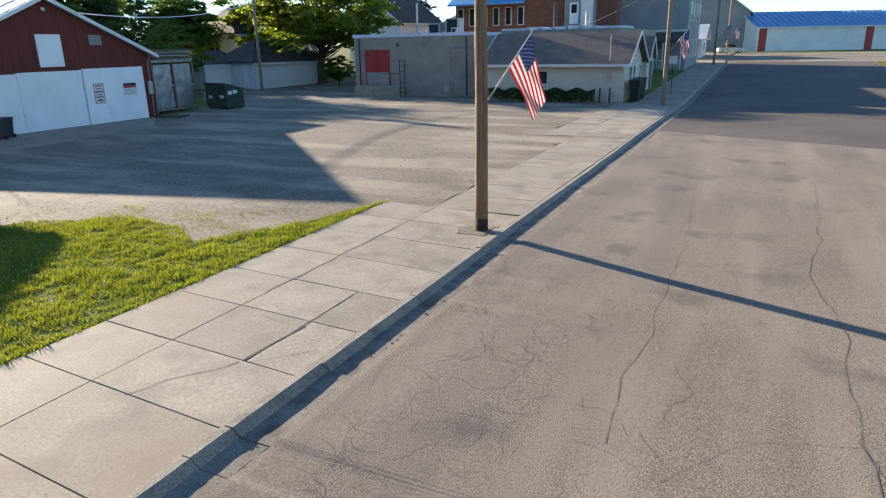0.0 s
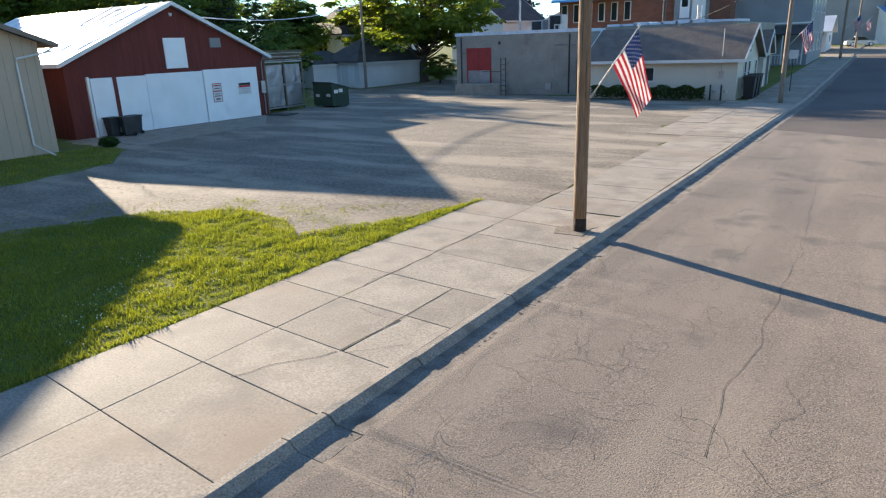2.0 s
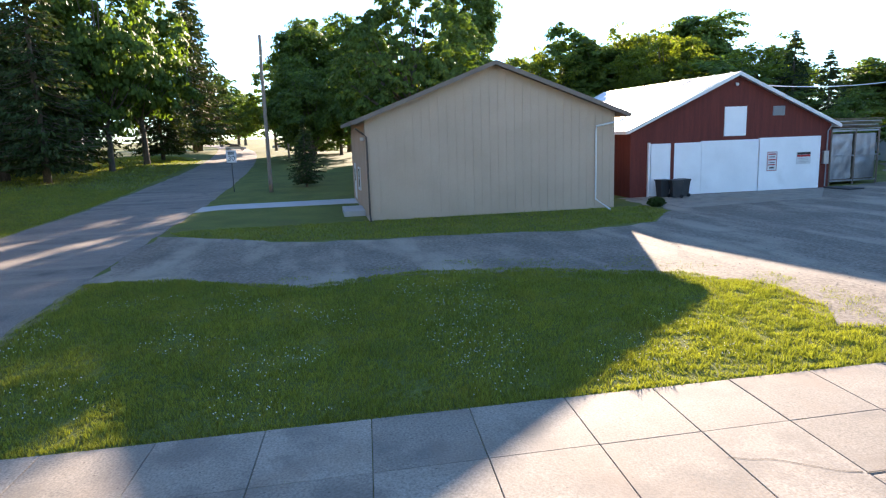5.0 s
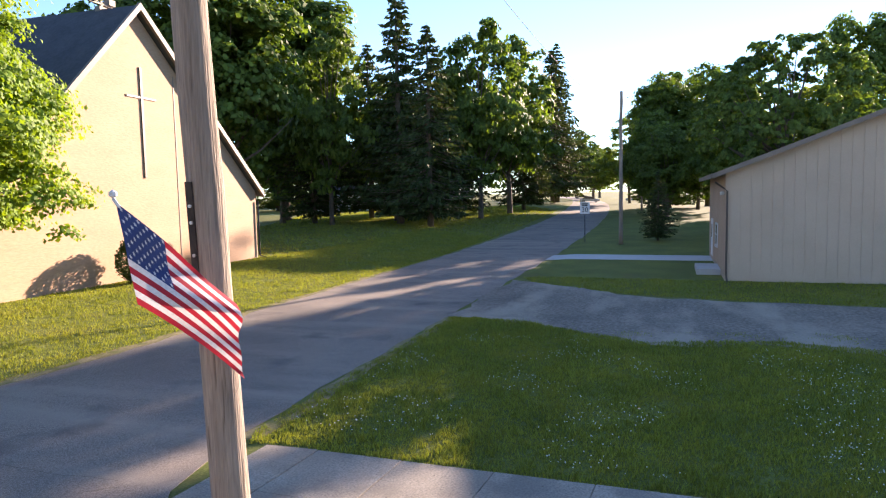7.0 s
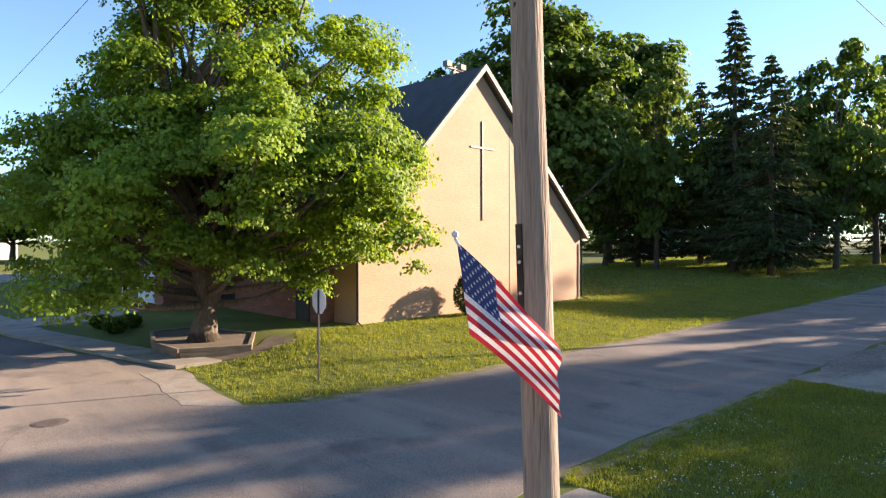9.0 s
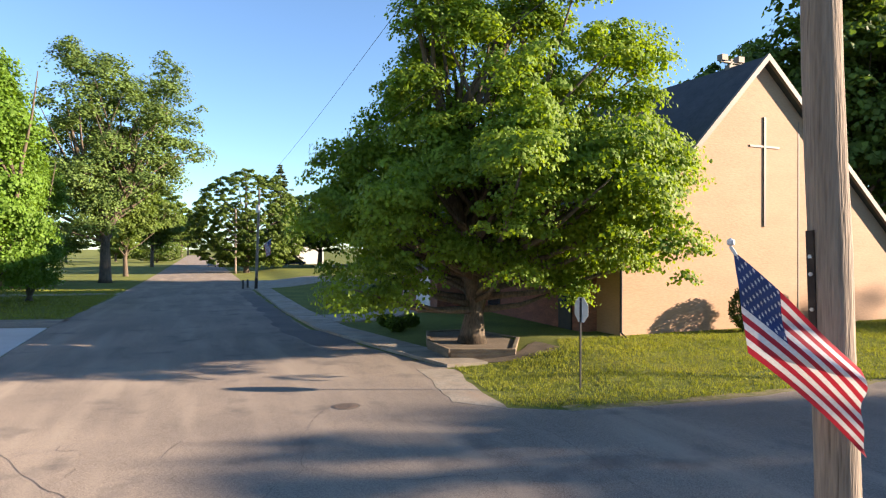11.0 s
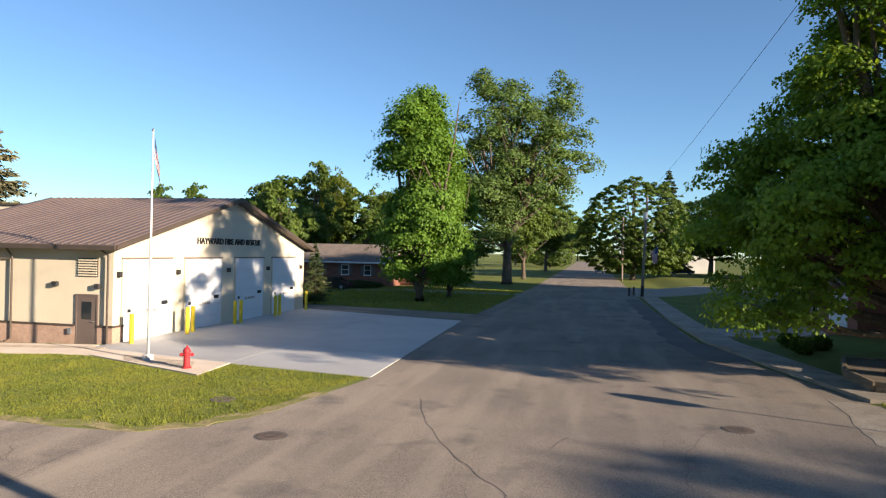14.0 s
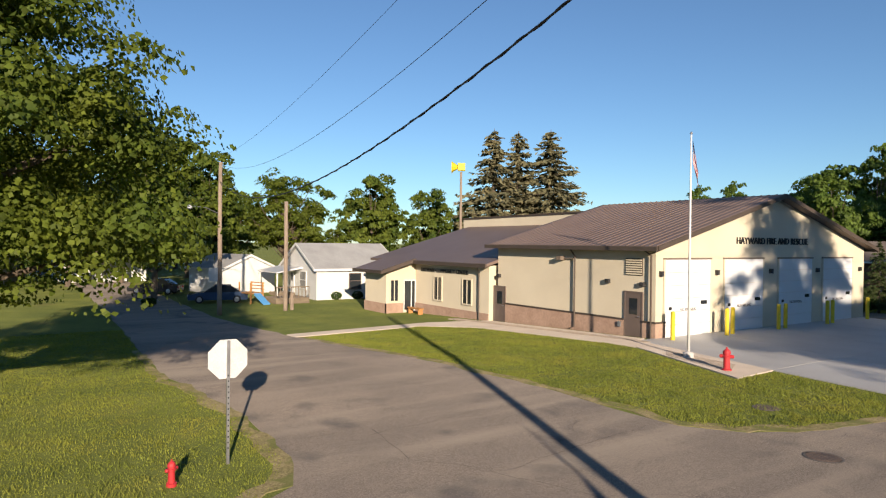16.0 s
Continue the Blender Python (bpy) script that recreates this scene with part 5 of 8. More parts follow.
beige = house("beige_house", "small beige lap-sided house with a brown shingle roof", -14.3, 52.0, -90, 7.2, 10.4, 2.72, 4.7, "beige_siding", "brown_roof", over=0.45, category="house")
siding(beige, "right", 0.1, 2.55, -5.2, 5.2, 0.16, "beige_siding")
f = window(beige, "right", -1.15, 1.15, 1.7, 1.0, "white_siding", 0)
for u in (0.6, 2.0):
    window(beige, "back", u - 1.9, 0.9, 0.8, 1.5)
window(beige, "back", 2.6, 0.9, 0.7, 1.5)
part("meter", boxes((4.05, 0, 1.35, 4.35, -0.12, 1.85)), "steel", beige).matrix_basis = hang(beige, "right", 0, 0)
part("mast", bar([(4.2, 0, 1.85), (4.2, -0.05, 4.6)], 0.03, 6), "steel", beige).matrix_basis = hang(beige, "right", 0, 0, 0.08)
part("sign_bars", boxes((-0.6, -0.04, 3.3, 0.6, 0, 3.45), (-0.4, -0.04, 3.0, 0.4, 0, 3.14)), "black", beige).matrix_basis = hang(beige, "back", 0, 0)
shed = house("shed", "narrow beige shed with a brown gable roof", -12.2, 58.9, -90, 3.0, 6.4, 2.7, 4.1, "beige_siding", "brown_roof", over=0.3, category="shed")
door(shed, "back", 0.2, 0, 1.3, 2.3, "dark_metal", False)
grey2 = house("grey_house", "two-storey grey lap-sided house with white trim", -13.6, 87.0, 0, 10.2, 13.5, 8.4, 10.5, "grey_siding", "dark_roof", over=0.35, category="house")
siding(grey2, "front", 0.2, 8.3, -5.1, 5.1, 0.3, "grey_siding")
window(grey2, "front", -3.1, 5.0, 1.3, 2.2)
part("band", boxes((-5.15, -0.08, 4.0, 5.15, 0, 4.16)), "white_siding", grey2).matrix_basis = hang(grey2, "front", 0, 0)
for u in (-4.5, -1.5, 1.5, 4.5):
    window(grey2, "right", u, 5.2, 0.9, 1.9)
    window(grey2, "right", u, 1.2, 0.9, 1.9)
porch = part("porch_roof", extrude([(-2.4, 2.9), (0.0, 3.8), (0.0, 3.9), (-2.4, 3.0)], "x", 0, 5.2), "dark_roof", grey2)
porch.matrix_basis = pose(0, -6.75, 0)
for k in range(3):
    part("porch_post", boxes((1.0 + k * 1.9, -9.0, 0, 1.12 + k * 1.9, -8.9, 2.9)), "white_siding", grey2)
part("porch_rail", boxes((1.0, -9.0, 0.9, 4.9, -8.93, 0.98), *[(1.2 + 0.3 * k, -8.98, 0.1, 1.26 + 0.3 * k, -8.95, 0.9) for k in range(12)]), "white_siding", grey2)
white_n = house("white_shop", "small white shop with a pale metal roof", -14.2, 108.0, -90, 8.0, 10.5, 2.6, 4.4, "white_siding", "white_roof", over=0.5, category="shop")
window(white_n, "right", 3.5, 0.9, 1.6, 1.1)
window(white_n, "back", 0, 0.9, 1.6, 1.1)
part("awning", extrude([(0.0, 2.6), (-2.0, 1.9), (-2.0, 1.95), (0.0, 2.7)], "x", -1.0, 5.0), "dark_roof", white_n).matrix_basis = hang(white_n, "right", 0, 0)
house("grey_warehouse", "tall dark grey gabled warehouse", -12, 150, 0, 16, 20, 7, 13, "grey_siding", "dark_roof", category="warehouse")
shop = house("long_shed", "long white metal shed with blue ribbed roof, red strips", 24.5, 157.5, 180 + 27.3 - 90 - 180, 14, 68, 4.3, 7.0, "white_siding", "blue_roof", over=0.3, trim="white_siding", category="shed")
for k in range(4):
    wall_board(shop, "right", -33.6 + k * 19.5, -32.2 + k * 19.5, 0, 4.2, "door_red", "red_strip", 0, 0.05)
bm = bmesh.new()
for k in range(62):
    u = -33.5 + k * 1.1
    box_pts = [(0.0, 7.17), (7.2, 4.4), (7.2, 4.46), (0.0, 7.23)]
    a = [bm.verts.new((p[0], u, p[1])) for p in box_pts]
    b = [bm.verts.new((p[0], u + 0.12, p[1])) for p in box_pts]
    bm.faces.new(a)
    bm.faces.new(b[::-1])
    for i in range(4):
        bm.faces.new((a[i], a[(i + 1) % 4], b[(i + 1) % 4], b[i]))
part("roof_ribs", bm, "blue_roof", shop)

gar = house("white_garage", "low white garage with a dark hipped roof", -49.3, 58.8, -16, 7.0, 8.4, 2.55, 4.7, "white_siding", "dark_roof", over=0.4, category="garage", hip=3.2)
overhead_door(gar, "front", -1.4, 0, 2.6, 2.2, 4)
door(gar, "front", 2.0, 0, 0.9, 2.1, "white", False)
gwing = house("garage_wing", "white garage wing with a dark lean roof", -53.6, 55.2, -16, 4.5, 5.0, 2.4, 3.6, "white_siding", "dark_roof", over=0.3, category="garage", hip=2.0)
back_house = house("white_house", "white house with a dark roof and roof windows", -66, 76, -20, 13, 12, 5.0, 8.6, "white_siding", "dark_roof", over=0.5, category="house", hip=3.5)
for k in range(5):
    window(back_house, "front", -5 + k * 1.5, 2.6, 1.1, 1.6)
for k in range(2):
    part("roof_window", boxes((-1.6 + k * 2.0, -4.1, 7.2, -0.7 + k * 2.0, -3.2, 7.35)), "white_siding", back_house).matrix_basis = pose(0, 0, 0, 0, 0, 0)
house("white_house", "tall white house among trees", -52, 92, -10, 10, 10, 6.0, 9.5, "white_siding", "dark_roof", category="house")
ranch2 = house("yellow_house", "pale house with a red-brown low roof behind the block building", -36, 86, 0, 8, 12, 5.0, 6.5, "beige_siding", "brown_roof", category="house")
window(ranch2, "front", -1.5, 2.5, 1.2, 1.4)

# south and east houses
ranch = house("brick_ranch_house", "single-storey brick ranch house with a grey shingle roof", 31.75, -80.0, -90, 7.8, 16.5, 2.87, 4.75, "brick", "brown_roof", over=0.55, category="house", z=0.1)
for x, wd in ((29.2, 1.0), (26.3, 0.9), (32.6, 1.0), (35.7, 1.05)):
    f = window(ranch, "left", 31.75 - x, 1.1, wd, 1.25)
    for s in (-1, 1):
        part("shutter", boxes((s * (wd / 2 + 0.27) - 0.22, -0.04, 0, s * (wd / 2 + 0.27) + 0.22, 0, 1.25)), "door_brown", f)
ranch_wing = house("brick_house_wing", "brick house front with a porch and bay window", 20.9, -86.1, 0, 6.5, 10.4, 2.87, 4.6, "brick", "brown_roof", over=0.45, category="house", z=0.25)
window(ranch_wing, "back", 0, 1.0, 2.4, 1.5)
part("porch_post", boxes((-2.95, 5.74, 0, -2.78, 5.91, 2.75)), "white_siding", ranch_wing)
house("grey_house", "far grey house with a steep gable", 44, -125, 20, 9, 9, 5.5, 9.0, "grey_siding", "dark_roof", category="house", z=-0.7)
hs = house("pale_house", "two-storey pale house behind dark trees", -24, -165, 0, 9, 9, 6.5, 9.5, "white_siding", "dark_roof", category="house", z=0.4)
window(hs, "back", -2.5, 1.5, 1.2, 1.7)
window(hs, "back", 2.0, 4.2, 1.0, 1.5)
cottage = house("white_cottage", "white lap-sided cottage with a pale grey roof and shrubs", 57.3, -25.2, 0, 8.6, 8.0, 2.7, 4.75, "white_siding", "grey_roof", over=0.3, category="house")
siding(cottage, "left", 0.1, 2.6, -4.0, 4.0, 0.2, "white_siding")
window(cottage, "left", -0.4, 0.9, 1.2, 1.4, "door_brown")
window(cottage, "back", 1.2, 0.8, 1.6, 1.6)
door(cottage, "back", -1.6, 0.3, 1.0, 2.1, "white")
part("step", boxes((1.0, 4.0, -0.1, 3.4, 5.6, 0.3)), "grey_wood", cottage)
porch = part("porch_roof", extrude([(4.0, 2.6), (6.4, 2.2), (6.4, 2.3), (4.0, 2.75)], "x", -1.0, 4.6), "white_roof", cottage)
for x0 in (-0.8, 4.2):
    part("porch_post", boxes((x0, 6.2, 0, x0 + 0.12, 6.32, 2.25)), "white_siding", cottage)
egar = house("white_garage", "small white gabled garage", 66.0, -17.5, -75, 5.6, 6.5, 2.4, 3.6, "white_siding", "grey_roof", over=0.25, category="garage")
house("white_house", "white house in the shade of trees", 92, -8, 5, 9, 9, 3.0, 5.0, "white_siding", "dark_roof", category="house")
house("grey_house", "low grey house in the shade of trees", 86, 5, -10, 11, 8, 3.0, 5.0, "grey_siding", "dark_roof", category="house")
house("white_house", "low white house seen between tree trunks", -118, -60, 15, 9, 14, 3.0, 4.8, "white_siding", "dark_roof", category="house")
house("white_house", "white gabled house seen between tree trunks", -135, -48, 0, 8, 9, 3.0, 5.4, "white_siding", "brown_roof", category="house")
house("tan_house", "low tan house seen between tree trunks", -95, -85, 40, 9, 12, 3.0, 4.8, "beige_siding", "brown_roof", category="house")

# ---- trees and shrubs ----


def limb_tree(name, label, seed, height, trunk_h, radius, lobes, leaf, leaves, size, trunk_r=0.3, limbs=26, category="tree", lean=0.0, gap=0.55, clump=0.55, bark="bark", forks=1, flat=0.55, base=0.25, per_clump=45, rough=0.3, boughs=0, shelf=0.105):
    """A broad-leaved tree: a tapered, flared trunk, limbs that reach to clumps, and a crown of folded leaves in tufts.
    lobes: (x, y, z, rx, ry, rz) bodies of the crown, in parts of the height."""
    rng = np.random.default_rng(seed)
    t = thing(name, label, category)
    lob = np.array(lobes, float) * height
    weight = lob[:, 3] * lob[:, 4] * lob[:, 5]
    tufts = max(40, int(leaves / per_clump))
    n_clump = boughs or tufts
    pick = rng.choice(len(lob), n_clump, p=weight / weight.sum())
    d = rng.normal(size=(n_clump, 3))
    d /= np.linalg.norm(d, axis=1, keepdims=True)
    r = gap + (1 - gap) * rng.random(n_clump) ** 0.6
    bump = np.array([1 + rough * noise.noise(Vector(v) * 2.2 + Vector((seed, 0, 0))) + 0.2 * noise.noise(Vector(v) * 5.0 + Vector((0, seed, 0))) for v in d])
    centre = lob[pick, :3] + d * lob[pick, 3:] * (r * bump)[:, None]
    centre[:, 2] = np.maximum(centre[:, 2], trunk_h * 0.75)
    bough_ends = centre
    if boughs:
        # each bough carries a drooping shelf of tufts
        n_clump = tufts
        which = rng.integers(boughs, size=tufts)
        turn, reach = rng.uniform(0, 2 * np.pi, tufts), np.sqrt(rng.random(tufts)) * shelf * height * rng.uniform(0.65, 1.3, boughs)[which]
        disc = np.stack([reach * np.cos(turn), reach * np.sin(turn), rng.normal(size=tufts) * 0.018 * height], 1)
        away = bough_ends[which, :2] / (np.linalg.norm(bough_ends[which, :2], axis=1, keepdims=True) + 0.01)
        disc[:, 2] += 0.1 * height * 0.2 - 0.4 * (disc[:, :2] * away).sum(1) - 0.25 * reach ** 2 / (shelf * height)
        centre = bough_ends[which] + disc
        centre[:, 2] = np.maximum(centre[:, 2], trunk_h * 0.75)
    # trunk and limbs
    bm = bmesh.new()
    top = Vector((lean * height, 0, height * 0.8))
    stems = []
    for k in range(forks):
        a = 2 * math.pi * k / forks + seed
        off = Vector((math.cos(a), math.sin(a), 0)) * (0.0 if forks == 1 else 0.16 * height)
        pts = [Vector((0, 0, -0.3)), Vector((0, 0, 0.25)), Vector((0.006 * height * math.sin(seed), 0, trunk_h * 0.9))]
        for j in range(1, 6):
            f = j / 5
            pts.append(pts[2].lerp(top, f) + off * f ** 0.7 + Vector((noise.noise((f * 3, seed, k)), noise.noise((f * 3, seed, k + 9)), 0)) * 0.035 * height)
        rad = [trunk_r * 1.5, trunk_r * 1.08, trunk_r * (0.85 if forks == 1 else 0.72)] + [trunk_r * 0.8 * (1 - 0.18 * j) for j in range(1, 6)]
        tube(bm, pts, rad, 9)
        stems.append(pts)
    order = rng.permutation(len(bough_ends))[:limbs]
    for k in order:
        end = Vector(bough_ends[k])
        stem = stems[k % forks]
        h = min(max(0.55 * end.z, trunk_h * 0.85), height * 0.7)
        f = (h - stem[2].z) / max(0.1, stem[-1].z - stem[2].z) * 5
        i = int(min(max(f, 0), 4.0))
        start = stem[2 + i].lerp(stem[3 + i], min(max(f - i, 0), 1))
        mid = start.lerp(end, 0.5) + Vector((0, 0, -0.06 * (end - start).length))
        tube(bm, [start, mid, end], [trunk_r * 0.32, trunk_r * 0.2, trunk_r * 0.05], 5)
    trunk = part("trunk", bm, bark, t, smooth=True)
    # crown
    per = leaves // n_clump
    spread = clump * height * 0.09
    turn, reach = rng.uniform(0, 2 * np.pi, n_clump * per), rng.random(n_clump * per) ** 0.55
    off = np.stack([reach * np.cos(turn), reach * np.sin(turn), 0.75 - 1.25 * reach ** 2], 1) * 1.6 + rng.normal(size=(n_clump * per, 3)) * 0.22
    c = np.repeat(centre, per, 0) + off * spread * np.array([1, 1, flat]) * (0.6 + 0.8 * rng.random((n_clump, 1, 1)).repeat(per, 1).reshape(-1, 1))
    c[:, 2] = np.maximum(c[:, 2], trunk_h * base + 0.5)
    out = c - np.array([0, 0, height * 0.45])
    out /= np.linalg.norm(out, axis=1, keepdims=True)
    own = np.stack([off[:, 0], off[:, 1], 0.7 + 0 * turn], 1)
    own /= np.linalg.norm(own, axis=1, keepdims=True)
    v, f = cards(c, size * (0.6 + 0.8 * rng.random(len(c))), rng, facing=own * 0.9 + out * 0.4, ratio=0.8)
    crown = new("crown", fast_mesh("crown", v, f, leaf))
    crown.parent = t
    return t


def spruce(name, label, seed, height, radius, leaf="needle", whorls=44, category="tree", bare=0.1, droop=0.35, density=1.0, ragged=0.25):
    """A conifer: a straight trunk with rings of drooping boughs, each feathered with hanging needle tufts."""
    rng = np.random.default_rng(seed)
    t = thing(name, label, category)
    bm = tube(bmesh.new(), [(0, 0, -0.3), (0, 0, height * 0.5), (0, 0, height)], [height * 0.017, height * 0.011, 0.02], 8)
    cs, ds, ss = [], [], []
    for k in range(whorls):
        f = bare + (1 - bare) * (k + rng.uniform(-0.3, 0.3)) / whorls
        z = height * f
        reach = radius * (1 - f) ** 0.8 * min(1.0, 0.55 + (f - bare) * 4.5) + 0.12
        n = int(5 + 5 * (1 - f))
        for j in range(n):
            a = rng.uniform(0, 2 * math.pi)
            L = reach * (1 + ragged * rng.normal())
            d = np.array([math.cos(a), math.sin(a), 0])
            end = np.array([0, 0, z]) + d * L + np.array([0, 0, -droop * L + 0.18 * L])
            tube(bm, [(0, 0, z), tuple(np.array([0, 0, z]) + d * L * 0.5 + np.array([0, 0, -droop * L * 0.5])), tuple(end)], [0.012 * reach + 0.012, 0.008 * reach + 0.008, 0.006], 3, cap=False)
            m = max(4, int((10 + 16 * (1 - f)) * density))
            s = 0.15 + 0.85 * rng.random(m)
            p = np.array([0, 0, z]) + d * (L * s)[:, None]
            p[:, 2] += (-droop * s + 0.18 * s * s) * L
            p += rng.normal(size=(m, 3)) * np.array([0.12, 0.12, 0.06]) * (0.4 + reach * 0.35)
            cs.append(p)
            ds.append(np.tile(d + np.array([0, 0, -0.7]), (m, 1)))
            ss.append((0.22 + 0.10 * height / 15) * (0.7 + 0.9 * rng.random(m)) * (0.5 + 0.5 * min(1.0, reach)))
    part("trunk", bm, "bark", t, smooth=True)
    c = np.concatenate(cs)
    v, fc = cards(c, np.concatenate(ss) * 1.5, rng, lean=np.concatenate(ds), ratio=0.4, fold=0.3)
    crown = new("crown", fast_mesh("crown", v, fc, leaf))
    crown.parent = t
    return t


def shrub(name, label, seed, w, d, h, leaf="shrub", leaves=1500, size=0.09, category="shrub"):
    rng = np.random.default_rng(seed)
    t = thing(name, label, category)
    p = rng.normal(size=(leaves, 3))
    p /= np.linalg.norm(p, axis=1, keepdims=True)
    p *= (0.75 + 0.25 * rng.random((leaves, 1)))
    p *= np.array([1 + 0.2 * noise.noise(Vector(q) * 3 + Vector((seed, 0, 0))) for q in p])[:, None]
    c = p * np.array([w / 2, d / 2, h / 2]) + np.array([0, 0, h * 0.5])
    c[:, 2] = np.maximum(c[:, 2], 0.03)
    v, f = cards(c, size * (0.6 + 0.8 * rng.random(leaves)), rng, lean=p * 0.6)
    crown = new("foliage", fast_mesh("foliage", v, f, leaf))
    crown.parent = t
    bm = bmesh.new()
    for k in range(5):
        a = k * 1.26
        tube(bm, [(0, 0, -0.1), (math.cos(a) * w * 0.3, math.sin(a) * d * 0.3, h * 0.7)], [0.025, 0.01], 5)
    part("stems", bm, "bark", t)
    return t


def stand(proto, x, y, turn=0.0, scale=1.0, tall=None, sink=0.0):
    """Sets out a copy of a tree on the ground."""
    m = pose(x, y, ground_z(x, y) - sink, 0, 0, turn) @ Matrix.Diagonal((scale, scale, tall or scale, 1))
    return copy_thing(proto, m)


def place(ob, x, y, turn=0.0, z=0.0):
    ob.matrix_basis = pose(x, y, ground_z(x, y) + z, 0, 0, turn)
    return ob


ROUND = [(0, 0, 0.58, 0.34, 0.34, 0.36), (0.16, 0.08, 0.46, 0.2, 0.2, 0.2), (-0.17, -0.06, 0.5, 0.2, 0.2, 0.22), (0.02, -0.18, 0.42, 0.2, 0.18, 0.18), (0, 0.16, 0.5, 0.2, 0.18, 0.2), (0, 0, 0.8, 0.2, 0.2, 0.19)]
TALL = [(0, 0, 0.62, 0.2, 0.2, 0.36), (0.1, 0.03, 0.45, 0.15, 0.15, 0.2), (-0.1, -0.05, 0.5, 0.15, 0.15, 0.22), (0.03, 0.1, 0.7, 0.14, 0.14, 0.2), (-0.05, -0.08, 0.82, 0.12, 0.12, 0.17)]

# the big maple on the corner: wide skirts, tall open top
maple = limb_tree("maple_tree", "large spreading maple in full green leaf over a timber planter", 11, 16.3, 1.4, 8,
                  [(-0.05, 0.03, 0.34, 0.42, 0.5, 0.2), (0.25, 0.08, 0.25, 0.16, 0.3, 0.12), (-0.34, 0.05, 0.33, 0.2, 0.28, 0.17), (-0.05, 0.06, 0.64, 0.27, 0.33, 0.26), (0.04, 0.06, 0.86, 0.19, 0.24, 0.2), (-0.31, 0.05, 0.6, 0.2, 0.24, 0.2), (-0.1, 0.22, 0.4, 0.3, 0.24, 0.18), (-0.12, 0.06, 0.9, 0.15, 0.2, 0.14), (-0.4, 0.1, 0.4, 0.1, 0.18, 0.18), (0.08, 0.0, 0.5, 0.2, 0.3, 0.16), (-0.38, 0.08, 0.18, 0.12, 0.18, 0.09), (0.2, 0.05, 0.4, 0.18, 0.26, 0.12)],
                  "leaf", 265000, 0.145, 0.5, 120, gap=0.6, clump=0.27, forks=3, flat=0.6, base=0.55, per_clump=90, rough=0.26, boughs=200, shelf=0.08)
place(maple, -10.6, -25.0, 0, 0.35)
far = -4000  # prototypes stand out of sight below and are copied
oak = limb_tree("broadleaf_tree", "tall broad-leaved tree with a dense round crown", 21, 15, 2.6, 5, ROUND, "leaf_mid", 20000, 0.40, 0.3, 34, gap=0.68, clump=0.36, boughs=100, shelf=0.08)
ash = limb_tree("broadleaf_tree", "tall airy tree with silvery leaves and open crown", 22, 20, 4.0, 5, [(0, 0, 0.5, 0.26, 0.26, 0.2), (0.12, 0, 0.7, 0.26, 0.26, 0.22), (-0.1, 0, 0.82, 0.2, 0.2, 0.18), (0.22, 0.1, 0.55, 0.18, 0.18, 0.2), (-0.16, 0, 0.38, 0.2, 0.2, 0.16), (0.02, 0, 0.28, 0.2, 0.2, 0.13), (0.2, -0.1, 0.85, 0.14, 0.14, 0.13)], "leaf_grey", 80000, 0.19, 0.4, 60, gap=0.45, clump=0.26, per_clump=70, flat=0.8, boughs=190, shelf=0.045, forks=2)
column = limb_tree("columnar_tree", "bright green columnar tree in full sunlit leaf", 23, 18, 0.6, 4, [(0, 0, 0.25, 0.13, 0.13, 0.24), (0.02, 0, 0.52, 0.12, 0.12, 0.28), (0.02, 0, 0.82, 0.06, 0.06, 0.18), (-0.12, 0.03, 0.62, 0.07, 0.07, 0.13), (0.09, 0, 0.4, 0.08, 0.08, 0.2)], "leaf_bright", 75000, 0.2, 0.3, 40, gap=0.7, clump=0.34, per_clump=80, flat=0.7, boughs=110, shelf=0.045, forks=2)
oakd = limb_tree("broadleaf_tree", "dark broad-leaved tree with yellow-green sunlit tips", 27, 15, 2.6, 5, ROUND, "leaf_dark", 20000, 0.4, 0.3, 34, gap=0.55, clump=0.36, boughs=100, shelf=0.08)
oakl = limb_tree("broadleaf_tree", "light airy tree glowing green against the low sun", 28, 15, 2.6, 5, ROUND, "leaf_back", 26000, 0.27, 0.32, 70, gap=0.35, clump=0.34, boughs=110, shelf=0.07)
elm = limb_tree("broadleaf_tree", "tall dark broad-leaved tree beside the street", 24, 18, 3.0, 5, TALL, "leaf_mid", 32000, 0.36, 0.34, 36, gap=0.62, clump=0.34, boughs=110, shelf=0.07)
globe = limb_tree("broadleaf_tree", "massive dark tree with a smooth domed crown", 25, 15, 0.8, 5, [(0, 0, 0.5, 0.46, 0.46, 0.42), (0.22, 0, 0.35, 0.3, 0.3, 0.28), (-0.22, 0, 0.35, 0.3, 0.3, 0.28)], "leaf_mid", 75000, 0.26, 0.4, 30, gap=0.95, clump=0.2, rough=0.06, per_clump=60, base=0.3)
plum = limb_tree("purple_tree", "dark purple-leaved tree behind the roofs", 26, 12, 2.0, 5, ROUND, "leaf_purple", 7000, 0.4, 0.25, 20)
fir = spruce("spruce_tree", "tall dark spruce with drooping boughs", 31, 22, 6.2, "needle", 50, bare=0.07, density=1.0, ragged=0.2)
fir_thin = spruce("spruce_tree", "tall thin spruce with a bare pointed top", 32, 24, 4.6, "needle", 48, bare=0.06, droop=0.25, density=0.9, ragged=0.3)
fir_old = spruce("spruce_tree", "brownish old spruce against the sky", 33, 16, 3.9, "needle_blue", 44, bare=0.1, density=1.0, ragged=0.32)
PROTOS = [oak, oakl, oakd, ash, column, elm, globe, plum, fir, fir_thin, fir_old]
FIRST = {}
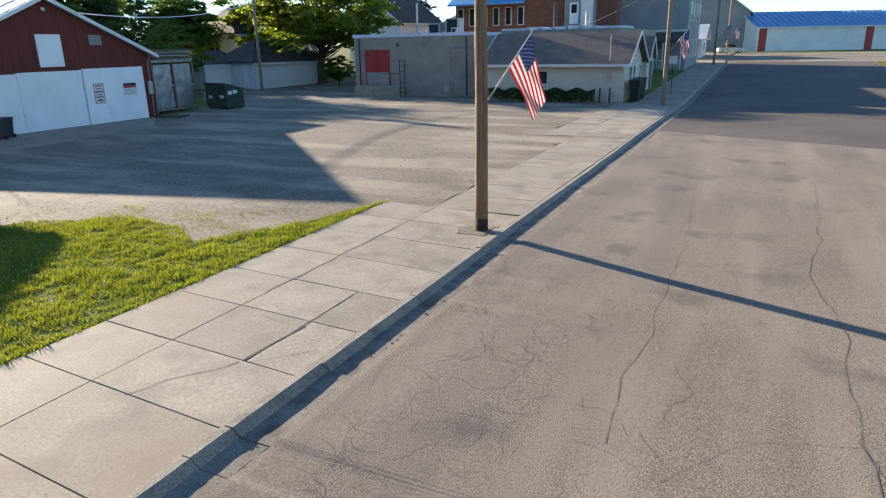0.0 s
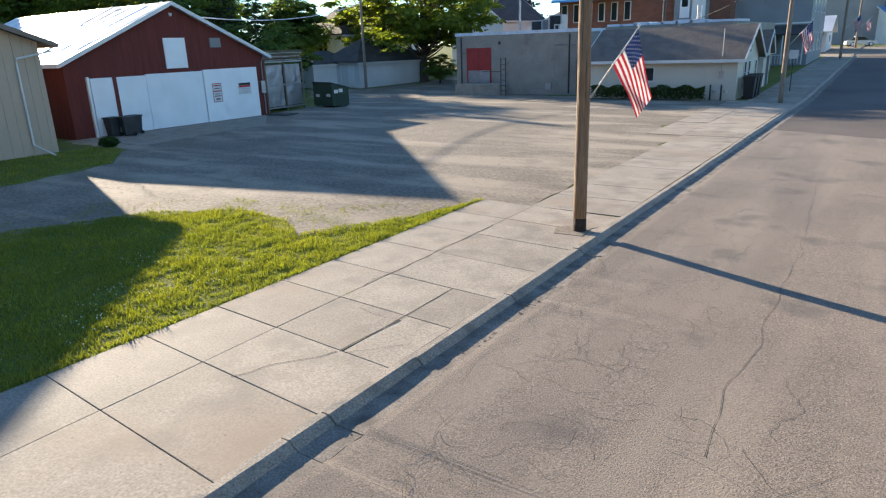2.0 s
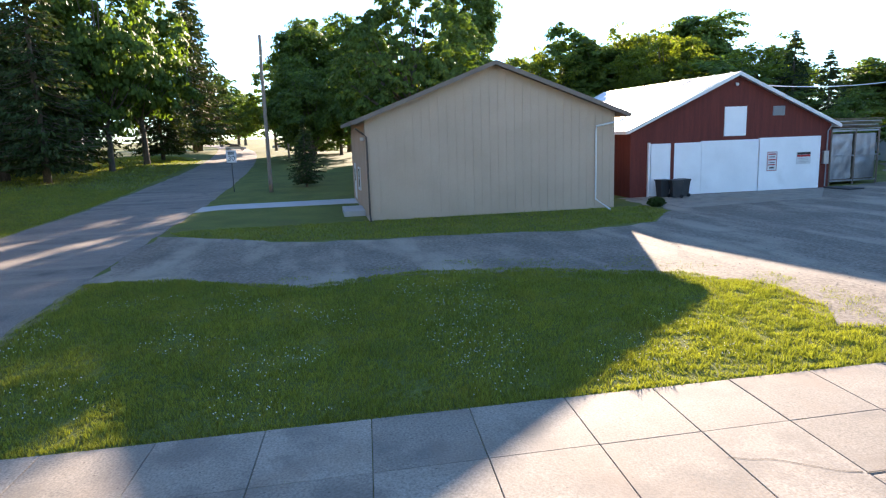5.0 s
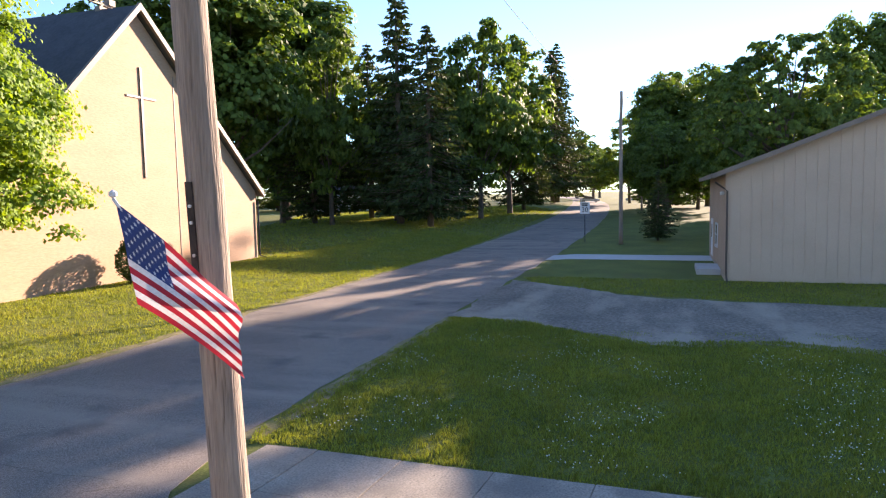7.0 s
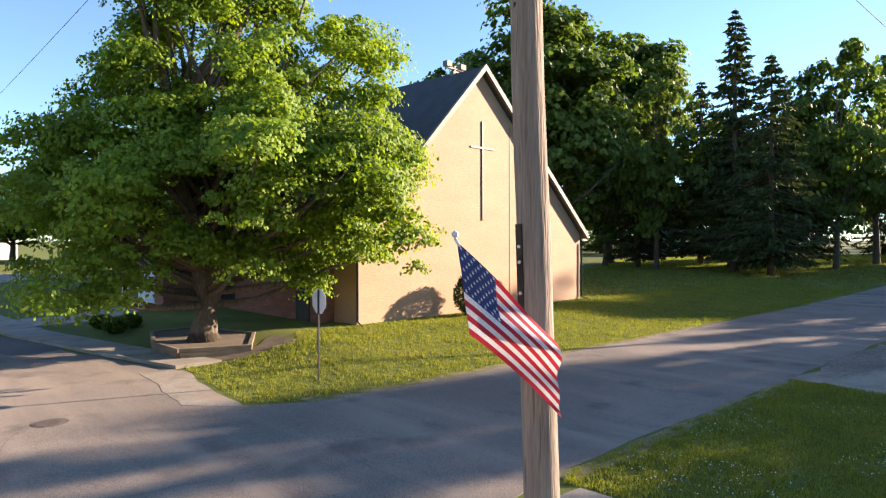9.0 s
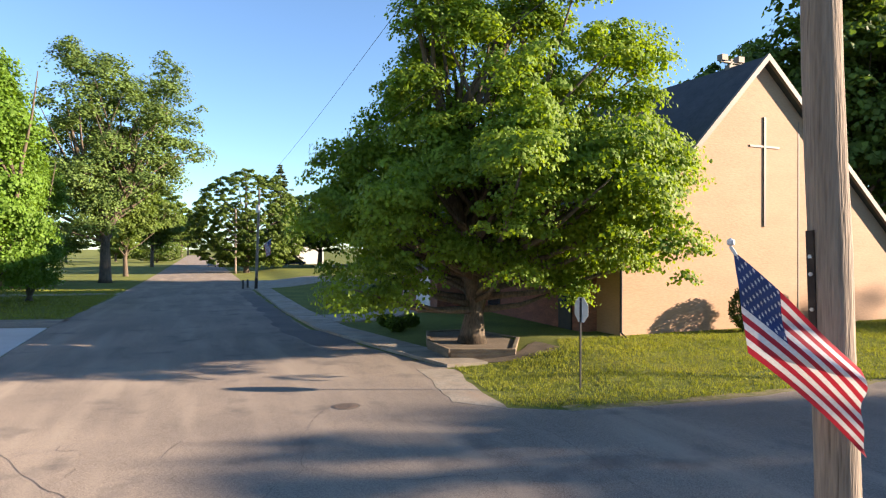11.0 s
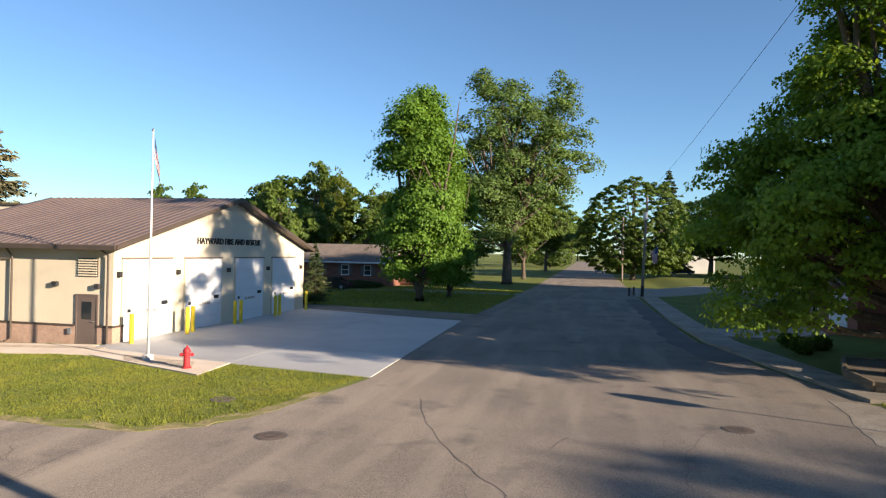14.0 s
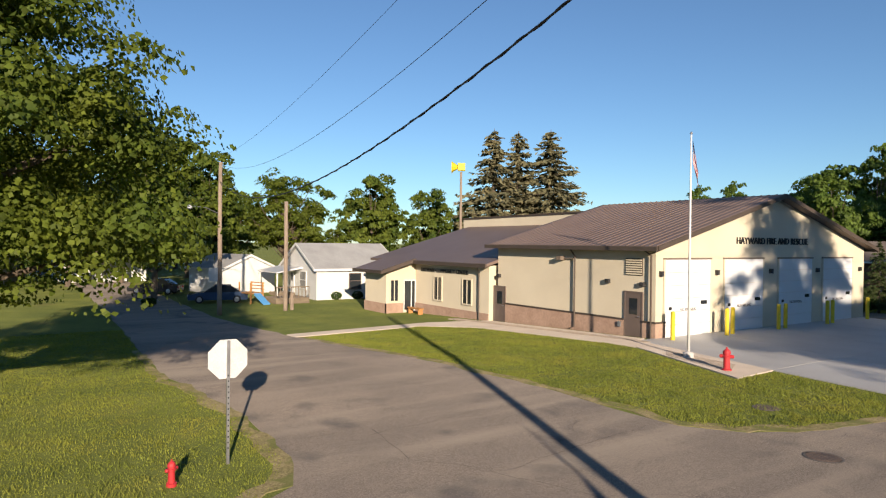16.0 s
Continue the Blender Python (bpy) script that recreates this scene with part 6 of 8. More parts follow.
for proto, x, y, turn, wide, tall in (
        (elm, -81.7, -52.5, 28, 2.2, 1.9), (oak, -70.1, -38.6, 46, 0.96, 1.59), (fir_thin, -71.9, -30.4, 43, 1.19, 1.19),
        (fir, -66.2, -24.5, 184, 0.98, 0.98), (oak, -81.4, -23.2, 86, 1.08, 1.65), (oak, -95.4, -22.7, 342, 1.33, 1.67),
        (fir_thin, -148.0, -24.3, 157, 1.47, 1.47), (elm, -53.7, -40.9, 128, 1.6, 1.65), (fir, -85.8, -40.8, 310, 1.13, 1.13),
        (fir, -85.6, -27.7, 108, 0.94, 0.94), (fir, -107.5, -23.2, 310, 0.91, 0.91), (fir, -73.4, -42.9, 18, 0.95, 0.95),
        (oak, -44.0, -46.4, 297, 1.05, 1.32), (oak, -49.6, -57.6, 348, 1.0, 1.42), (elm, -51.0, -45.0, 81, 1.42, 1.38),
        # oak at x -84, elm at x -108: unseen behind the globe, added for shade
        (oak, -188.9, -20.8, 220, 1.37, 0.92), (oak, -228.0, -30.6, 326, 1.66, 1.51), (globe, -59.4, 8.8, 201, 0.97, 1.13), (oak, -84.0, 7.0, 51, 1.0, 1.0), (elm, -108.0, 8.0, 77, 1.3, 1.28),
        (fir, -55.0, -1.0, 260, 0.26, 0.26), (oak, -238.8, -24.1, 190, 1.54, 1.18), (oak, -149.7, -8.7, 278, 1.08, 1.23),
        (oak, -119.9, -3.7, 227, 0.77, 0.94), (fir, -138.0, -23.6, 257, 1.46, 1.46), (oakl, -103.5, 17.7, 137, 1.4, 1.3),
        (elm, -106.6, 24.6, 18, 1.1, 1.6), (oakl, -85.3, 28.7, 14, 1.15, 1.01), (oak, -88.4, 34.8, 186, 0.99, 1.16),
        (elm, -91.2, 41.0, 238, 1.46, 0.88), (oakl, -82.4, 41.0, 163, 1.01, 1.18), (oakl, -74.1, 41.6, 194, 1.09, 1.07),
        (elm, -101.9, 63.4, 216, 1.50, 1.21), (oakl, -76.3, 56.6, 269, 1.2, 1.0), (oakl, -115.0, 60.5, 84, 1.33, 1.38),
        (fir, -62.7, 49.7, 286, 0.61, 0.61), (elm, -86.6, 39.1, 90, 1.48, 0.87), (oak, -66.7, 44.1, 120, 1.24, 0.73),
        (fir, -56.8, 49.0, 118, 0.49, 0.49), (oakl, -68.1, 50.8, 12, 1.09, 0.80), (elm, -66.4, 63.7, 90, 1.01, 0.59),
        (oakl, -69.3, 72.1, 166, 0.84, 0.49), (oak, -50.1, 46.0, 88, 0.54, 0.42), (oak, -56.2, 45.0, 69, 0.63, 0.44),
        (oakl, -44.4, 61.7, 261, 1.55, 0.91), (oakl, -60.9, 72.9, 261, 1.14, 0.81), (plum, -56.3, 100.3, 184, 1.67, 0.99),
        (oakl, -69.6, 109.8, 263, 0.83, 0.55), (oak, -40.7, 59.4, 345, 0.33, 0.20), (column, 14.1, -54.5, 286, 1.2, 1.17),
        (column, 12.8, -60.7, 93, 0.82, 0.77), (ash, 10.9, -90.0, 228, 1.73, 1.4), (elm, 10.5, -109.5, 212, 1.03, 0.97),
        (oak, 10.3, -164.7, 268, 1.32, 1.34), (oak, 9.7, -234.8, 186, 1.50, 1.46), (oak, 8.0, -329.9, 303, 1.58, 1.66),
        (oak, 6.8, -429.9, 181, 1.72, 1.72), (globe, -7.7, -119.8, 185, 1.24, 1.26), (fir, -15.1, -134.2, 228, 0.95, 0.95),
        (oak, -9.5, -419.9, 82, 1.26, 0.74), (oak, 55.9, -111.8, 204, 1.30, 1.21), (oakl, 50.8, -125.1, 236, 0.89, 1.52),
        (oak, 44.3, -122.2, 335, 1.14, 1.12), (oakl, 42.9, -133.3, 271, 0.92, 1.34), (elm, 44.7, -100.5, 127, 0.80, 0.66),
        (oak, 44.7, -89.5, 250, 0.88, 1.03), (oakl, 48.9, -120.4, 142, 0.77, 1.49), (oak, 82.1, -113.4, 255, 0.67, 1.12),
        (oak, 76.9, -117.0, 256, 0.70, 1.16), (fir, 20.8, -47.7, 263, 0.22, 0.22), (fir_old, 73.4, -55.5, 181, 1.85, 1.32),
        (fir_old, 74.4, -60.7, 338, 1.86, 1.34), (fir_old, 69.9, -62.9, 232, 2.03, 1.33), (oakd, 73.4, -36.5, 236, 0.75, 0.95),
        (oakd, 76.9, -46.8, 179, 0.65, 0.87), (oakl, 85.0, -29.6, 290, 1.12, 1.04), (oakd, 110.3, -47.4, 285, 0.58, 0.53),
        (oakd, 59.9, -9.4, 233, 0.87, 0.96), (oakd, 73.2, -16.4, 249, 0.78, 1.03), (oakd, 93.1, -18.7, 337, 0.91, 0.98),
        (oakd, 106.1, -29.0, 113, 0.79, 0.92), (oakd, 84.4, -9.7, 166, 0.88, 1.06), (oakd, 79.9, -4.1, 358, 0.96, 1.03),
        (oakd, 90.0, -0.0, 85, 1.08, 1.18), (oakd, 74.9, 4.4, 315, 0.96, 1.11), (oak, 48.3, -109.8, 137, 0.82, 1.36),
        (oak, 90.1, -63.1, 245, 0.53, 0.84), (fir, 79.5, 8.6, 158, 0.89, 0.89), (oak, -25.3, -147.8, 155, 1.80, 1.13),
        (oak, -34.1, -135.8, 258, 1.96, 1.15), (elm, -43.1, -122.7, 287, 1.70, 1.00), (oak, -57.7, -127.6, 265, 1.99, 1.17),
        (oak, -75.7, -129.5, 259, 2.03, 1.20), (oak, -86.8, -122.3, 333, 1.97, 1.16), (oak, -102.4, -109.6, 315, 2.25, 1.32),
        (oak, -158.4, -85.5, 301, 1.84, 1.08), (oak, -177.2, -68.6, 208, 1.68, 0.99), (oak, -125.6, -99.1, 159, 1.89, 1.11),
        (oakd, 129.3, -13.5, 106, 1.19, 0.70), (oakd, 125.0, -2.4, 250, 1.13, 0.66), (oakd, 122.9, -22.8, 262, 1.20, 0.71),
        (globe, 114.3, -12.8, 187, 0.57, 0.34), (globe, 114.9, -3.6, 350, 0.56, 0.33), (globe, -117.0, -76.9, 319, 1.15, 0.67),
        (globe, -156.4, -66.5, 38, 1.06, 0.62), (globe, 11.8, -209.7, 174, 0.85, 0.50), (globe, 25.8, -268.8, 4, 1.07, 0.63),
        (globe, -120.0, -0.3, 97, 0.83, 0.53), (oak, -111.9, 4.0, 54, 0.99, 0.75),
        # elms at x -113 and -124, oak at -129: hidden, added to shade the lawn
        (oak, -98.0, -2.5, 20, 0.85, 0.95), (elm, -113.0, -1.0, 140, 1.15, 1.25), (oak, -129.0, -1.0, 75, 1.2, 1.6), (elm, -124.0, 6.0, 15, 1.3, 1.35), (oak, -88.0, -0.5, 150, 0.8, 0.8),
        (oak, 42.0, -250.0, 20, 1.3, 0.9), (oak, 62.0, -262.0, 120, 1.5, 0.8), (oak, 84.0, -250.0, 220, 1.4, 0.95), (oak, 26.0, -240.0, 320, 1.2, 0.8), (oak, 104.0, -240.0, 70, 1.5, 0.9),
        (oak, -78.0, -33.5, 200, 1.0, 1.2), (oak, -92.0, -30.0, 10, 1.1, 1.2), (oak, -74.0, -48.0, 95, 1.2, 1.3), (elm, -100.0, -36.0, 33, 1.2, 1.15)):
    if proto in PROTOS:
        PROTOS.remove(proto)
        proto.matrix_basis = pose(x, y, ground_z(x, y), 0, 0, turn)
        proto.scale = (wide, wide, tall)
        FIRST[proto] = (wide, tall)
    else:
        m = pose(x, y, ground_z(x, y), 0, 0, turn)
        w0, t0 = FIRST[proto]
        copy_thing(proto, m @ Matrix.Diagonal((wide / w0, wide / w0, tall / t0, 1)))

near_tree = limb_tree("broadleaf_tree", "large sunlit tree with low boughs over the lawn", 41, 15, 3.4, 7, [(0, 0, 0.55, 0.46, 0.46, 0.3), (0.05, -0.3, 0.38, 0.26, 0.26, 0.14), (-0.15, -0.28, 0.36, 0.26, 0.26, 0.13), (0.05, -0.1, 0.66, 0.36, 0.3, 0.2), (0.05, -0.3, 0.28, 0.26, 0.22, 0.1), (0.25, -0.22, 0.3, 0.24, 0.22, 0.1), (0.2, -0.1, 0.42, 0.3, 0.3, 0.18), (-0.1, 0.1, 0.85, 0.3, 0.3, 0.16)], "leaf_dark", 330000, 0.105, 0.45, 60, gap=0.45, clump=0.26, flat=0.6, base=0.7, per_clump=80, boughs=400, shelf=0.065, rough=0.2)
place(near_tree, 15.6, 5.1, 0)

# ---- poles, wires, flags ----


def timber_pole(label, x, y, height, r0=0.17, r1=0.11, tar=0.7, lean=(0, 0), sink=0.4, wood="timber"):
    """A utility pole with a tarred foot, a checked shaft and bolts."""
    p = thing("utility_pole", label, "utility pole", "timber poles", at=on(x, y))
    p.rotation_euler = (radians(lean[0]), radians(lean[1]), 0)
    bm = bmesh.new()
    n = 14
    pts = [(0.012 * noise.noise((k * 0.7, x, 0)) * k / 3, 0.012 * noise.noise((k * 0.7, y, 5)) * k / 3, tar + (height - tar) * k / n) for k in range(n + 1)]
    tube(bm, pts, [r0 + (r1 - r0) * k / n for k in range(n + 1)], 16)
    part("shaft", bm, wood, p, smooth=True)
    if tar:
        part("tarred_foot", bar([(0, 0, -sink), (0, 0, 0.02), (0, 0, tar)], [r0 * 1.04, r0 * 1.03, r0 * 1.0], 16), "tar", p, "black tarred foot", smooth=True)
    return p


def stars_and_stripes(parent, top, bottom, fly, sag, seed, out=None):
    """A cloth flag on a staff: red and white stripes, a blue canton and fifty stars, hanging in folds.
    top, bottom: the ends of the hoist; fly: the way that the cloth hangs."""
    top, bottom, fly = Vector(top), Vector(bottom), Vector(fly)
    hoist = bottom - top
    nrm = hoist.cross(fly).normalized()
    nu, stripes = 26, 13

    def surface(u, v):
        fold = math.sin(u * 5.0 + v * 5.5 + seed) * 0.10 * u * fly.length + math.sin(u * 9 + v * 11 + seed * 2) * 0.045 * (0.2 + u) * fly.length
        gather = 1 - sag * u * (0.75 + 0.25 * math.sin(u * 3.0))
        p = top + hoist * (0.5 + (v - 0.5) * gather) + fly * u
        return p + nrm * fold + Vector((0, 0, -0.12 * u * u * fly.length))

    cloth = None
    for name, mat_name, test in (("red_stripes", "flag_red", lambda s, u: s % 2 == 0 and not (s < 7 and u < 0.4)), ("white_stripes", "flag_white", lambda s, u: s % 2 == 1 and not (s < 7 and u < 0.4)), ("canton", "flag_blue", lambda s, u: s < 7 and u < 0.4)):
        verts, faces, seen = [], [], {}

        def vid(i, j):
            if (i, j) not in seen:
                seen[i, j] = len(verts)
                verts.append(tuple(surface(i / nu, j / 26)))
            return seen[i, j]

        for i in range(nu):
            for s in range(stripes):
                if test(s, (i + 0.5) / nu):
                    for j in (2 * s, 2 * s + 1):
                        faces.append((vid(i, j), vid(i + 1, j), vid(i + 1, j + 1), vid(i, j + 1)))
        ob = cloud(name, verts, faces, mat_name)
        if cloth is None:
            cloth = thing("cloth")
            cloth.parent = parent
            tagged(cloth, "hanging cloth with stripes and stars")
        ob.parent = cloth
        ob.data.polygons.foreach_set("use_smooth", [True] * len(ob.data.polygons))
    verts, faces = [], []
    for row in range(9):
        for col in range(6 - row % 2):
            u, v = 0.4 * (col + (0.5 if row % 2 else 0.0) + 0.5) / 6.0, 7 / 13 * (row + 0.6) / 9.2
            for side in (-1, 1):
                ring = []
                for k in range(10):
                    r = (0.026 if k % 2 == 0 else 0.011)
                    a = math.pi * k / 5
                    ring.append(len(verts))
                    verts.append(tuple(surface(u + r * math.sin(a) * 0.62, v - r * math.cos(a)) + nrm * 0.004 * side))
                faces.append(tuple(ring if side > 0 else ring[::-1]))
    st = cloud("stars", verts, faces, "flag_white")
    st.parent = cloth
    tagged(st, kind="stuff")
    return cloth


def pole_flag(x, y, foot, tip, hang_way, width, seed, sag=0.45, hoist=None, label="national flag with stars and stripes on a slanted white staff"):
    """A flag on a slanted staff bracketed to a pole."""
    f = thing("flag", label, "flag", "street flags")
    foot, tip = Vector(foot), Vector(tip)
    way = (tip - foot).normalized()
    part("staff", bar([foot, tip], [0.016, 0.014], 8), "white_siding", f, "white staff", smooth=True)
    part("knob", lathe([(0.001, 0), (0.03, 0.02), (0.03, 0.05), (0.001, 0.07)], 8), "sign_white", f).matrix_basis = Matrix.Translation(tip)
    part("bracket", bar([foot - Vector((way.x, way.y, 0)) * 0.12, foot + way * 0.12], 0.03, 8), "steel", f, "steel bracket")
    a = tip - way * 0.04
    b = a + Vector(hoist) if hoist else tip - way * (0.04 + width)
    stars_and_stripes(f, a, b, hang_way, sag, seed)
    return f


def wire(points, r, sag, name="overhead_cable", label="black overhead cable strung between poles", material="black", twist=False):
    a, b = Vector(points[0]), Vector(points[1])
    pts = [a.lerp(b, k / 40) - Vector((0, 0, sag * 4 * (k / 40) * (1 - k / 40))) for k in range(41)]
    bm = bar(pts, r, 6)
    if twist:
        n = 520
        helix = []
        for k in range(n + 1):
            f = k / n
            p = a.lerp(b, f) - Vector((0, 0, sag * 4 * f * (1 - f)))
            helix.append(p + Vector((0, math.cos(k * 0.62), math.sin(k * 0.62))) * r * 1.1)
        tube(bm, helix, r * 0.75, 5)
    ob = solid(name, bm, material)
    return tagged(ob, label, "cable", "overhead cables")


pole_n = timber_pole("brown timber utility pole with a tarred foot on the pavement", -5.63, 13.67, 11.0, 0.15, 0.115, 0.34, wood="timber_brown")
pole_near = timber_pole("weathered timber utility pole at the street corner", -5.13, -3.98, 11.3, 0.185, 0.135, 0.3, lean=(1.48, 1.2))
part("cleat", boxes((0.105, -0.07, 3.55, 0.185, 0.0, 4.42)), "tar", pole_near, "dark wooden cleat", bevel=0.01)
for z in (3.75, 4.05, 4.2):
    part("bolt", bar([(0.17, -0.03, z), (0.2, -0.025, z)], 0.018, 6), "steel", pole_near)
part("ground_wire", bar([(0.135, 0.09, 0.4), (0.12, 0.08, 5.0), (0.10, 0.07, 9.0)], 0.009, 5), "dark_metal", pole_near)
part("band", lathe([(0.14, 0), (0.152, 0.0), (0.152, 0.05), (0.14, 0.05)], 16), "steel", pole_near).location = (0, 0, 7.3)
part("loop", bar([(-0.14, 0.0, 6.5), (0.0, -0.17, 6.35), (0.16, 0.0, 6.55)], 0.012, 5), "black", pole_near)
pole_flag(0, 0, (-5.47, 13.67, 3.1), (-4.55, 13.85, 4.5), (0.42, 0.13, -1.1), 0.85, 0.6, 0.5)
pole_flag(0, 0, (-4.93, -4.1, 3.13), (-3.9, -4.02, 4.3), (-0.72, 0.48, -0.7), 0.9, 1.9, 0.15, (-0.1, 0.05, -0.8))
pole_2 = timber_pole("grey timber utility pole beside the kerb", -6.1, 46.8, 10.5, 0.15, 0.11, 0.0)
pole_3 = timber_pole("grey timber utility pole far along the street", -6.07, 89.5, 11.0, 0.15, 0.11, 0.0)
pole_4 = timber_pole("grey timber utility pole far along the street", -6.0, 113.0, 11.0, 0.15, 0.11, 0.0)
pole_flag(0, 0, (-5.95, 46.8, 3.6), (-4.8, 46.6, 5.0), (0.25, -0.2, -1.2), 0.95, 2.2)
pole_flag(0, 0, (-5.92, 89.5, 4.6), (-4.6, 89.3, 6.0), (0.25, -0.2, -1.2), 0.95, 3.2)
pole_flag(0, 0, (-5.85, 113, 4.6), (-4.5, 112.8, 6.0), (0.25, -0.2, -1.2), 0.95, 4.2)
timber_pole("dark timber utility pole before the white garage", -46.0, 53.5, 11.5, 0.16, 0.11, 0.0)
pole_w = timber_pole("grey timber utility pole on the lawn beside the street", -51.9, -3.65, 11.6, 0.16, 0.11, 0.0)
timber_pole("grey timber utility pole down the side street", -110, -4.5, 11.0, 0.16, 0.11, 0.0)
pole_e = timber_pole("timber utility pole with a street lamp arm", 45.17, -11.17, 10.3, 0.16, 0.12, 0.0)
arm = part("lamp_arm", bar([(0, 0, 6.8), (-0.3, 1.0, 7.2), (-0.5, 1.9, 7.25)], 0.03, 6), "steel", pole_e)
part("lamp_head", lathe([(0.05, -0.12), (0.16, -0.1), (0.14, 0.06), (0.04, 0.12)], 10), "sign_white", pole_e, "pale street lamp head").location = (-0.55, 2.05, 7.2)
part("sign", boxes((-0.2, 0.17, 2.3, -0.17, 0.75, 3.2)), "sign_white", pole_e, "white sign plate")
pole_e2 = timber_pole("short pale timber pole on the lawn", 45.94, -16.02, 7.9, 0.15, 0.13, 0.0)
timber_pole("timber stub post beside a pole", 46.2, -16.6, 1.2, 0.13, 0.12, 0.0)
pole_s2 = timber_pole("timber utility pole with a transformer at the side street", -5.56, -71.4, 10.5, 0.16, 0.11, 1.2, lean=(0, -1.8))
part("transformer", lathe([(0.05, 0), (0.24, 0.03), (0.24, 0.8), (0.05, 0.86)], 12), "steel", pole_s2, "grey transformer can").location = (0.1, 0.3, 8.0)
pole_s1 = timber_pole("pale timber utility pole along the street", -5.63, -115.0, 10.9, 0.17, 0.13, 0.0)
pole_flag(0, 0, (-5.75, -71.4, 4.2), (-7.1, -71.2, 5.3), (-0.1, 0.1, -1.3), 0.95, 5.2)
for k, (x, y) in enumerate(((-4.3, -72.2), (-4.9, -74.2))):
    post = thing("post", "short dark guard post by a pole", "bollard", "guard posts", at=on(x, y))
    part("post_body", lathe([(0.11, -0.2), (0.11, 0.82), (0.09, 0.9), (0.02, 0.92)], 10), "dark_metal", post)

NEAR_TOP = (-4.85, -4.0, 9.25)
wire((NEAR_TOP, (45.0, -11.1, 8.3)), 0.016, 2.72, twist=True, label="thick twisted black overhead cable")
wire(((-4.85, -4.0, 9.5), (45.0, -11.0, 9.5)), 0.006, 2.1)
wire(((-4.85, -4.2, 10.4), (45.0, -11.3, 10.0)), 0.005, 0.95)
wire(((-4.9, -4.07, 11.2), (-5.5, -71.3, 10.4)), 0.008, 0.5)
wire(((-5.0, -4.07, 8.3), (-5.5, -71.3, 8.9)), 0.008, 0.7)
wire(((-5.05, -4.0, 9.6), (-51.9, -3.65, 10.3)), 0.01, 1.05)
wire(((-51.9, -3.65, 11.2), (-110, -4.5, 11.5)), 0.012, 0.8)
wire(((-36.0, 24.7, 6.6), (-46.0, 53.5, 8.6)), 0.035, 0.9, label="pale service cable from barn to pole", material="sign_white")
wire(((-46.0, 53.5, 9.6), (-105, 34, 10)), 0.03, 1.2)
wire(((-6.1, 46.8, 9.6), (-5.6, 13.7, 10.9)), 0.012, 0.6)
wire(((-6.1, 46.8, 9.8), (-6.07, 89.5, 11.6)), 0.02, 0.8)
wire(((-6.1, 46.8, 8.0), (-14.3, 52.0, 5.0)), 0.015, 0.3)
wire(((-6.1, 46.8, 9.2), (-13.6, 82.0, 7.2)), 0.02, 0.5)
wire(((-5.5, -71.3, 10.0), (-5.63, -115.0, 10.9)), 0.012, 0.7)
for k, z in enumerate((7.6, 8.1)):
    wire(((45.1, -11.1, z), (110, -12, z + 0.3)), 0.014, 0.8)

# ---- street furniture ----


def octagon(r):
    return [(r * math.cos(math.pi / 8 + k * math.pi / 4), r * math.sin(math.pi / 8 + k * math.pi / 4)) for k in range(8)]


def stop_sign(label, x, y, yaw, top, post="steel"):
    """A stop sign on a punched steel post; its face looks along its own -y."""
    s = thing("stop_sign", label, "road sign", "stop signs", at=on(x, y), yaw=yaw)
    part("post", boxes((-0.028, -0.02, -0.3, 0.028, 0.02, top - 0.02)), post, s, bevel=0.006)
    for k in range(14):
        part("hole", boxes((-0.011, 0.0195, 0.3 + k * (top - 0.9) / 14, 0.011, 0.0215, 0.33 + k * (top - 0.9) / 14)), "black", s)
    c = top - 0.38
    plate = part("plate", extrude([(a, c + b) for a, b in octagon(0.405)], "y", -0.028, -0.022), "sign_white", s, "pale aluminium sign back")
    part("face", extrude([(a, c + b) for a, b in octagon(0.38)], "y", -0.032, -0.0285), "sign_red", plate, "red sign face")
    cu = bpy.data.curves.new("lettering", "FONT")
    cu.body, cu.size, cu.extrude, cu.align_x, cu.align_y = "STOP", 0.27, 0.001, "CENTER", "CENTER"
    cu.materials.append(M["flag_white"])
    t = new("lettering", cu)
    t.parent, t.matrix_basis = plate, pose(0, -0.0335, c, 90, 0, 0)
    for dz in (-0.25, 0.25):
        part("bolt", bar([(0, 0.02, c + dz), (0, 0.032, c + dz)], 0.014, 6), "steel", plate)
    return s


stop_sign("stop sign on a steel post, its pale back towards the crossing", 12.76, -3.33, 92, 2.4)
stop_sign("stop sign on a dark post on the church lawn", -10.8, -17.1, -90, 2.8, "dark_metal")
speed = thing("speed_sign", "white speed limit sign on a dark post by the street", "road sign", at=on(-53.8, -6.6), yaw=90)
part("post", boxes((-0.03, -0.03, -0.2, 0.03, 0.03, 3.1)), "dark_metal", speed)
pl = part("plate", boxes((-0.38, -0.045, 2.3, 0.38, -0.03, 3.25)), "sign_white", speed, "white sign plate", bevel=0.004)
cu = bpy.data.curves.new("lettering", "FONT")
cu.body, cu.size, cu.extrude, cu.align_x, cu.align_y = "30", 0.55, 0.002, "CENTER", "CENTER"
cu.materials.append(M["black"])
t = new("lettering", cu)
t.parent, t.matrix_basis = pl, pose(0, -0.048, 2.62, 90, 0, 0)
part("text_bars", boxes((-0.25, -0.048, 3.06, 0.25, -0.0455, 3.15), (-0.22, -0.048, 2.93, 0.22, -0.0455, 3.02)), "black", pl)
far_sign = thing("street_sign", "slim street sign post before the shops", "road sign", at=on(-6.6, 54.6))
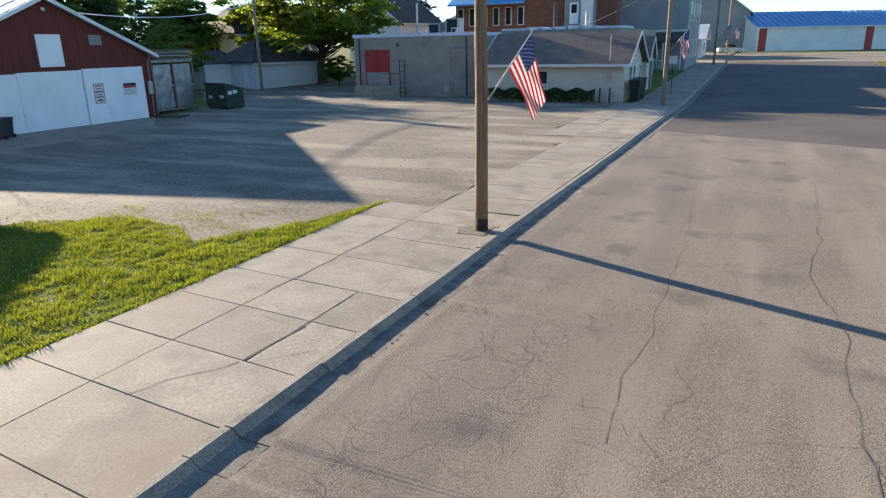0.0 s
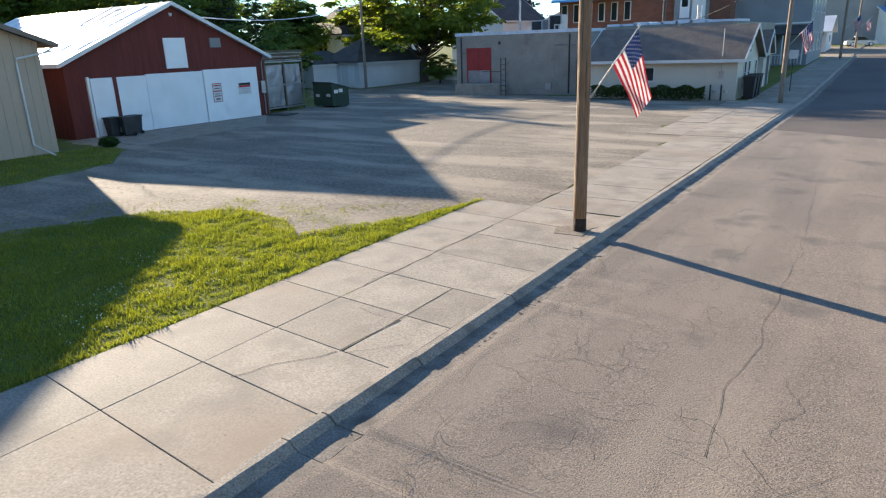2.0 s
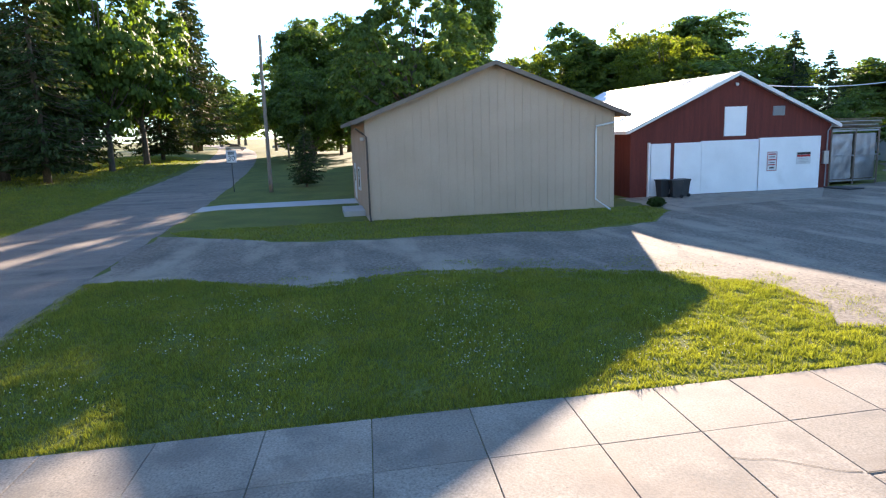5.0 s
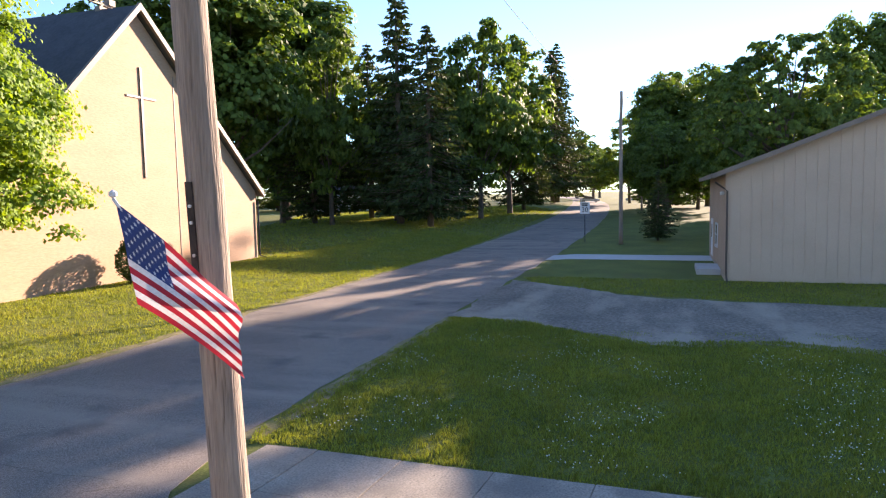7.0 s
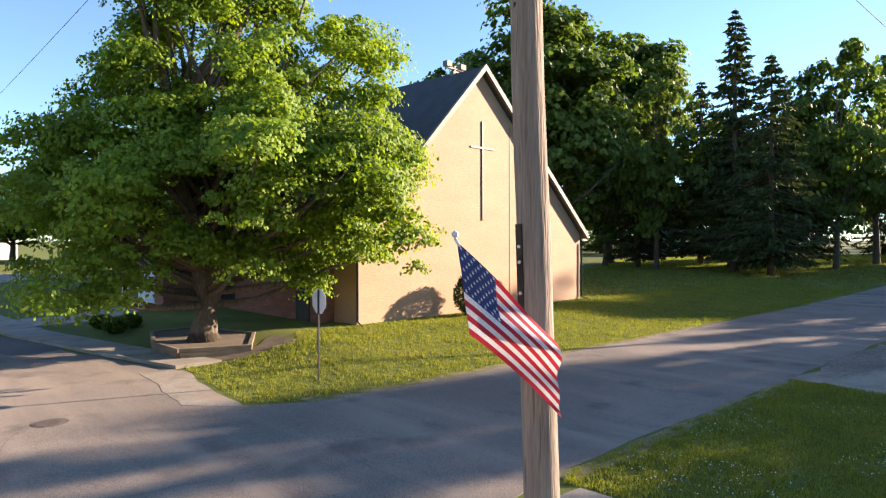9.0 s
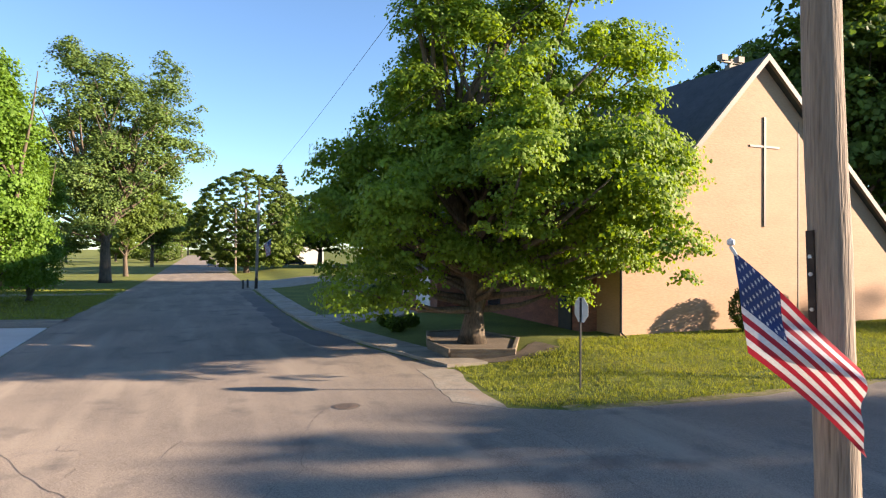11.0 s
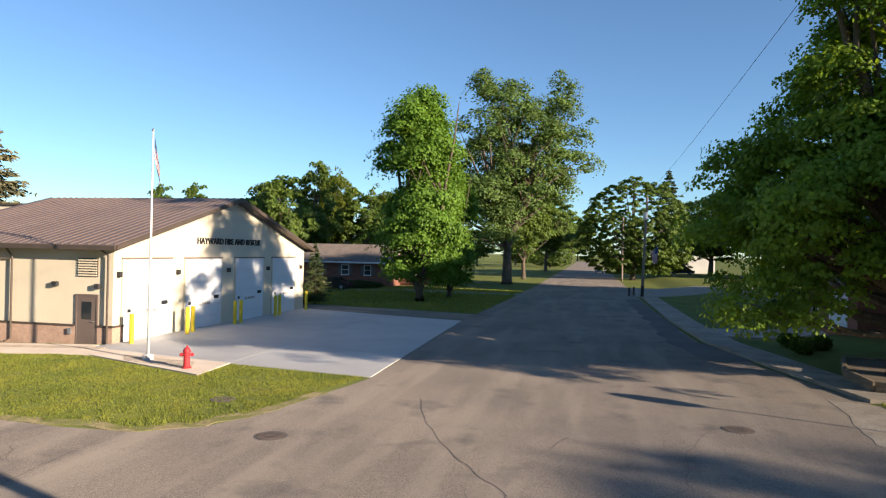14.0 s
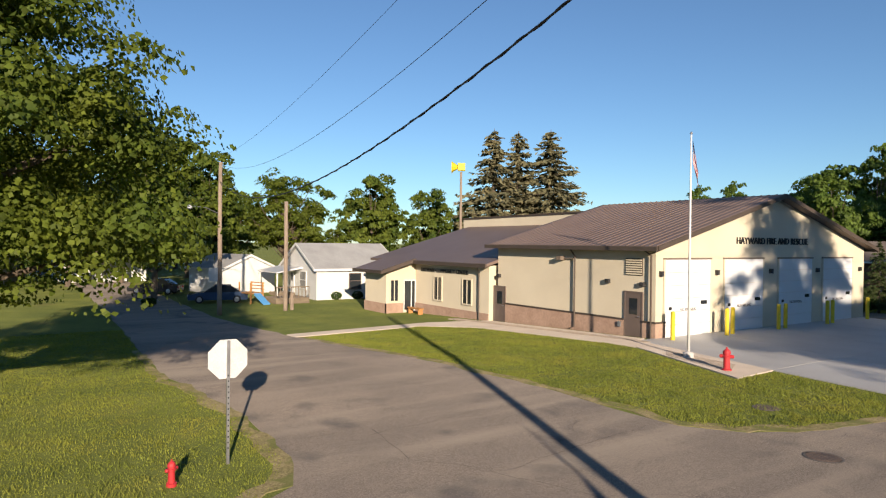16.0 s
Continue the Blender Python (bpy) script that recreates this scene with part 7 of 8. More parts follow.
part("post", bar([(0, 0, -0.1), (0, 0, 3.0)], 0.03, 6), "dark_metal", far_sign)
part("plate", boxes((-0.3, -0.03, 2.3, 0.3, -0.02, 2.9)), "sign_white", far_sign)


def hydrant(label, x, y, s=1.0, yaw=0):
    h = thing("fire_hydrant", label, "fire hydrant", "hydrants", at=on(x, y, 0.04), yaw=yaw)
    h.scale = (s, s, s)
    part("barrel", lathe([(0.17, -0.1), (0.17, 0.04), (0.12, 0.06), (0.11, 0.45), (0.15, 0.47), (0.15, 0.52), (0.12, 0.53), (0.12, 0.6)], 16), "hydrant", h, smooth=False)
    part("bonnet", lathe([(0.14, 0.6), (0.14, 0.63), (0.12, 0.70), (0.07, 0.76), (0.03, 0.78), (0.03, 0.83), (0.01, 0.84)], 16), "hydrant", h)
    for way, r, ln in ((0, 0.065, 0.22), (180, 0.065, 0.22), (270, 0.085, 0.24)):
        n = part("nozzle", lathe([(r * 0.8, 0.08), (r, 0.12), (r, ln), (r * 0.5, ln + 0.03)], 12), "hydrant" if way < 200 else "black", h)
        n.matrix_basis = pose(0, 0, 0.5, 0, 90, 0) if way == 0 else (pose(0, 0, 0.5, 0, -90, 0) if way == 180 else pose(0, 0, 0.42, 90, 0, 0))
    for k in range(6):
        a = k * math.pi / 3
        part("bolt", bar([(0.145 * math.cos(a), 0.145 * math.sin(a), 0.02), (0.145 * math.cos(a), 0.145 * math.sin(a), 0.075)], 0.014, 5), "hydrant", h)
    return h


hydrant("red fire hydrant at the corner of the concrete apron", 13.55, -20.3, 0.95, 30)
hydrant("small red hydrant post in the grass by the stop sign", 12.1, -2.2, 0.52, 120)


def bollard(x, y, h=1.33):
    b = thing("bollard", "yellow steel bollard with a domed top", "bollard", "bollards before the fire hall", at=on(x, y))
    part("sleeve", lathe([(0.1, -0.1), (0.1, h - 0.06), (0.08, h - 0.02), (0.03, h)], 14), "yellow", b, smooth=False)
    return b


for x, y in ((19.15, -24.75), (18.9, -28.4), (19.1, -29.15), (19.0, -32.95), (19.1, -33.75), (19.0, -37.75), (19.1, -38.5), (19.1, -42.5)):
    bollard(x, y + 0.1)
flagpole = thing("flagpole", "tall white flagpole on a concrete foot", "flagpole", at=on(15.84, -21.32))
part("shaft", bar([(0, 0, 0.2), (0, 0, 8.5)], [0.055, 0.03], 12), "white_siding", flagpole, smooth=True)
part("foot", lathe([(0.2, -0.1), (0.2, 0.2), (0.14, 0.26), (0.05, 0.28)], 12), "apron", flagpole, "round concrete foot")
part("truck", lathe([(0.01, 8.5), (0.05, 8.53), (0.05, 8.58), (0.01, 8.62)], 8), "steel", flagpole)
hall_flag = thing("flag", "limp national flag with stars and stripes on the flagpole", "flag", at=(0, 0, 0))
stars_and_stripes(hall_flag, (15.80, -21.36, 8.35), (15.80, -21.38, 7.45), (-0.16, -0.12, -1.0), 0.5, 0.3)
siren = thing("siren", "yellow warning siren horn on a tall pole", "siren", at=(62.0, -42.2, -0.72))
part("pole", bar([(0, 0, -0.2), (0, 0, 13.2)], [0.16, 0.13], 10), "timber", siren)
horn = part("horn", lathe([(0.22, 0.0), (0.24, 0.3), (0.5, 0.75), (0.72, 1.0), (0.70, 1.0), (0.2, 0.4)], 8), "yellow", siren, "yellow flared horn")
horn.matrix_basis = pose(0, 0, 13.75, -90, 0, -34) @ pose(0, 0, 0.1)
motor = part("motor", boxes((-0.5, -0.42, -0.42, 0.3, 0.42, 0.42)), "yellow", siren, bevel=0.04)
motor.matrix_basis = pose(-0.02, -0.03, 13.75, 0, 0, -34)


def lid(name, label, x, y, r, square=False):
    m = thing(name, label, "drain cover", at=on(x, y, 0.016))
    if square:
        part("frame", boxes((-r, -r * 0.6, 0, r, r * 0.6, 0.006)), "dark_metal", m)
        for k in range(7):
            part("bar", boxes((-r * 0.85 + k * r * 0.27, -r * 0.5, 0.006, -r * 0.85 + k * r * 0.27 + 0.03, r * 0.5, 0.014)), "steel", m)
    else:
        part("plate", lathe([(r, 0), (r, 0.008), (r * 0.93, 0.012), (0.001, 0.012)], 22), "rust", m)
        for k in range(5):
            w = r * (0.7 if k in (1, 2, 3) else 0.45)
            part("slot", boxes((-w, (k - 2) * r * 0.3 - 0.012, 0.012, w, (k - 2) * r * 0.3 + 0.012, 0.0135)), "black", m)
        part("ring", lathe([(r * 1.18, 0), (r * 1.16, 0.006), (r * 1.02, 0.006), (r * 1.01, 0)], 22), "asphalt_patch", m)
    return m


lid("storm_drain", "dark iron storm drain grate in the road edge", 6.95, -13.7, 0.32)
lid("manhole_cover", "dark iron manhole cover in the street", -3.72, -17.5, 0.33)
lid("valve_cover", "grey concrete valve cover in the grass", 9.9, -16.6, 0.3)
lid("apron_drain", "small dark drain in the concrete apron", 11.1, -25.0, 0.14)

# ---- planter, bins and yard things ----
planter = thing("planter", "raised bed walled with old landscape timbers under the maple", "planter", at=(0, 0, 0))
corners = [(-8.95, -25.75), (-8.95, -23.3), (-11.25, -22.5), (-12.9, -25.4), (-12.2, -28.8), (-9.95, -28.8)]
rngp = random.Random(9)
for course in range(3):
    for a, b in zip(corners, corners[1:] + corners[:1]):
        a, b = Vector((*a, 0)), Vector((*b, 0))
        d = (b - a).normalized()
        n = Vector((-d.y, d.x, 0)) * 0.075
        a2, b2 = a + d * rngp.uniform(-0.05, 0.05), b + d * rngp.uniform(-0.03, 0.08)
        bm = bmesh.new()
        z0 = course * 0.15 + 0.02
        v = [bm.verts.new(p) for p in (a2 - n, b2 - n, b2 + n, a2 + n)]
        for q in v:
            q.co.z = z0 + rngp.uniform(-0.008, 0.008)
        top = bmesh.ops.extrude_face_region(bm, geom=[bm.faces.new(v)])["geom"]
        for q in top:
            if isinstance(q, bmesh.types.BMVert):
                q.co.z += 0.146
        part("timber", bm, "grey_wood", planter, bevel=0.012)
bm = extrude([(x * 0.985 - 0.16, y * 0.995 - 0.13) for x, y in corners], "z", 0.0, 0.40)
part("soil", bm, "soil", planter, "dry brown soil")
rubble = patch("worn_soil", wavy([(-9.2, -22.6), (-11.3, -21.6), (-13.2, -22.4), (-13.0, -24), (-11.2, -22.7), (-9.0, -23.2)], 0.3, 0.5, 3), 0.012, "soil", "bare worn soil beside the planter", "soil")

dumpster = thing("dumpster", "dark green steel dumpster with sloped lids on the gravel", "dumpster", at=on(-35.9, 37.6), yaw=-12)
part("body", extrude([(-0.75, 0.12), (0.75, 0.12), (0.75, 1.35), (-0.75, 1.75)], "x", -1.25, 1.25), "green_bin", dumpster, bevel=0.03).rotation_euler = (0, 0, 0)
for k in range(2):
    part("lid", extrude([(-0.8, 1.78), (0.82, 1.36), (0.82, 1.42), (-0.8, 1.86)], "x", -1.28 + k * 1.3, -0.03 + k * 1.3), "black", dumpster, "black plastic lid")
for k in range(4):
    part("rib", boxes((-1.1 + k * 0.7, 0.75, 0.2, -1.0 + k * 0.7, 0.8, 1.3)), "green_bin", dumpster)
for s in (-1.32, 1.22):
    part("sleeve", boxes((s, -0.4, 0.8, s + 0.1, 0.5, 1.0)), "green_bin", dumpster)
for k in range(4):
    part("wheel", lathe([(0.06, -0.03), (0.07, 0), (0.06, 0.03)], 10), "rubber", dumpster).matrix_basis = pose(-1.0 + 2.0 * (k % 2), -0.6 + 1.2 * (k // 2), 0.07, 90, 0, 90)
for x0, z0 in ((-0.9, 1.05), (0.5, 1.1)):
    part("label", boxes((x0, -0.765, z0 - 0.3, x0 + 0.5, -0.755, z0 - 0.1)), "sign_white", dumpster, "pale label")
    part("label", boxes((1.255, -0.3 + x0 * 0.3, z0, 1.262, 0.05 + x0 * 0.3, z0 + 0.25)), "sign_white", dumpster, "pale label")


def wheelie(label, x, y, yaw, material, w=0.6, h=1.0):
    b = thing("bin", label, "bin", "refuse bins", at=on(x, y, 0.02), yaw=yaw)
    bm = bmesh.new()
    lo = [bm.verts.new(p) for p in ((-w * 0.38, -w * 0.38, 0.05), (w * 0.38, -w * 0.38, 0.05), (w * 0.38, w * 0.38, 0.05), (-w * 0.38, w * 0.38, 0.05))]
    hi = [bm.verts.new(p) for p in ((-w / 2, -w / 2, h), (w / 2, -w / 2, h), (w / 2, w / 2, h), (-w / 2, w / 2, h))]
    bm.faces.new(lo[::-1])
    bm.faces.new(hi)
    for k in range(4):
        bm.faces.new((lo[k], lo[(k + 1) % 4], hi[(k + 1) % 4], hi[k]))
    part("tub", bm, material, b, bevel=0.03)
    part("lid", boxes((-w / 2 - 0.03, -w / 2 - 0.05, h, w / 2 + 0.03, w / 2 + 0.03, h + 0.07)), material, b, bevel=0.025)
    part("handle", bar([(-w * 0.4, w / 2 + 0.06, h - 0.05), (w * 0.4, w / 2 + 0.06, h - 0.05)], 0.018, 6), material, b)
    for s in (-1, 1):
        part("wheel", lathe([(0.1, -0.03), (0.11, 0), (0.1, 0.03)], 12), "rubber", b).matrix_basis = pose(s * w * 0.42, w * 0.4, 0.11, 0, 90, 0)
    return b


for x, y, yaw in ((-35.3, 19.75, 5), (-34.7, 20.25, -10), (-35.1, 20.9, 8)):
    wheelie("dark grey refuse bin beside the barn door", x, y, yaw, "plastic", 0.62, 0.98)
for k in range(3):
    wheelie("black wheeled bin against the beige house", -8.4, 49.2 + k * 1.1, 90, "black", 0.75, 1.45)

cage = thing("storage_cage", "tall steel cage stacked with wrapped sheets and pallets by the barn", "storage cage", at=(-38.3, 34.2, 0.14), yaw=4)
for x0 in (-1.1, 1.1):
    for y0 in (-1.9, 0.0, 1.9):
        part("upright", boxes((x0 - 0.04, y0 - 0.05, -0.1, x0 + 0.05, y0 + 0.05, 3.5)), "tan_trim", cage)
for k in range(3):
    part("beam", boxes((1.06, -1.9, 0.15 + k * 1.6, 1.14, 1.9, 0.25 + k * 1.6)), "steel", cage)
rngc = random.Random(3)
for k in range(2):
    bm = bmesh.new()
    nx, nz = 10, 14
    vs = [[bm.verts.new((1.02 + 0.07 * noise.noise((i * 0.6, j * 0.5, k * 7.0)), -1.8 + k * 1.9 + 1.7 * i / nx, 0.3 + 2.9 * j / nz)) for j in range(nz + 1)] for i in range(nx + 1)]
    for i in range(nx):
        for j in range(nz):
            bm.faces.new((vs[i][j], vs[i + 1][j], vs[i + 1][j + 1], vs[i][j + 1]))
    w = part("wrapped_sheet", bm, "steel", cage, "crumpled silvery wrapping", smooth=True)
    part("stack", boxes((-1.0, -1.8 + k * 1.9, 0.15, 0.9, -0.1 + k * 1.9, 3.2)), "grey_wood", cage)
for k in range(9):
    z = 3.5 + k * 0.08
    part("pallet_board", boxes((-1.2 + rngc.uniform(-0.15, 0.1), -1.9 + rngc.uniform(-0.2, 0.2), z, 1.2 + rngc.uniform(-0.1, 0.2), 1.8 + rngc.uniform(-0.3, 0.3), z + 0.045)), "grey_wood" if k % 3 else "steel", cage)
mat_plate = thing("drain_plate", "rusty steel plate lying by the barn wall", "metal plate", at=on(-34.9, 31.6), yaw=10)
part("sheet", boxes((-0.9, -0.6, 0.0, 0.9, 0.6, 0.09)), "dark_metal", mat_plate, bevel=0.01)


def car(label, x, y, yaw, paint, length=4.6):
    """A parked saloon car."""
    c = thing("car", label, "car", "parked cars", at=on(x, y, 0.02), yaw=yaw)
    L = length / 2
    body = [(-L, 0.35), (-L + 0.1, 0.25), (L - 0.1, 0.25), (L, 0.4), (L - 0.05, 0.68), (L - 1.1, 0.86), (-L + 0.9, 0.9), (-L + 0.05, 0.82)]
    part("body", extrude(body, "y", -0.88, 0.88), paint, c, bevel=0.06)
    cabin = [(L - 1.2, 0.86), (L - 1.95, 1.38), (-L + 1.35, 1.42), (-L + 0.55, 0.9)]
    part("windows", extrude(cabin, "y", -0.78, 0.78), "glass", c, "dark car windows", bevel=0.08)
    part("car_roof", boxes((-L + 1.3, -0.68, 1.4, L - 2.0, 0.68, 1.45)), paint, c, bevel=0.03)
    for sx in (-L + 0.85, L - 0.9):
        for sy in (-0.82, 0.82):
            w = part("wheel", lathe([(0.24, -0.1), (0.31, -0.1), (0.32, 0), (0.31, 0.1), (0.24, 0.1)], 16), "rubber", c)
            w.matrix_basis = pose(sx, sy, 0.3, 90, 0, 0)
            part("rim", lathe([(0.05, -0.11), (0.2, -0.1), (0.2, 0.1), (0.05, 0.11)], 10), "steel", w)
    for sy in (-0.62, 0.62):
        part("headlight", boxes((L - 0.08, sy - 0.16, 0.55, L + 0.0, sy + 0.16, 0.68)), "sign_white", c)
        part("tail_light", boxes((-L - 0.0, sy - 0.16, 0.6, -L + 0.08, sy + 0.16, 0.74)), "sign_red", c)
    return c


car("dark blue saloon car parked before the cottage lawn", 54.6, -13.4, 75, "car_blue")
car("dark car parked in the shade of the trees", 66, -10.5, 60, "car_dark")
car("silver car standing far down the side street", -158, -18.2, 96, "car_silver")
car("pale pickup parked far down the side street", -175, -8.5, 90, "car_silver", 5.2)
car("dark car far down the side street", -235, -30, 100, "car_dark")
car("pale car standing far along the street", -2.6, -161, 90, "car_silver")
car("blue car parked before the pale house", -19.9, -150, 5, "car_blue", 5.0)
car("dark car parked before the brick house", 28.7, -70.3, 5, "car_dark", 4.7)
car("dark pickup parked before the brick house", 34.8, -69.3, 8, "car_dark", 4.9)
car("pale car parked before the white shop", -5.8, 119.5, 20, "car_silver", 4.2)
car("silver car parked among the tree trunks", -112, -52, 30, "car_silver")
car("white van parked on the far side street", 100, -2, 10, "car_silver", 5.2)

# shrubs
for n, (x, y, w, d, h, label) in enumerate(((-23.6, -23.2, 1.9, 1.6, 2.1, "round green shrub against the church wall"), (-28.9, -23.5, 1.7, 1.5, 2.2, "round green shrub against the church wall"), (-9.5, -32.3, 1.1, 1.0, 0.75, "clipped green shrub beside the drive"), (-10.5, -33.2, 1.0, 1.0, 0.7, "clipped green shrub beside the drive"),
                                             (-9.6, -34.6, 1.1, 1.0, 0.7, "clipped green shrub beside the drive"), (-12.0, -46.0, 1.8, 1.6, 1.3, "dark shrub before the brick wing"), (-14.5, -50.0, 2.6, 2.2, 1.8, "dark shrub before the brick wing"), (53.0, -23.0, 1.1, 1.0, 0.7, "small round shrub at the cottage wall"),
                                             (52.9, -25.0, 1.1, 1.0, 0.7, "small round shrub at the cottage wall"), (52.9, -27.4, 1.1, 1.0, 0.7, "small round shrub at the cottage wall"), (53.3, -8.0, 1.2, 1.1, 0.7, "small shrub by the road edge"), (35.2, -72.6, 5.2, 1.4, 1.05, "dark clipped hedge before the brick house"),
                                             (26.1, -72.6, 6.1, 1.4, 0.95, "dark clipped hedge before the brick house"), (-19, -34, 3, 6, 2.4, "dark shrubs in the shade of the wing"), (-31.5, 17.3, 0.9, 0.9, 0.5, "weeds at the barn corner"), (22, -47.5, 2.5, 2.5, 1.6, "dark evergreen shrub by the fire hall"))):
    place(shrub("shrub", label, 50 + n, w, d, h, leaf="leaf_mid" if "clipped green" in label else "shrub", leaves=int(900 + 900 * min(w * h, 6)), size=0.11), x, y)
for k in range(22):
    place(shrub("weed", "tall weed against the far shed wall", 90 + k, 0.9 + 0.5 * (k % 3), 0.9, 0.8 + 0.3 * (k % 4), leaves=160, size=0.22, category="weed"), 0.5 + k * 1.15, 138.5 + k * 0.6) if k < 14 else None
hedge = thing("hedge", "low dark hedge under the beige house window", "hedge")
rng_h = np.random.default_rng(8)
hc = np.stack([rng_h.uniform(-18.9, -10.9, 6500), rng_h.uniform(47.0, 47.9, 6500), rng_h.random(6500) ** 0.6 * 0.95 + 0.18], 1)
hc[:, 2] *= 0.9 + 0.1 * np.sin(hc[:, 0] * 4)
hv, hf = cards(hc, 0.13 * (0.7 + 0.6 * rng_h.random(6500)), rng_h, lean=np.tile([0, -0.3, 0.5], (6500, 1)))
ob = new("foliage", fast_mesh("foliage", hv, hf, "shrub"))
ob.parent = hedge
for k in range(2):
    g = thing("gas_meter", "grey meter and posts by the house wall", "meter", at=on(-10.6 + k * 0.7, 47.8))
    part("post", bar([(0, 0, -0.1), (0, 0, 1.05)], 0.06, 8), "dark_metal", g)
    part("dial", lathe([(0.02, 0), (0.13, 0.03), (0.13, 0.2), (0.02, 0.24)], 10), "steel", g).location = (0.25, 0, 0.5)

# yard of the white cottage
play = thing("play_set", "low orange timber play set with a blue slide on the lawn", "play set", at=on(53.0, -15.6), yaw=15)
for x0 in (-0.9, 0.8):
    for y0 in (-0.6, 0.5):
        part("post", boxes((x0, y0, 0, x0 + 0.1, y0 + 0.1, 1.7)), "plank_orange", play)
part("deck", boxes((-0.9, -0.6, 0.8, 0.9, 0.6, 0.88)), "plank_orange", play)
for z in (1.1, 1.35, 1.6):
    part("rail", boxes((-0.9, -0.66, z, 0.9, -0.6, z + 0.08)), "plank_orange", play)
part("slide", extrude([(-0.9, 0.85), (-2.3, 0.1), (-2.3, 0.02), (-0.9, 0.72)], "y", -0.3, 0.3), "awning", play, "blue slide")
deck = thing("porch_deck", "small timber deck with rails before the white cottage", "deck", at=on(52.6, -18.4))
part("platform", boxes((-1.6, -1.4, 0.0, 1.2, 1.4, 0.45)), "grey_wood", deck)
for k in range(10):
    part("baluster", boxes((-1.6, -1.4 + k * 0.3, 0.45, -1.55, -1.35 + k * 0.3, 1.3)), "grey_wood", deck)
part("rail", boxes((-1.62, -1.4, 1.3, -1.53, 1.4, 1.38)), "grey_wood", deck)

# ---- grass blades ----


def blades(name, label, outline, count, height, width, seed, thin=None, hole=None):
    """Single blades of grass, bent at random, all over an outline."""
    rng = np.random.default_rng(seed)
    o = np.array(outline)
    lo, hi = o.min(0), o.max(0)
    pts = rng.uniform(lo, hi, (count * 3, 2))
    inside = np.zeros(len(pts), bool)
    for (xa, ya), (xb, yb) in zip(o, np.roll(o, -1, 0)):
        cross = ((ya > pts[:, 1]) != (yb > pts[:, 1])) & (pts[:, 0] < (xb - xa) * (pts[:, 1] - ya) / (yb - ya + 1e-12) + xa)
        inside ^= cross
    pts = pts[inside]
    if thin is not None:
        keep = np.array([rng.random() < thin(x, y) for x, y in pts])
        pts = pts[keep]
    pts = pts[:count]
    n = len(pts)
    if n == 0:
        return None
    tuft = np.array([max(0.25, 0.85 + 0.6 * noise.noise((x * 1.1, y * 1.1, seed)) + 0.9 * noise.noise((x * 3.6, y * 3.6, seed))) for x, y in pts])
    h = height * tuft * (0.6 + 0.8 * rng.random(n))
    a = rng.uniform(0, 2 * np.pi, n)
    side = np.stack([np.cos(a), np.sin(a), np.zeros(n)], 1) * (width * (0.7 + 0.6 * rng.random(n)))[:, None] / 2
    b = rng.uniform(0, 2 * np.pi, n)
    bend = np.stack([np.cos(b), np.sin(b), np.zeros(n)], 1) * (h * rng.uniform(0.15, 0.75, n))[:, None]
    base = np.array([(x, y, ground_z(x, y)) for x, y in pts])
    tip = base + bend + np.stack([np.zeros(n), np.zeros(n), h], 1)
    v = np.stack([base - side, base + side, tip], 1).reshape(-1, 3)
    f = np.arange(n)[:, None] * 3 + [0, 1, 2]
    ob = new(name, fast_mesh(name, v, f, "blade"))
    return tagged(ob, label, "grass", "", "stuff")


NW_LAWN = [(-9.32, -6.9), (-9.32, 15.4), (-9.9, 13.2), (-11.0, 11.4), (-11.4, 10.4), (-12.6, 11.2), (-14.8, 11.5), (-16.8, 10.2), (-17.7, 8.4), (-19.0, 5.8), (-19.6, 2.5), (-18.6, -0.6), (-20.7, -4.4), (-21.4, -7.2), (-9.9, -7.2)]
blades("grass", "mown lawn with clover beside the pavement", NW_LAWN, 210000, 0.075, 0.02, 1)
blades("grass_verge", "thin weedy grass on the edge of the gravel", [(-9.35, 14.0), (-9.4, 16.4), (-10.5, 14.6), (-12.5, 12.9), (-16, 12.4), (-19.5, 10.2), (-21, 4), (-20, -1), (-21.5, -5), (-18.6, -0.6), (-19.1, 2.5), (-18.4, 5.7), (-17.2, 8.0), (-16.3, 9.6), (-14.8, 10.6), (-12.6, 10.3), (-11.3, 9.6), (-10.9, 10.6), (-9.9, 12.4)], 36000, 0.05, 0.016, 2,
       thin=lambda x, y: min(1.0, max(0.03, 0.25 + 1.6 * noise.noise((x * 0.7, y * 0.7, 4)) + 0.8 * noise.noise((x * 2.9, y * 2.9, 4)))))
blades("tan_verge", "shaded grass under the tan wall", [(-32.2, -7.0), (-30.3, -6.2), (-27.4, -2.1), (-26.5, 1.6), (-26.2, 5.7), (-25.5, 10.3), (-26.6, 14.5), (-29.6, 16.9), (-32.1, 17.0)], 30000, 0.08, 0.028, 3)
blades("church_grass", "sunlit sloping lawn before the church", [(-9.2, -15.2), (-7.9, -16.1), (-8.6, -22.0), (-11.2, -21.8), (-13.2, -22.4), (-14, -24), (-17, -23.8), (-35.3, -24.8), (-60, -24), (-60, -15.4), (-34, -15.1), (-12.3, -15.0)], 120000, 0.085, 0.03, 4)
blades("corner_grass", "mown lawn at the fire hall corner", [(7.9, -18), (8.3, -15.6), (9.0, -14.2), (10.1, -13.3), (14, -13.3), (19, -12.9), (30.3, -11.5), (31.5, -18.8), (29.0, -20.8), (18.6, -21.5), (12.6, -19.3), (12.6, -21.6), (7.2, -20.9)], 130000, 0.05, 0.022, 5)
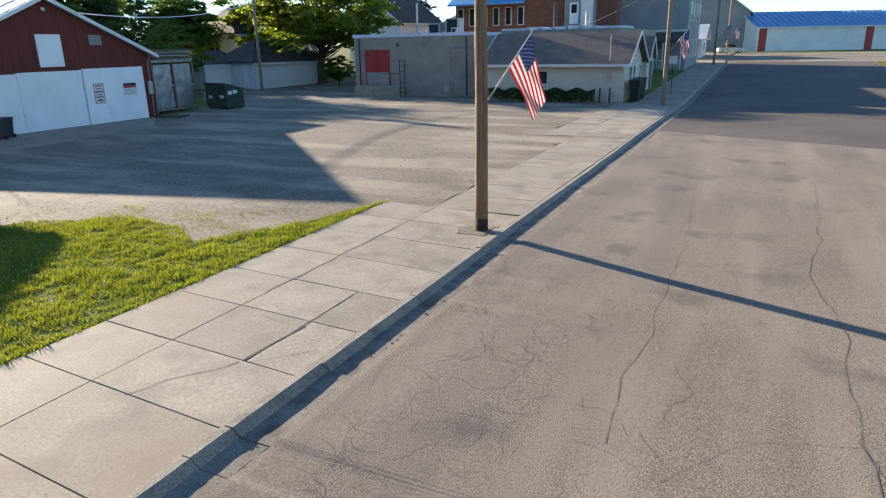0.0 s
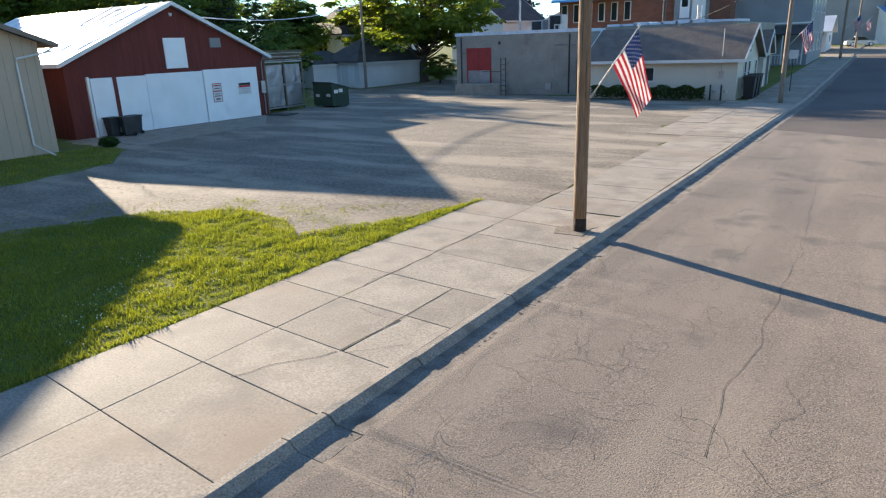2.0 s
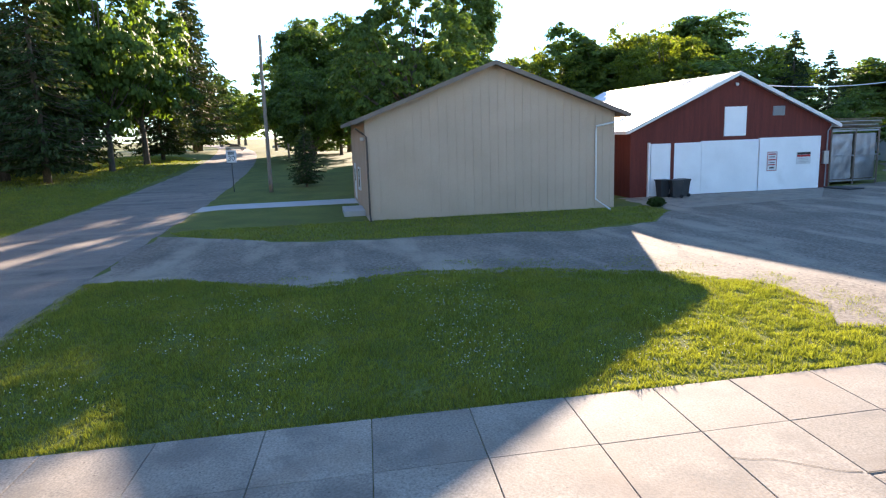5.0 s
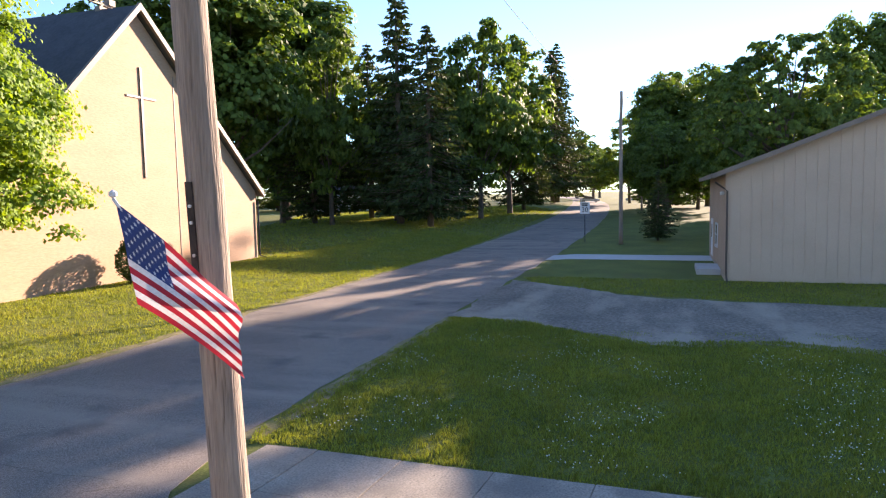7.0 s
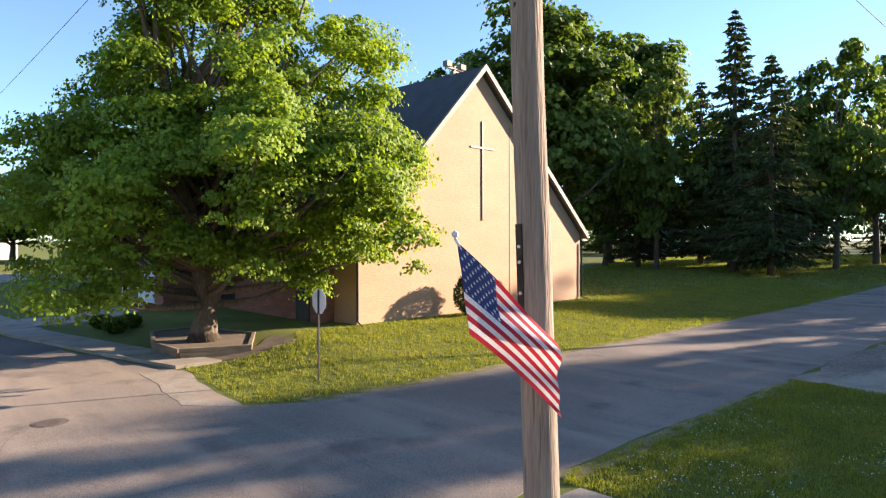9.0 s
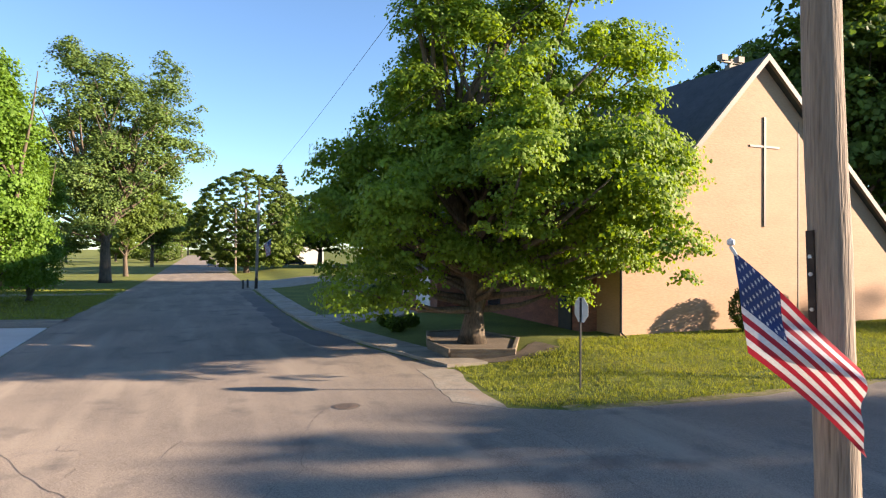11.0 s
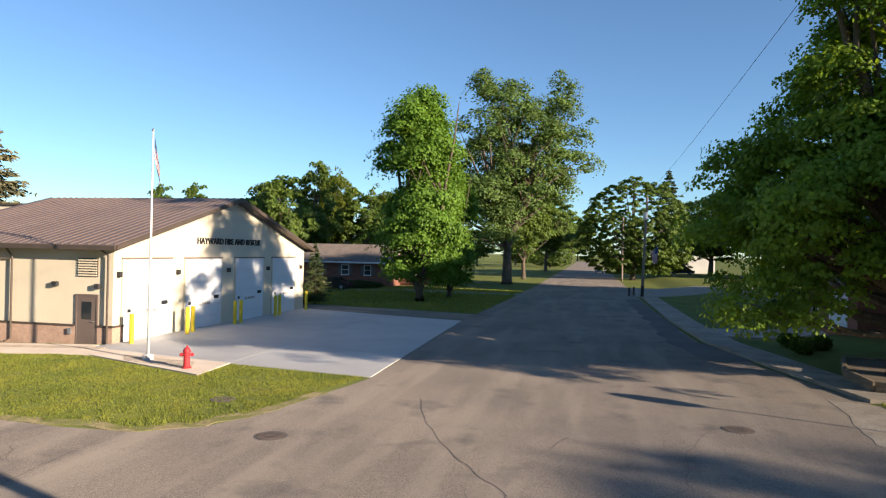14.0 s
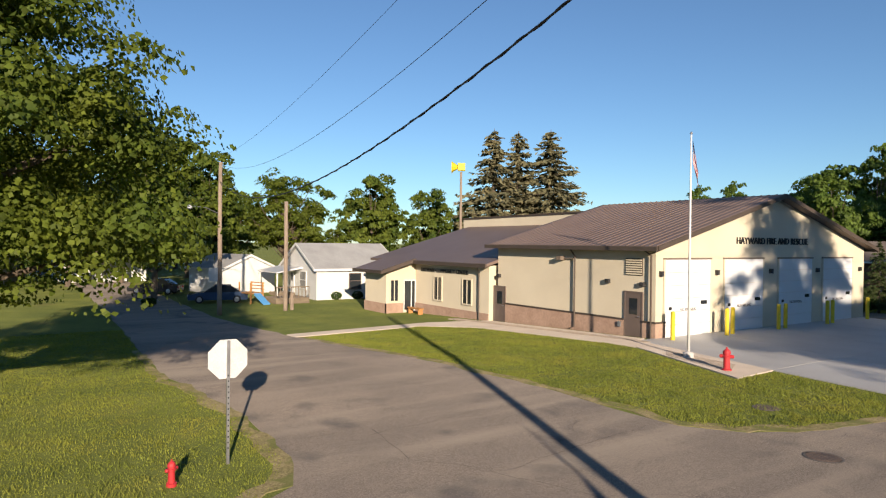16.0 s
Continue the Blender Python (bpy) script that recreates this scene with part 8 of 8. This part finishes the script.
blades("lawn_grass", "shaded lawn by the stop sign", [(11.2, -3.8), (12.5, -4.3), (16.4, -4.4), (22, -3.7), (40, -4.6), (40, 8), (10.3, 8), (10.2, -2.6)], 150000, 0.05, 0.02, 6)
blades("drive_grass", "shaded lawn beside the apron", [(7.4, -45), (22, -48), (44, -60), (44, -78), (7.2, -76)], 60000, 0.1, 0.05, 7)
blades("west_grass", "shaded lawn under the spruces", [(-60, -15.6), (-60, -24), (-36, -25), (-36, -34), (-100, -60), (-130, -30), (-110, -18)], 70000, 0.12, 0.08, 8)
blades("slab_weeds", "tufts of grass along the pavement edge and joints", [(-9.42, -6), (-9.22, -6), (-9.22, 15.5), (-9.42, 15.5)], 4000, 0.08, 0.018, 9)
rng_c = np.random.default_rng(12)
cp = [(x, y) for x, y in zip(rng_c.uniform(-19.5, -9.6, 4200), rng_c.uniform(-6.8, 9, 4200)) if noise.noise((x * 0.5, y * 0.5, 7)) > 0.05 and x > -18.5 + max(0, y - 3) * 1.1]
cc = np.array([(x, y, ground_z(x, y) + 0.075) for x, y in cp])
cv, cf = cards(cc, np.full(len(cc), 0.03), rng_c, facing=np.tile([0.2, 0.1, 0.5], (len(cc), 1)), ratio=1.0)
tagged(new("clover", fast_mesh("clover", cv, cf, "clover")), "white clover heads scattered over the lawn", "clover", "", "stuff")
for n, (x0, x1) in enumerate(((-7.68, -7.6), (-5.26, -5.18))):
    blades("joint_weeds", "small weeds growing in the pavement joints", [(x0, -5), (x1, -5), (x1, 15.2), (x0, 15.2)], 900, 0.035, 0.012, 30 + n, thin=lambda x, y: 1.0 if noise.noise((x * 0.5, y * 1.9, 3)) > 0.22 else 0.03)
for n, y in enumerate(rows[2:14]):
    blades("joint_weeds", "small weeds growing in the pavement joints", [(-9.2, y + 0.08), (-9.2, y + 0.14), (-5.25, y - 0.14), (-5.25, y - 0.20)], 160, 0.03, 0.012, 50 + n, thin=lambda x, y: 1.0 if noise.noise((x * 1.9, y * 0.5, 8)) > 0.25 else 0.02)


def stones(name, label, count, x0, x1, y0, y1, small, large, seed, material, keep, dz=0.0):
    """Loose stones: squashed eight-sided lumps strewn over a stretch of ground."""
    rng = np.random.default_rng(seed)
    p = [(x, y) for x, y in zip(rng.uniform(x0, x1, count), rng.uniform(y0, y1, count)) if keep(x, y)]
    n = len(p)
    c = np.array([(x, y, ground_z(x, y) + dz) for x, y in p])
    r = small + (large - small) * rng.random(n) ** 3
    a = rng.uniform(0, 2 * np.pi, n)
    dirs = [np.stack([np.cos(a + k * np.pi / 2), np.sin(a + k * np.pi / 2), np.full(n, 0.1)], 1) * rng.uniform(0.7, 1.2, (n, 1)) for k in range(4)] + [np.tile([0.1, 0.0, 0.75], (n, 1))]
    v = np.stack([c + d * r[:, None] for d in dirs], 1).reshape(-1, 3)
    i = np.arange(n)[:, None] * 5
    f = np.concatenate([i + [k, (k + 1) % 4, 4] for k in range(4)], 0)
    return tagged(new(name, fast_mesh(name, v, f, material)), label, "stones", "", "stuff")


def on_lot(x, y):
    return y > 15.5 or x < -9.6 - max(0.0, 14.4 - y) * 0.95


stones("loose_stones", "loose pale stones strewn over the gravel", 16000, -34, -9.4, 6, 46, 0.008, 0.03, 5, "stone", on_lot, 0.012)
stones("gutter_grit", "grit and crumbs of asphalt in the gutter", 2600, -5.0, -4.3, -3, 30, 0.006, 0.03, 6, "stone", lambda x, y: noise.noise((x * 2, y * 0.7, 1)) > -0.05, 0.02)
stones("lawn_stones", "grit where the lawn thins into gravel", 6000, -22, -9.4, 4, 15, 0.006, 0.022, 7, "stone", lambda x, y: abs(y - (14.4 + (x + 9.6) * 0.95)) < 2.0, 0.02)
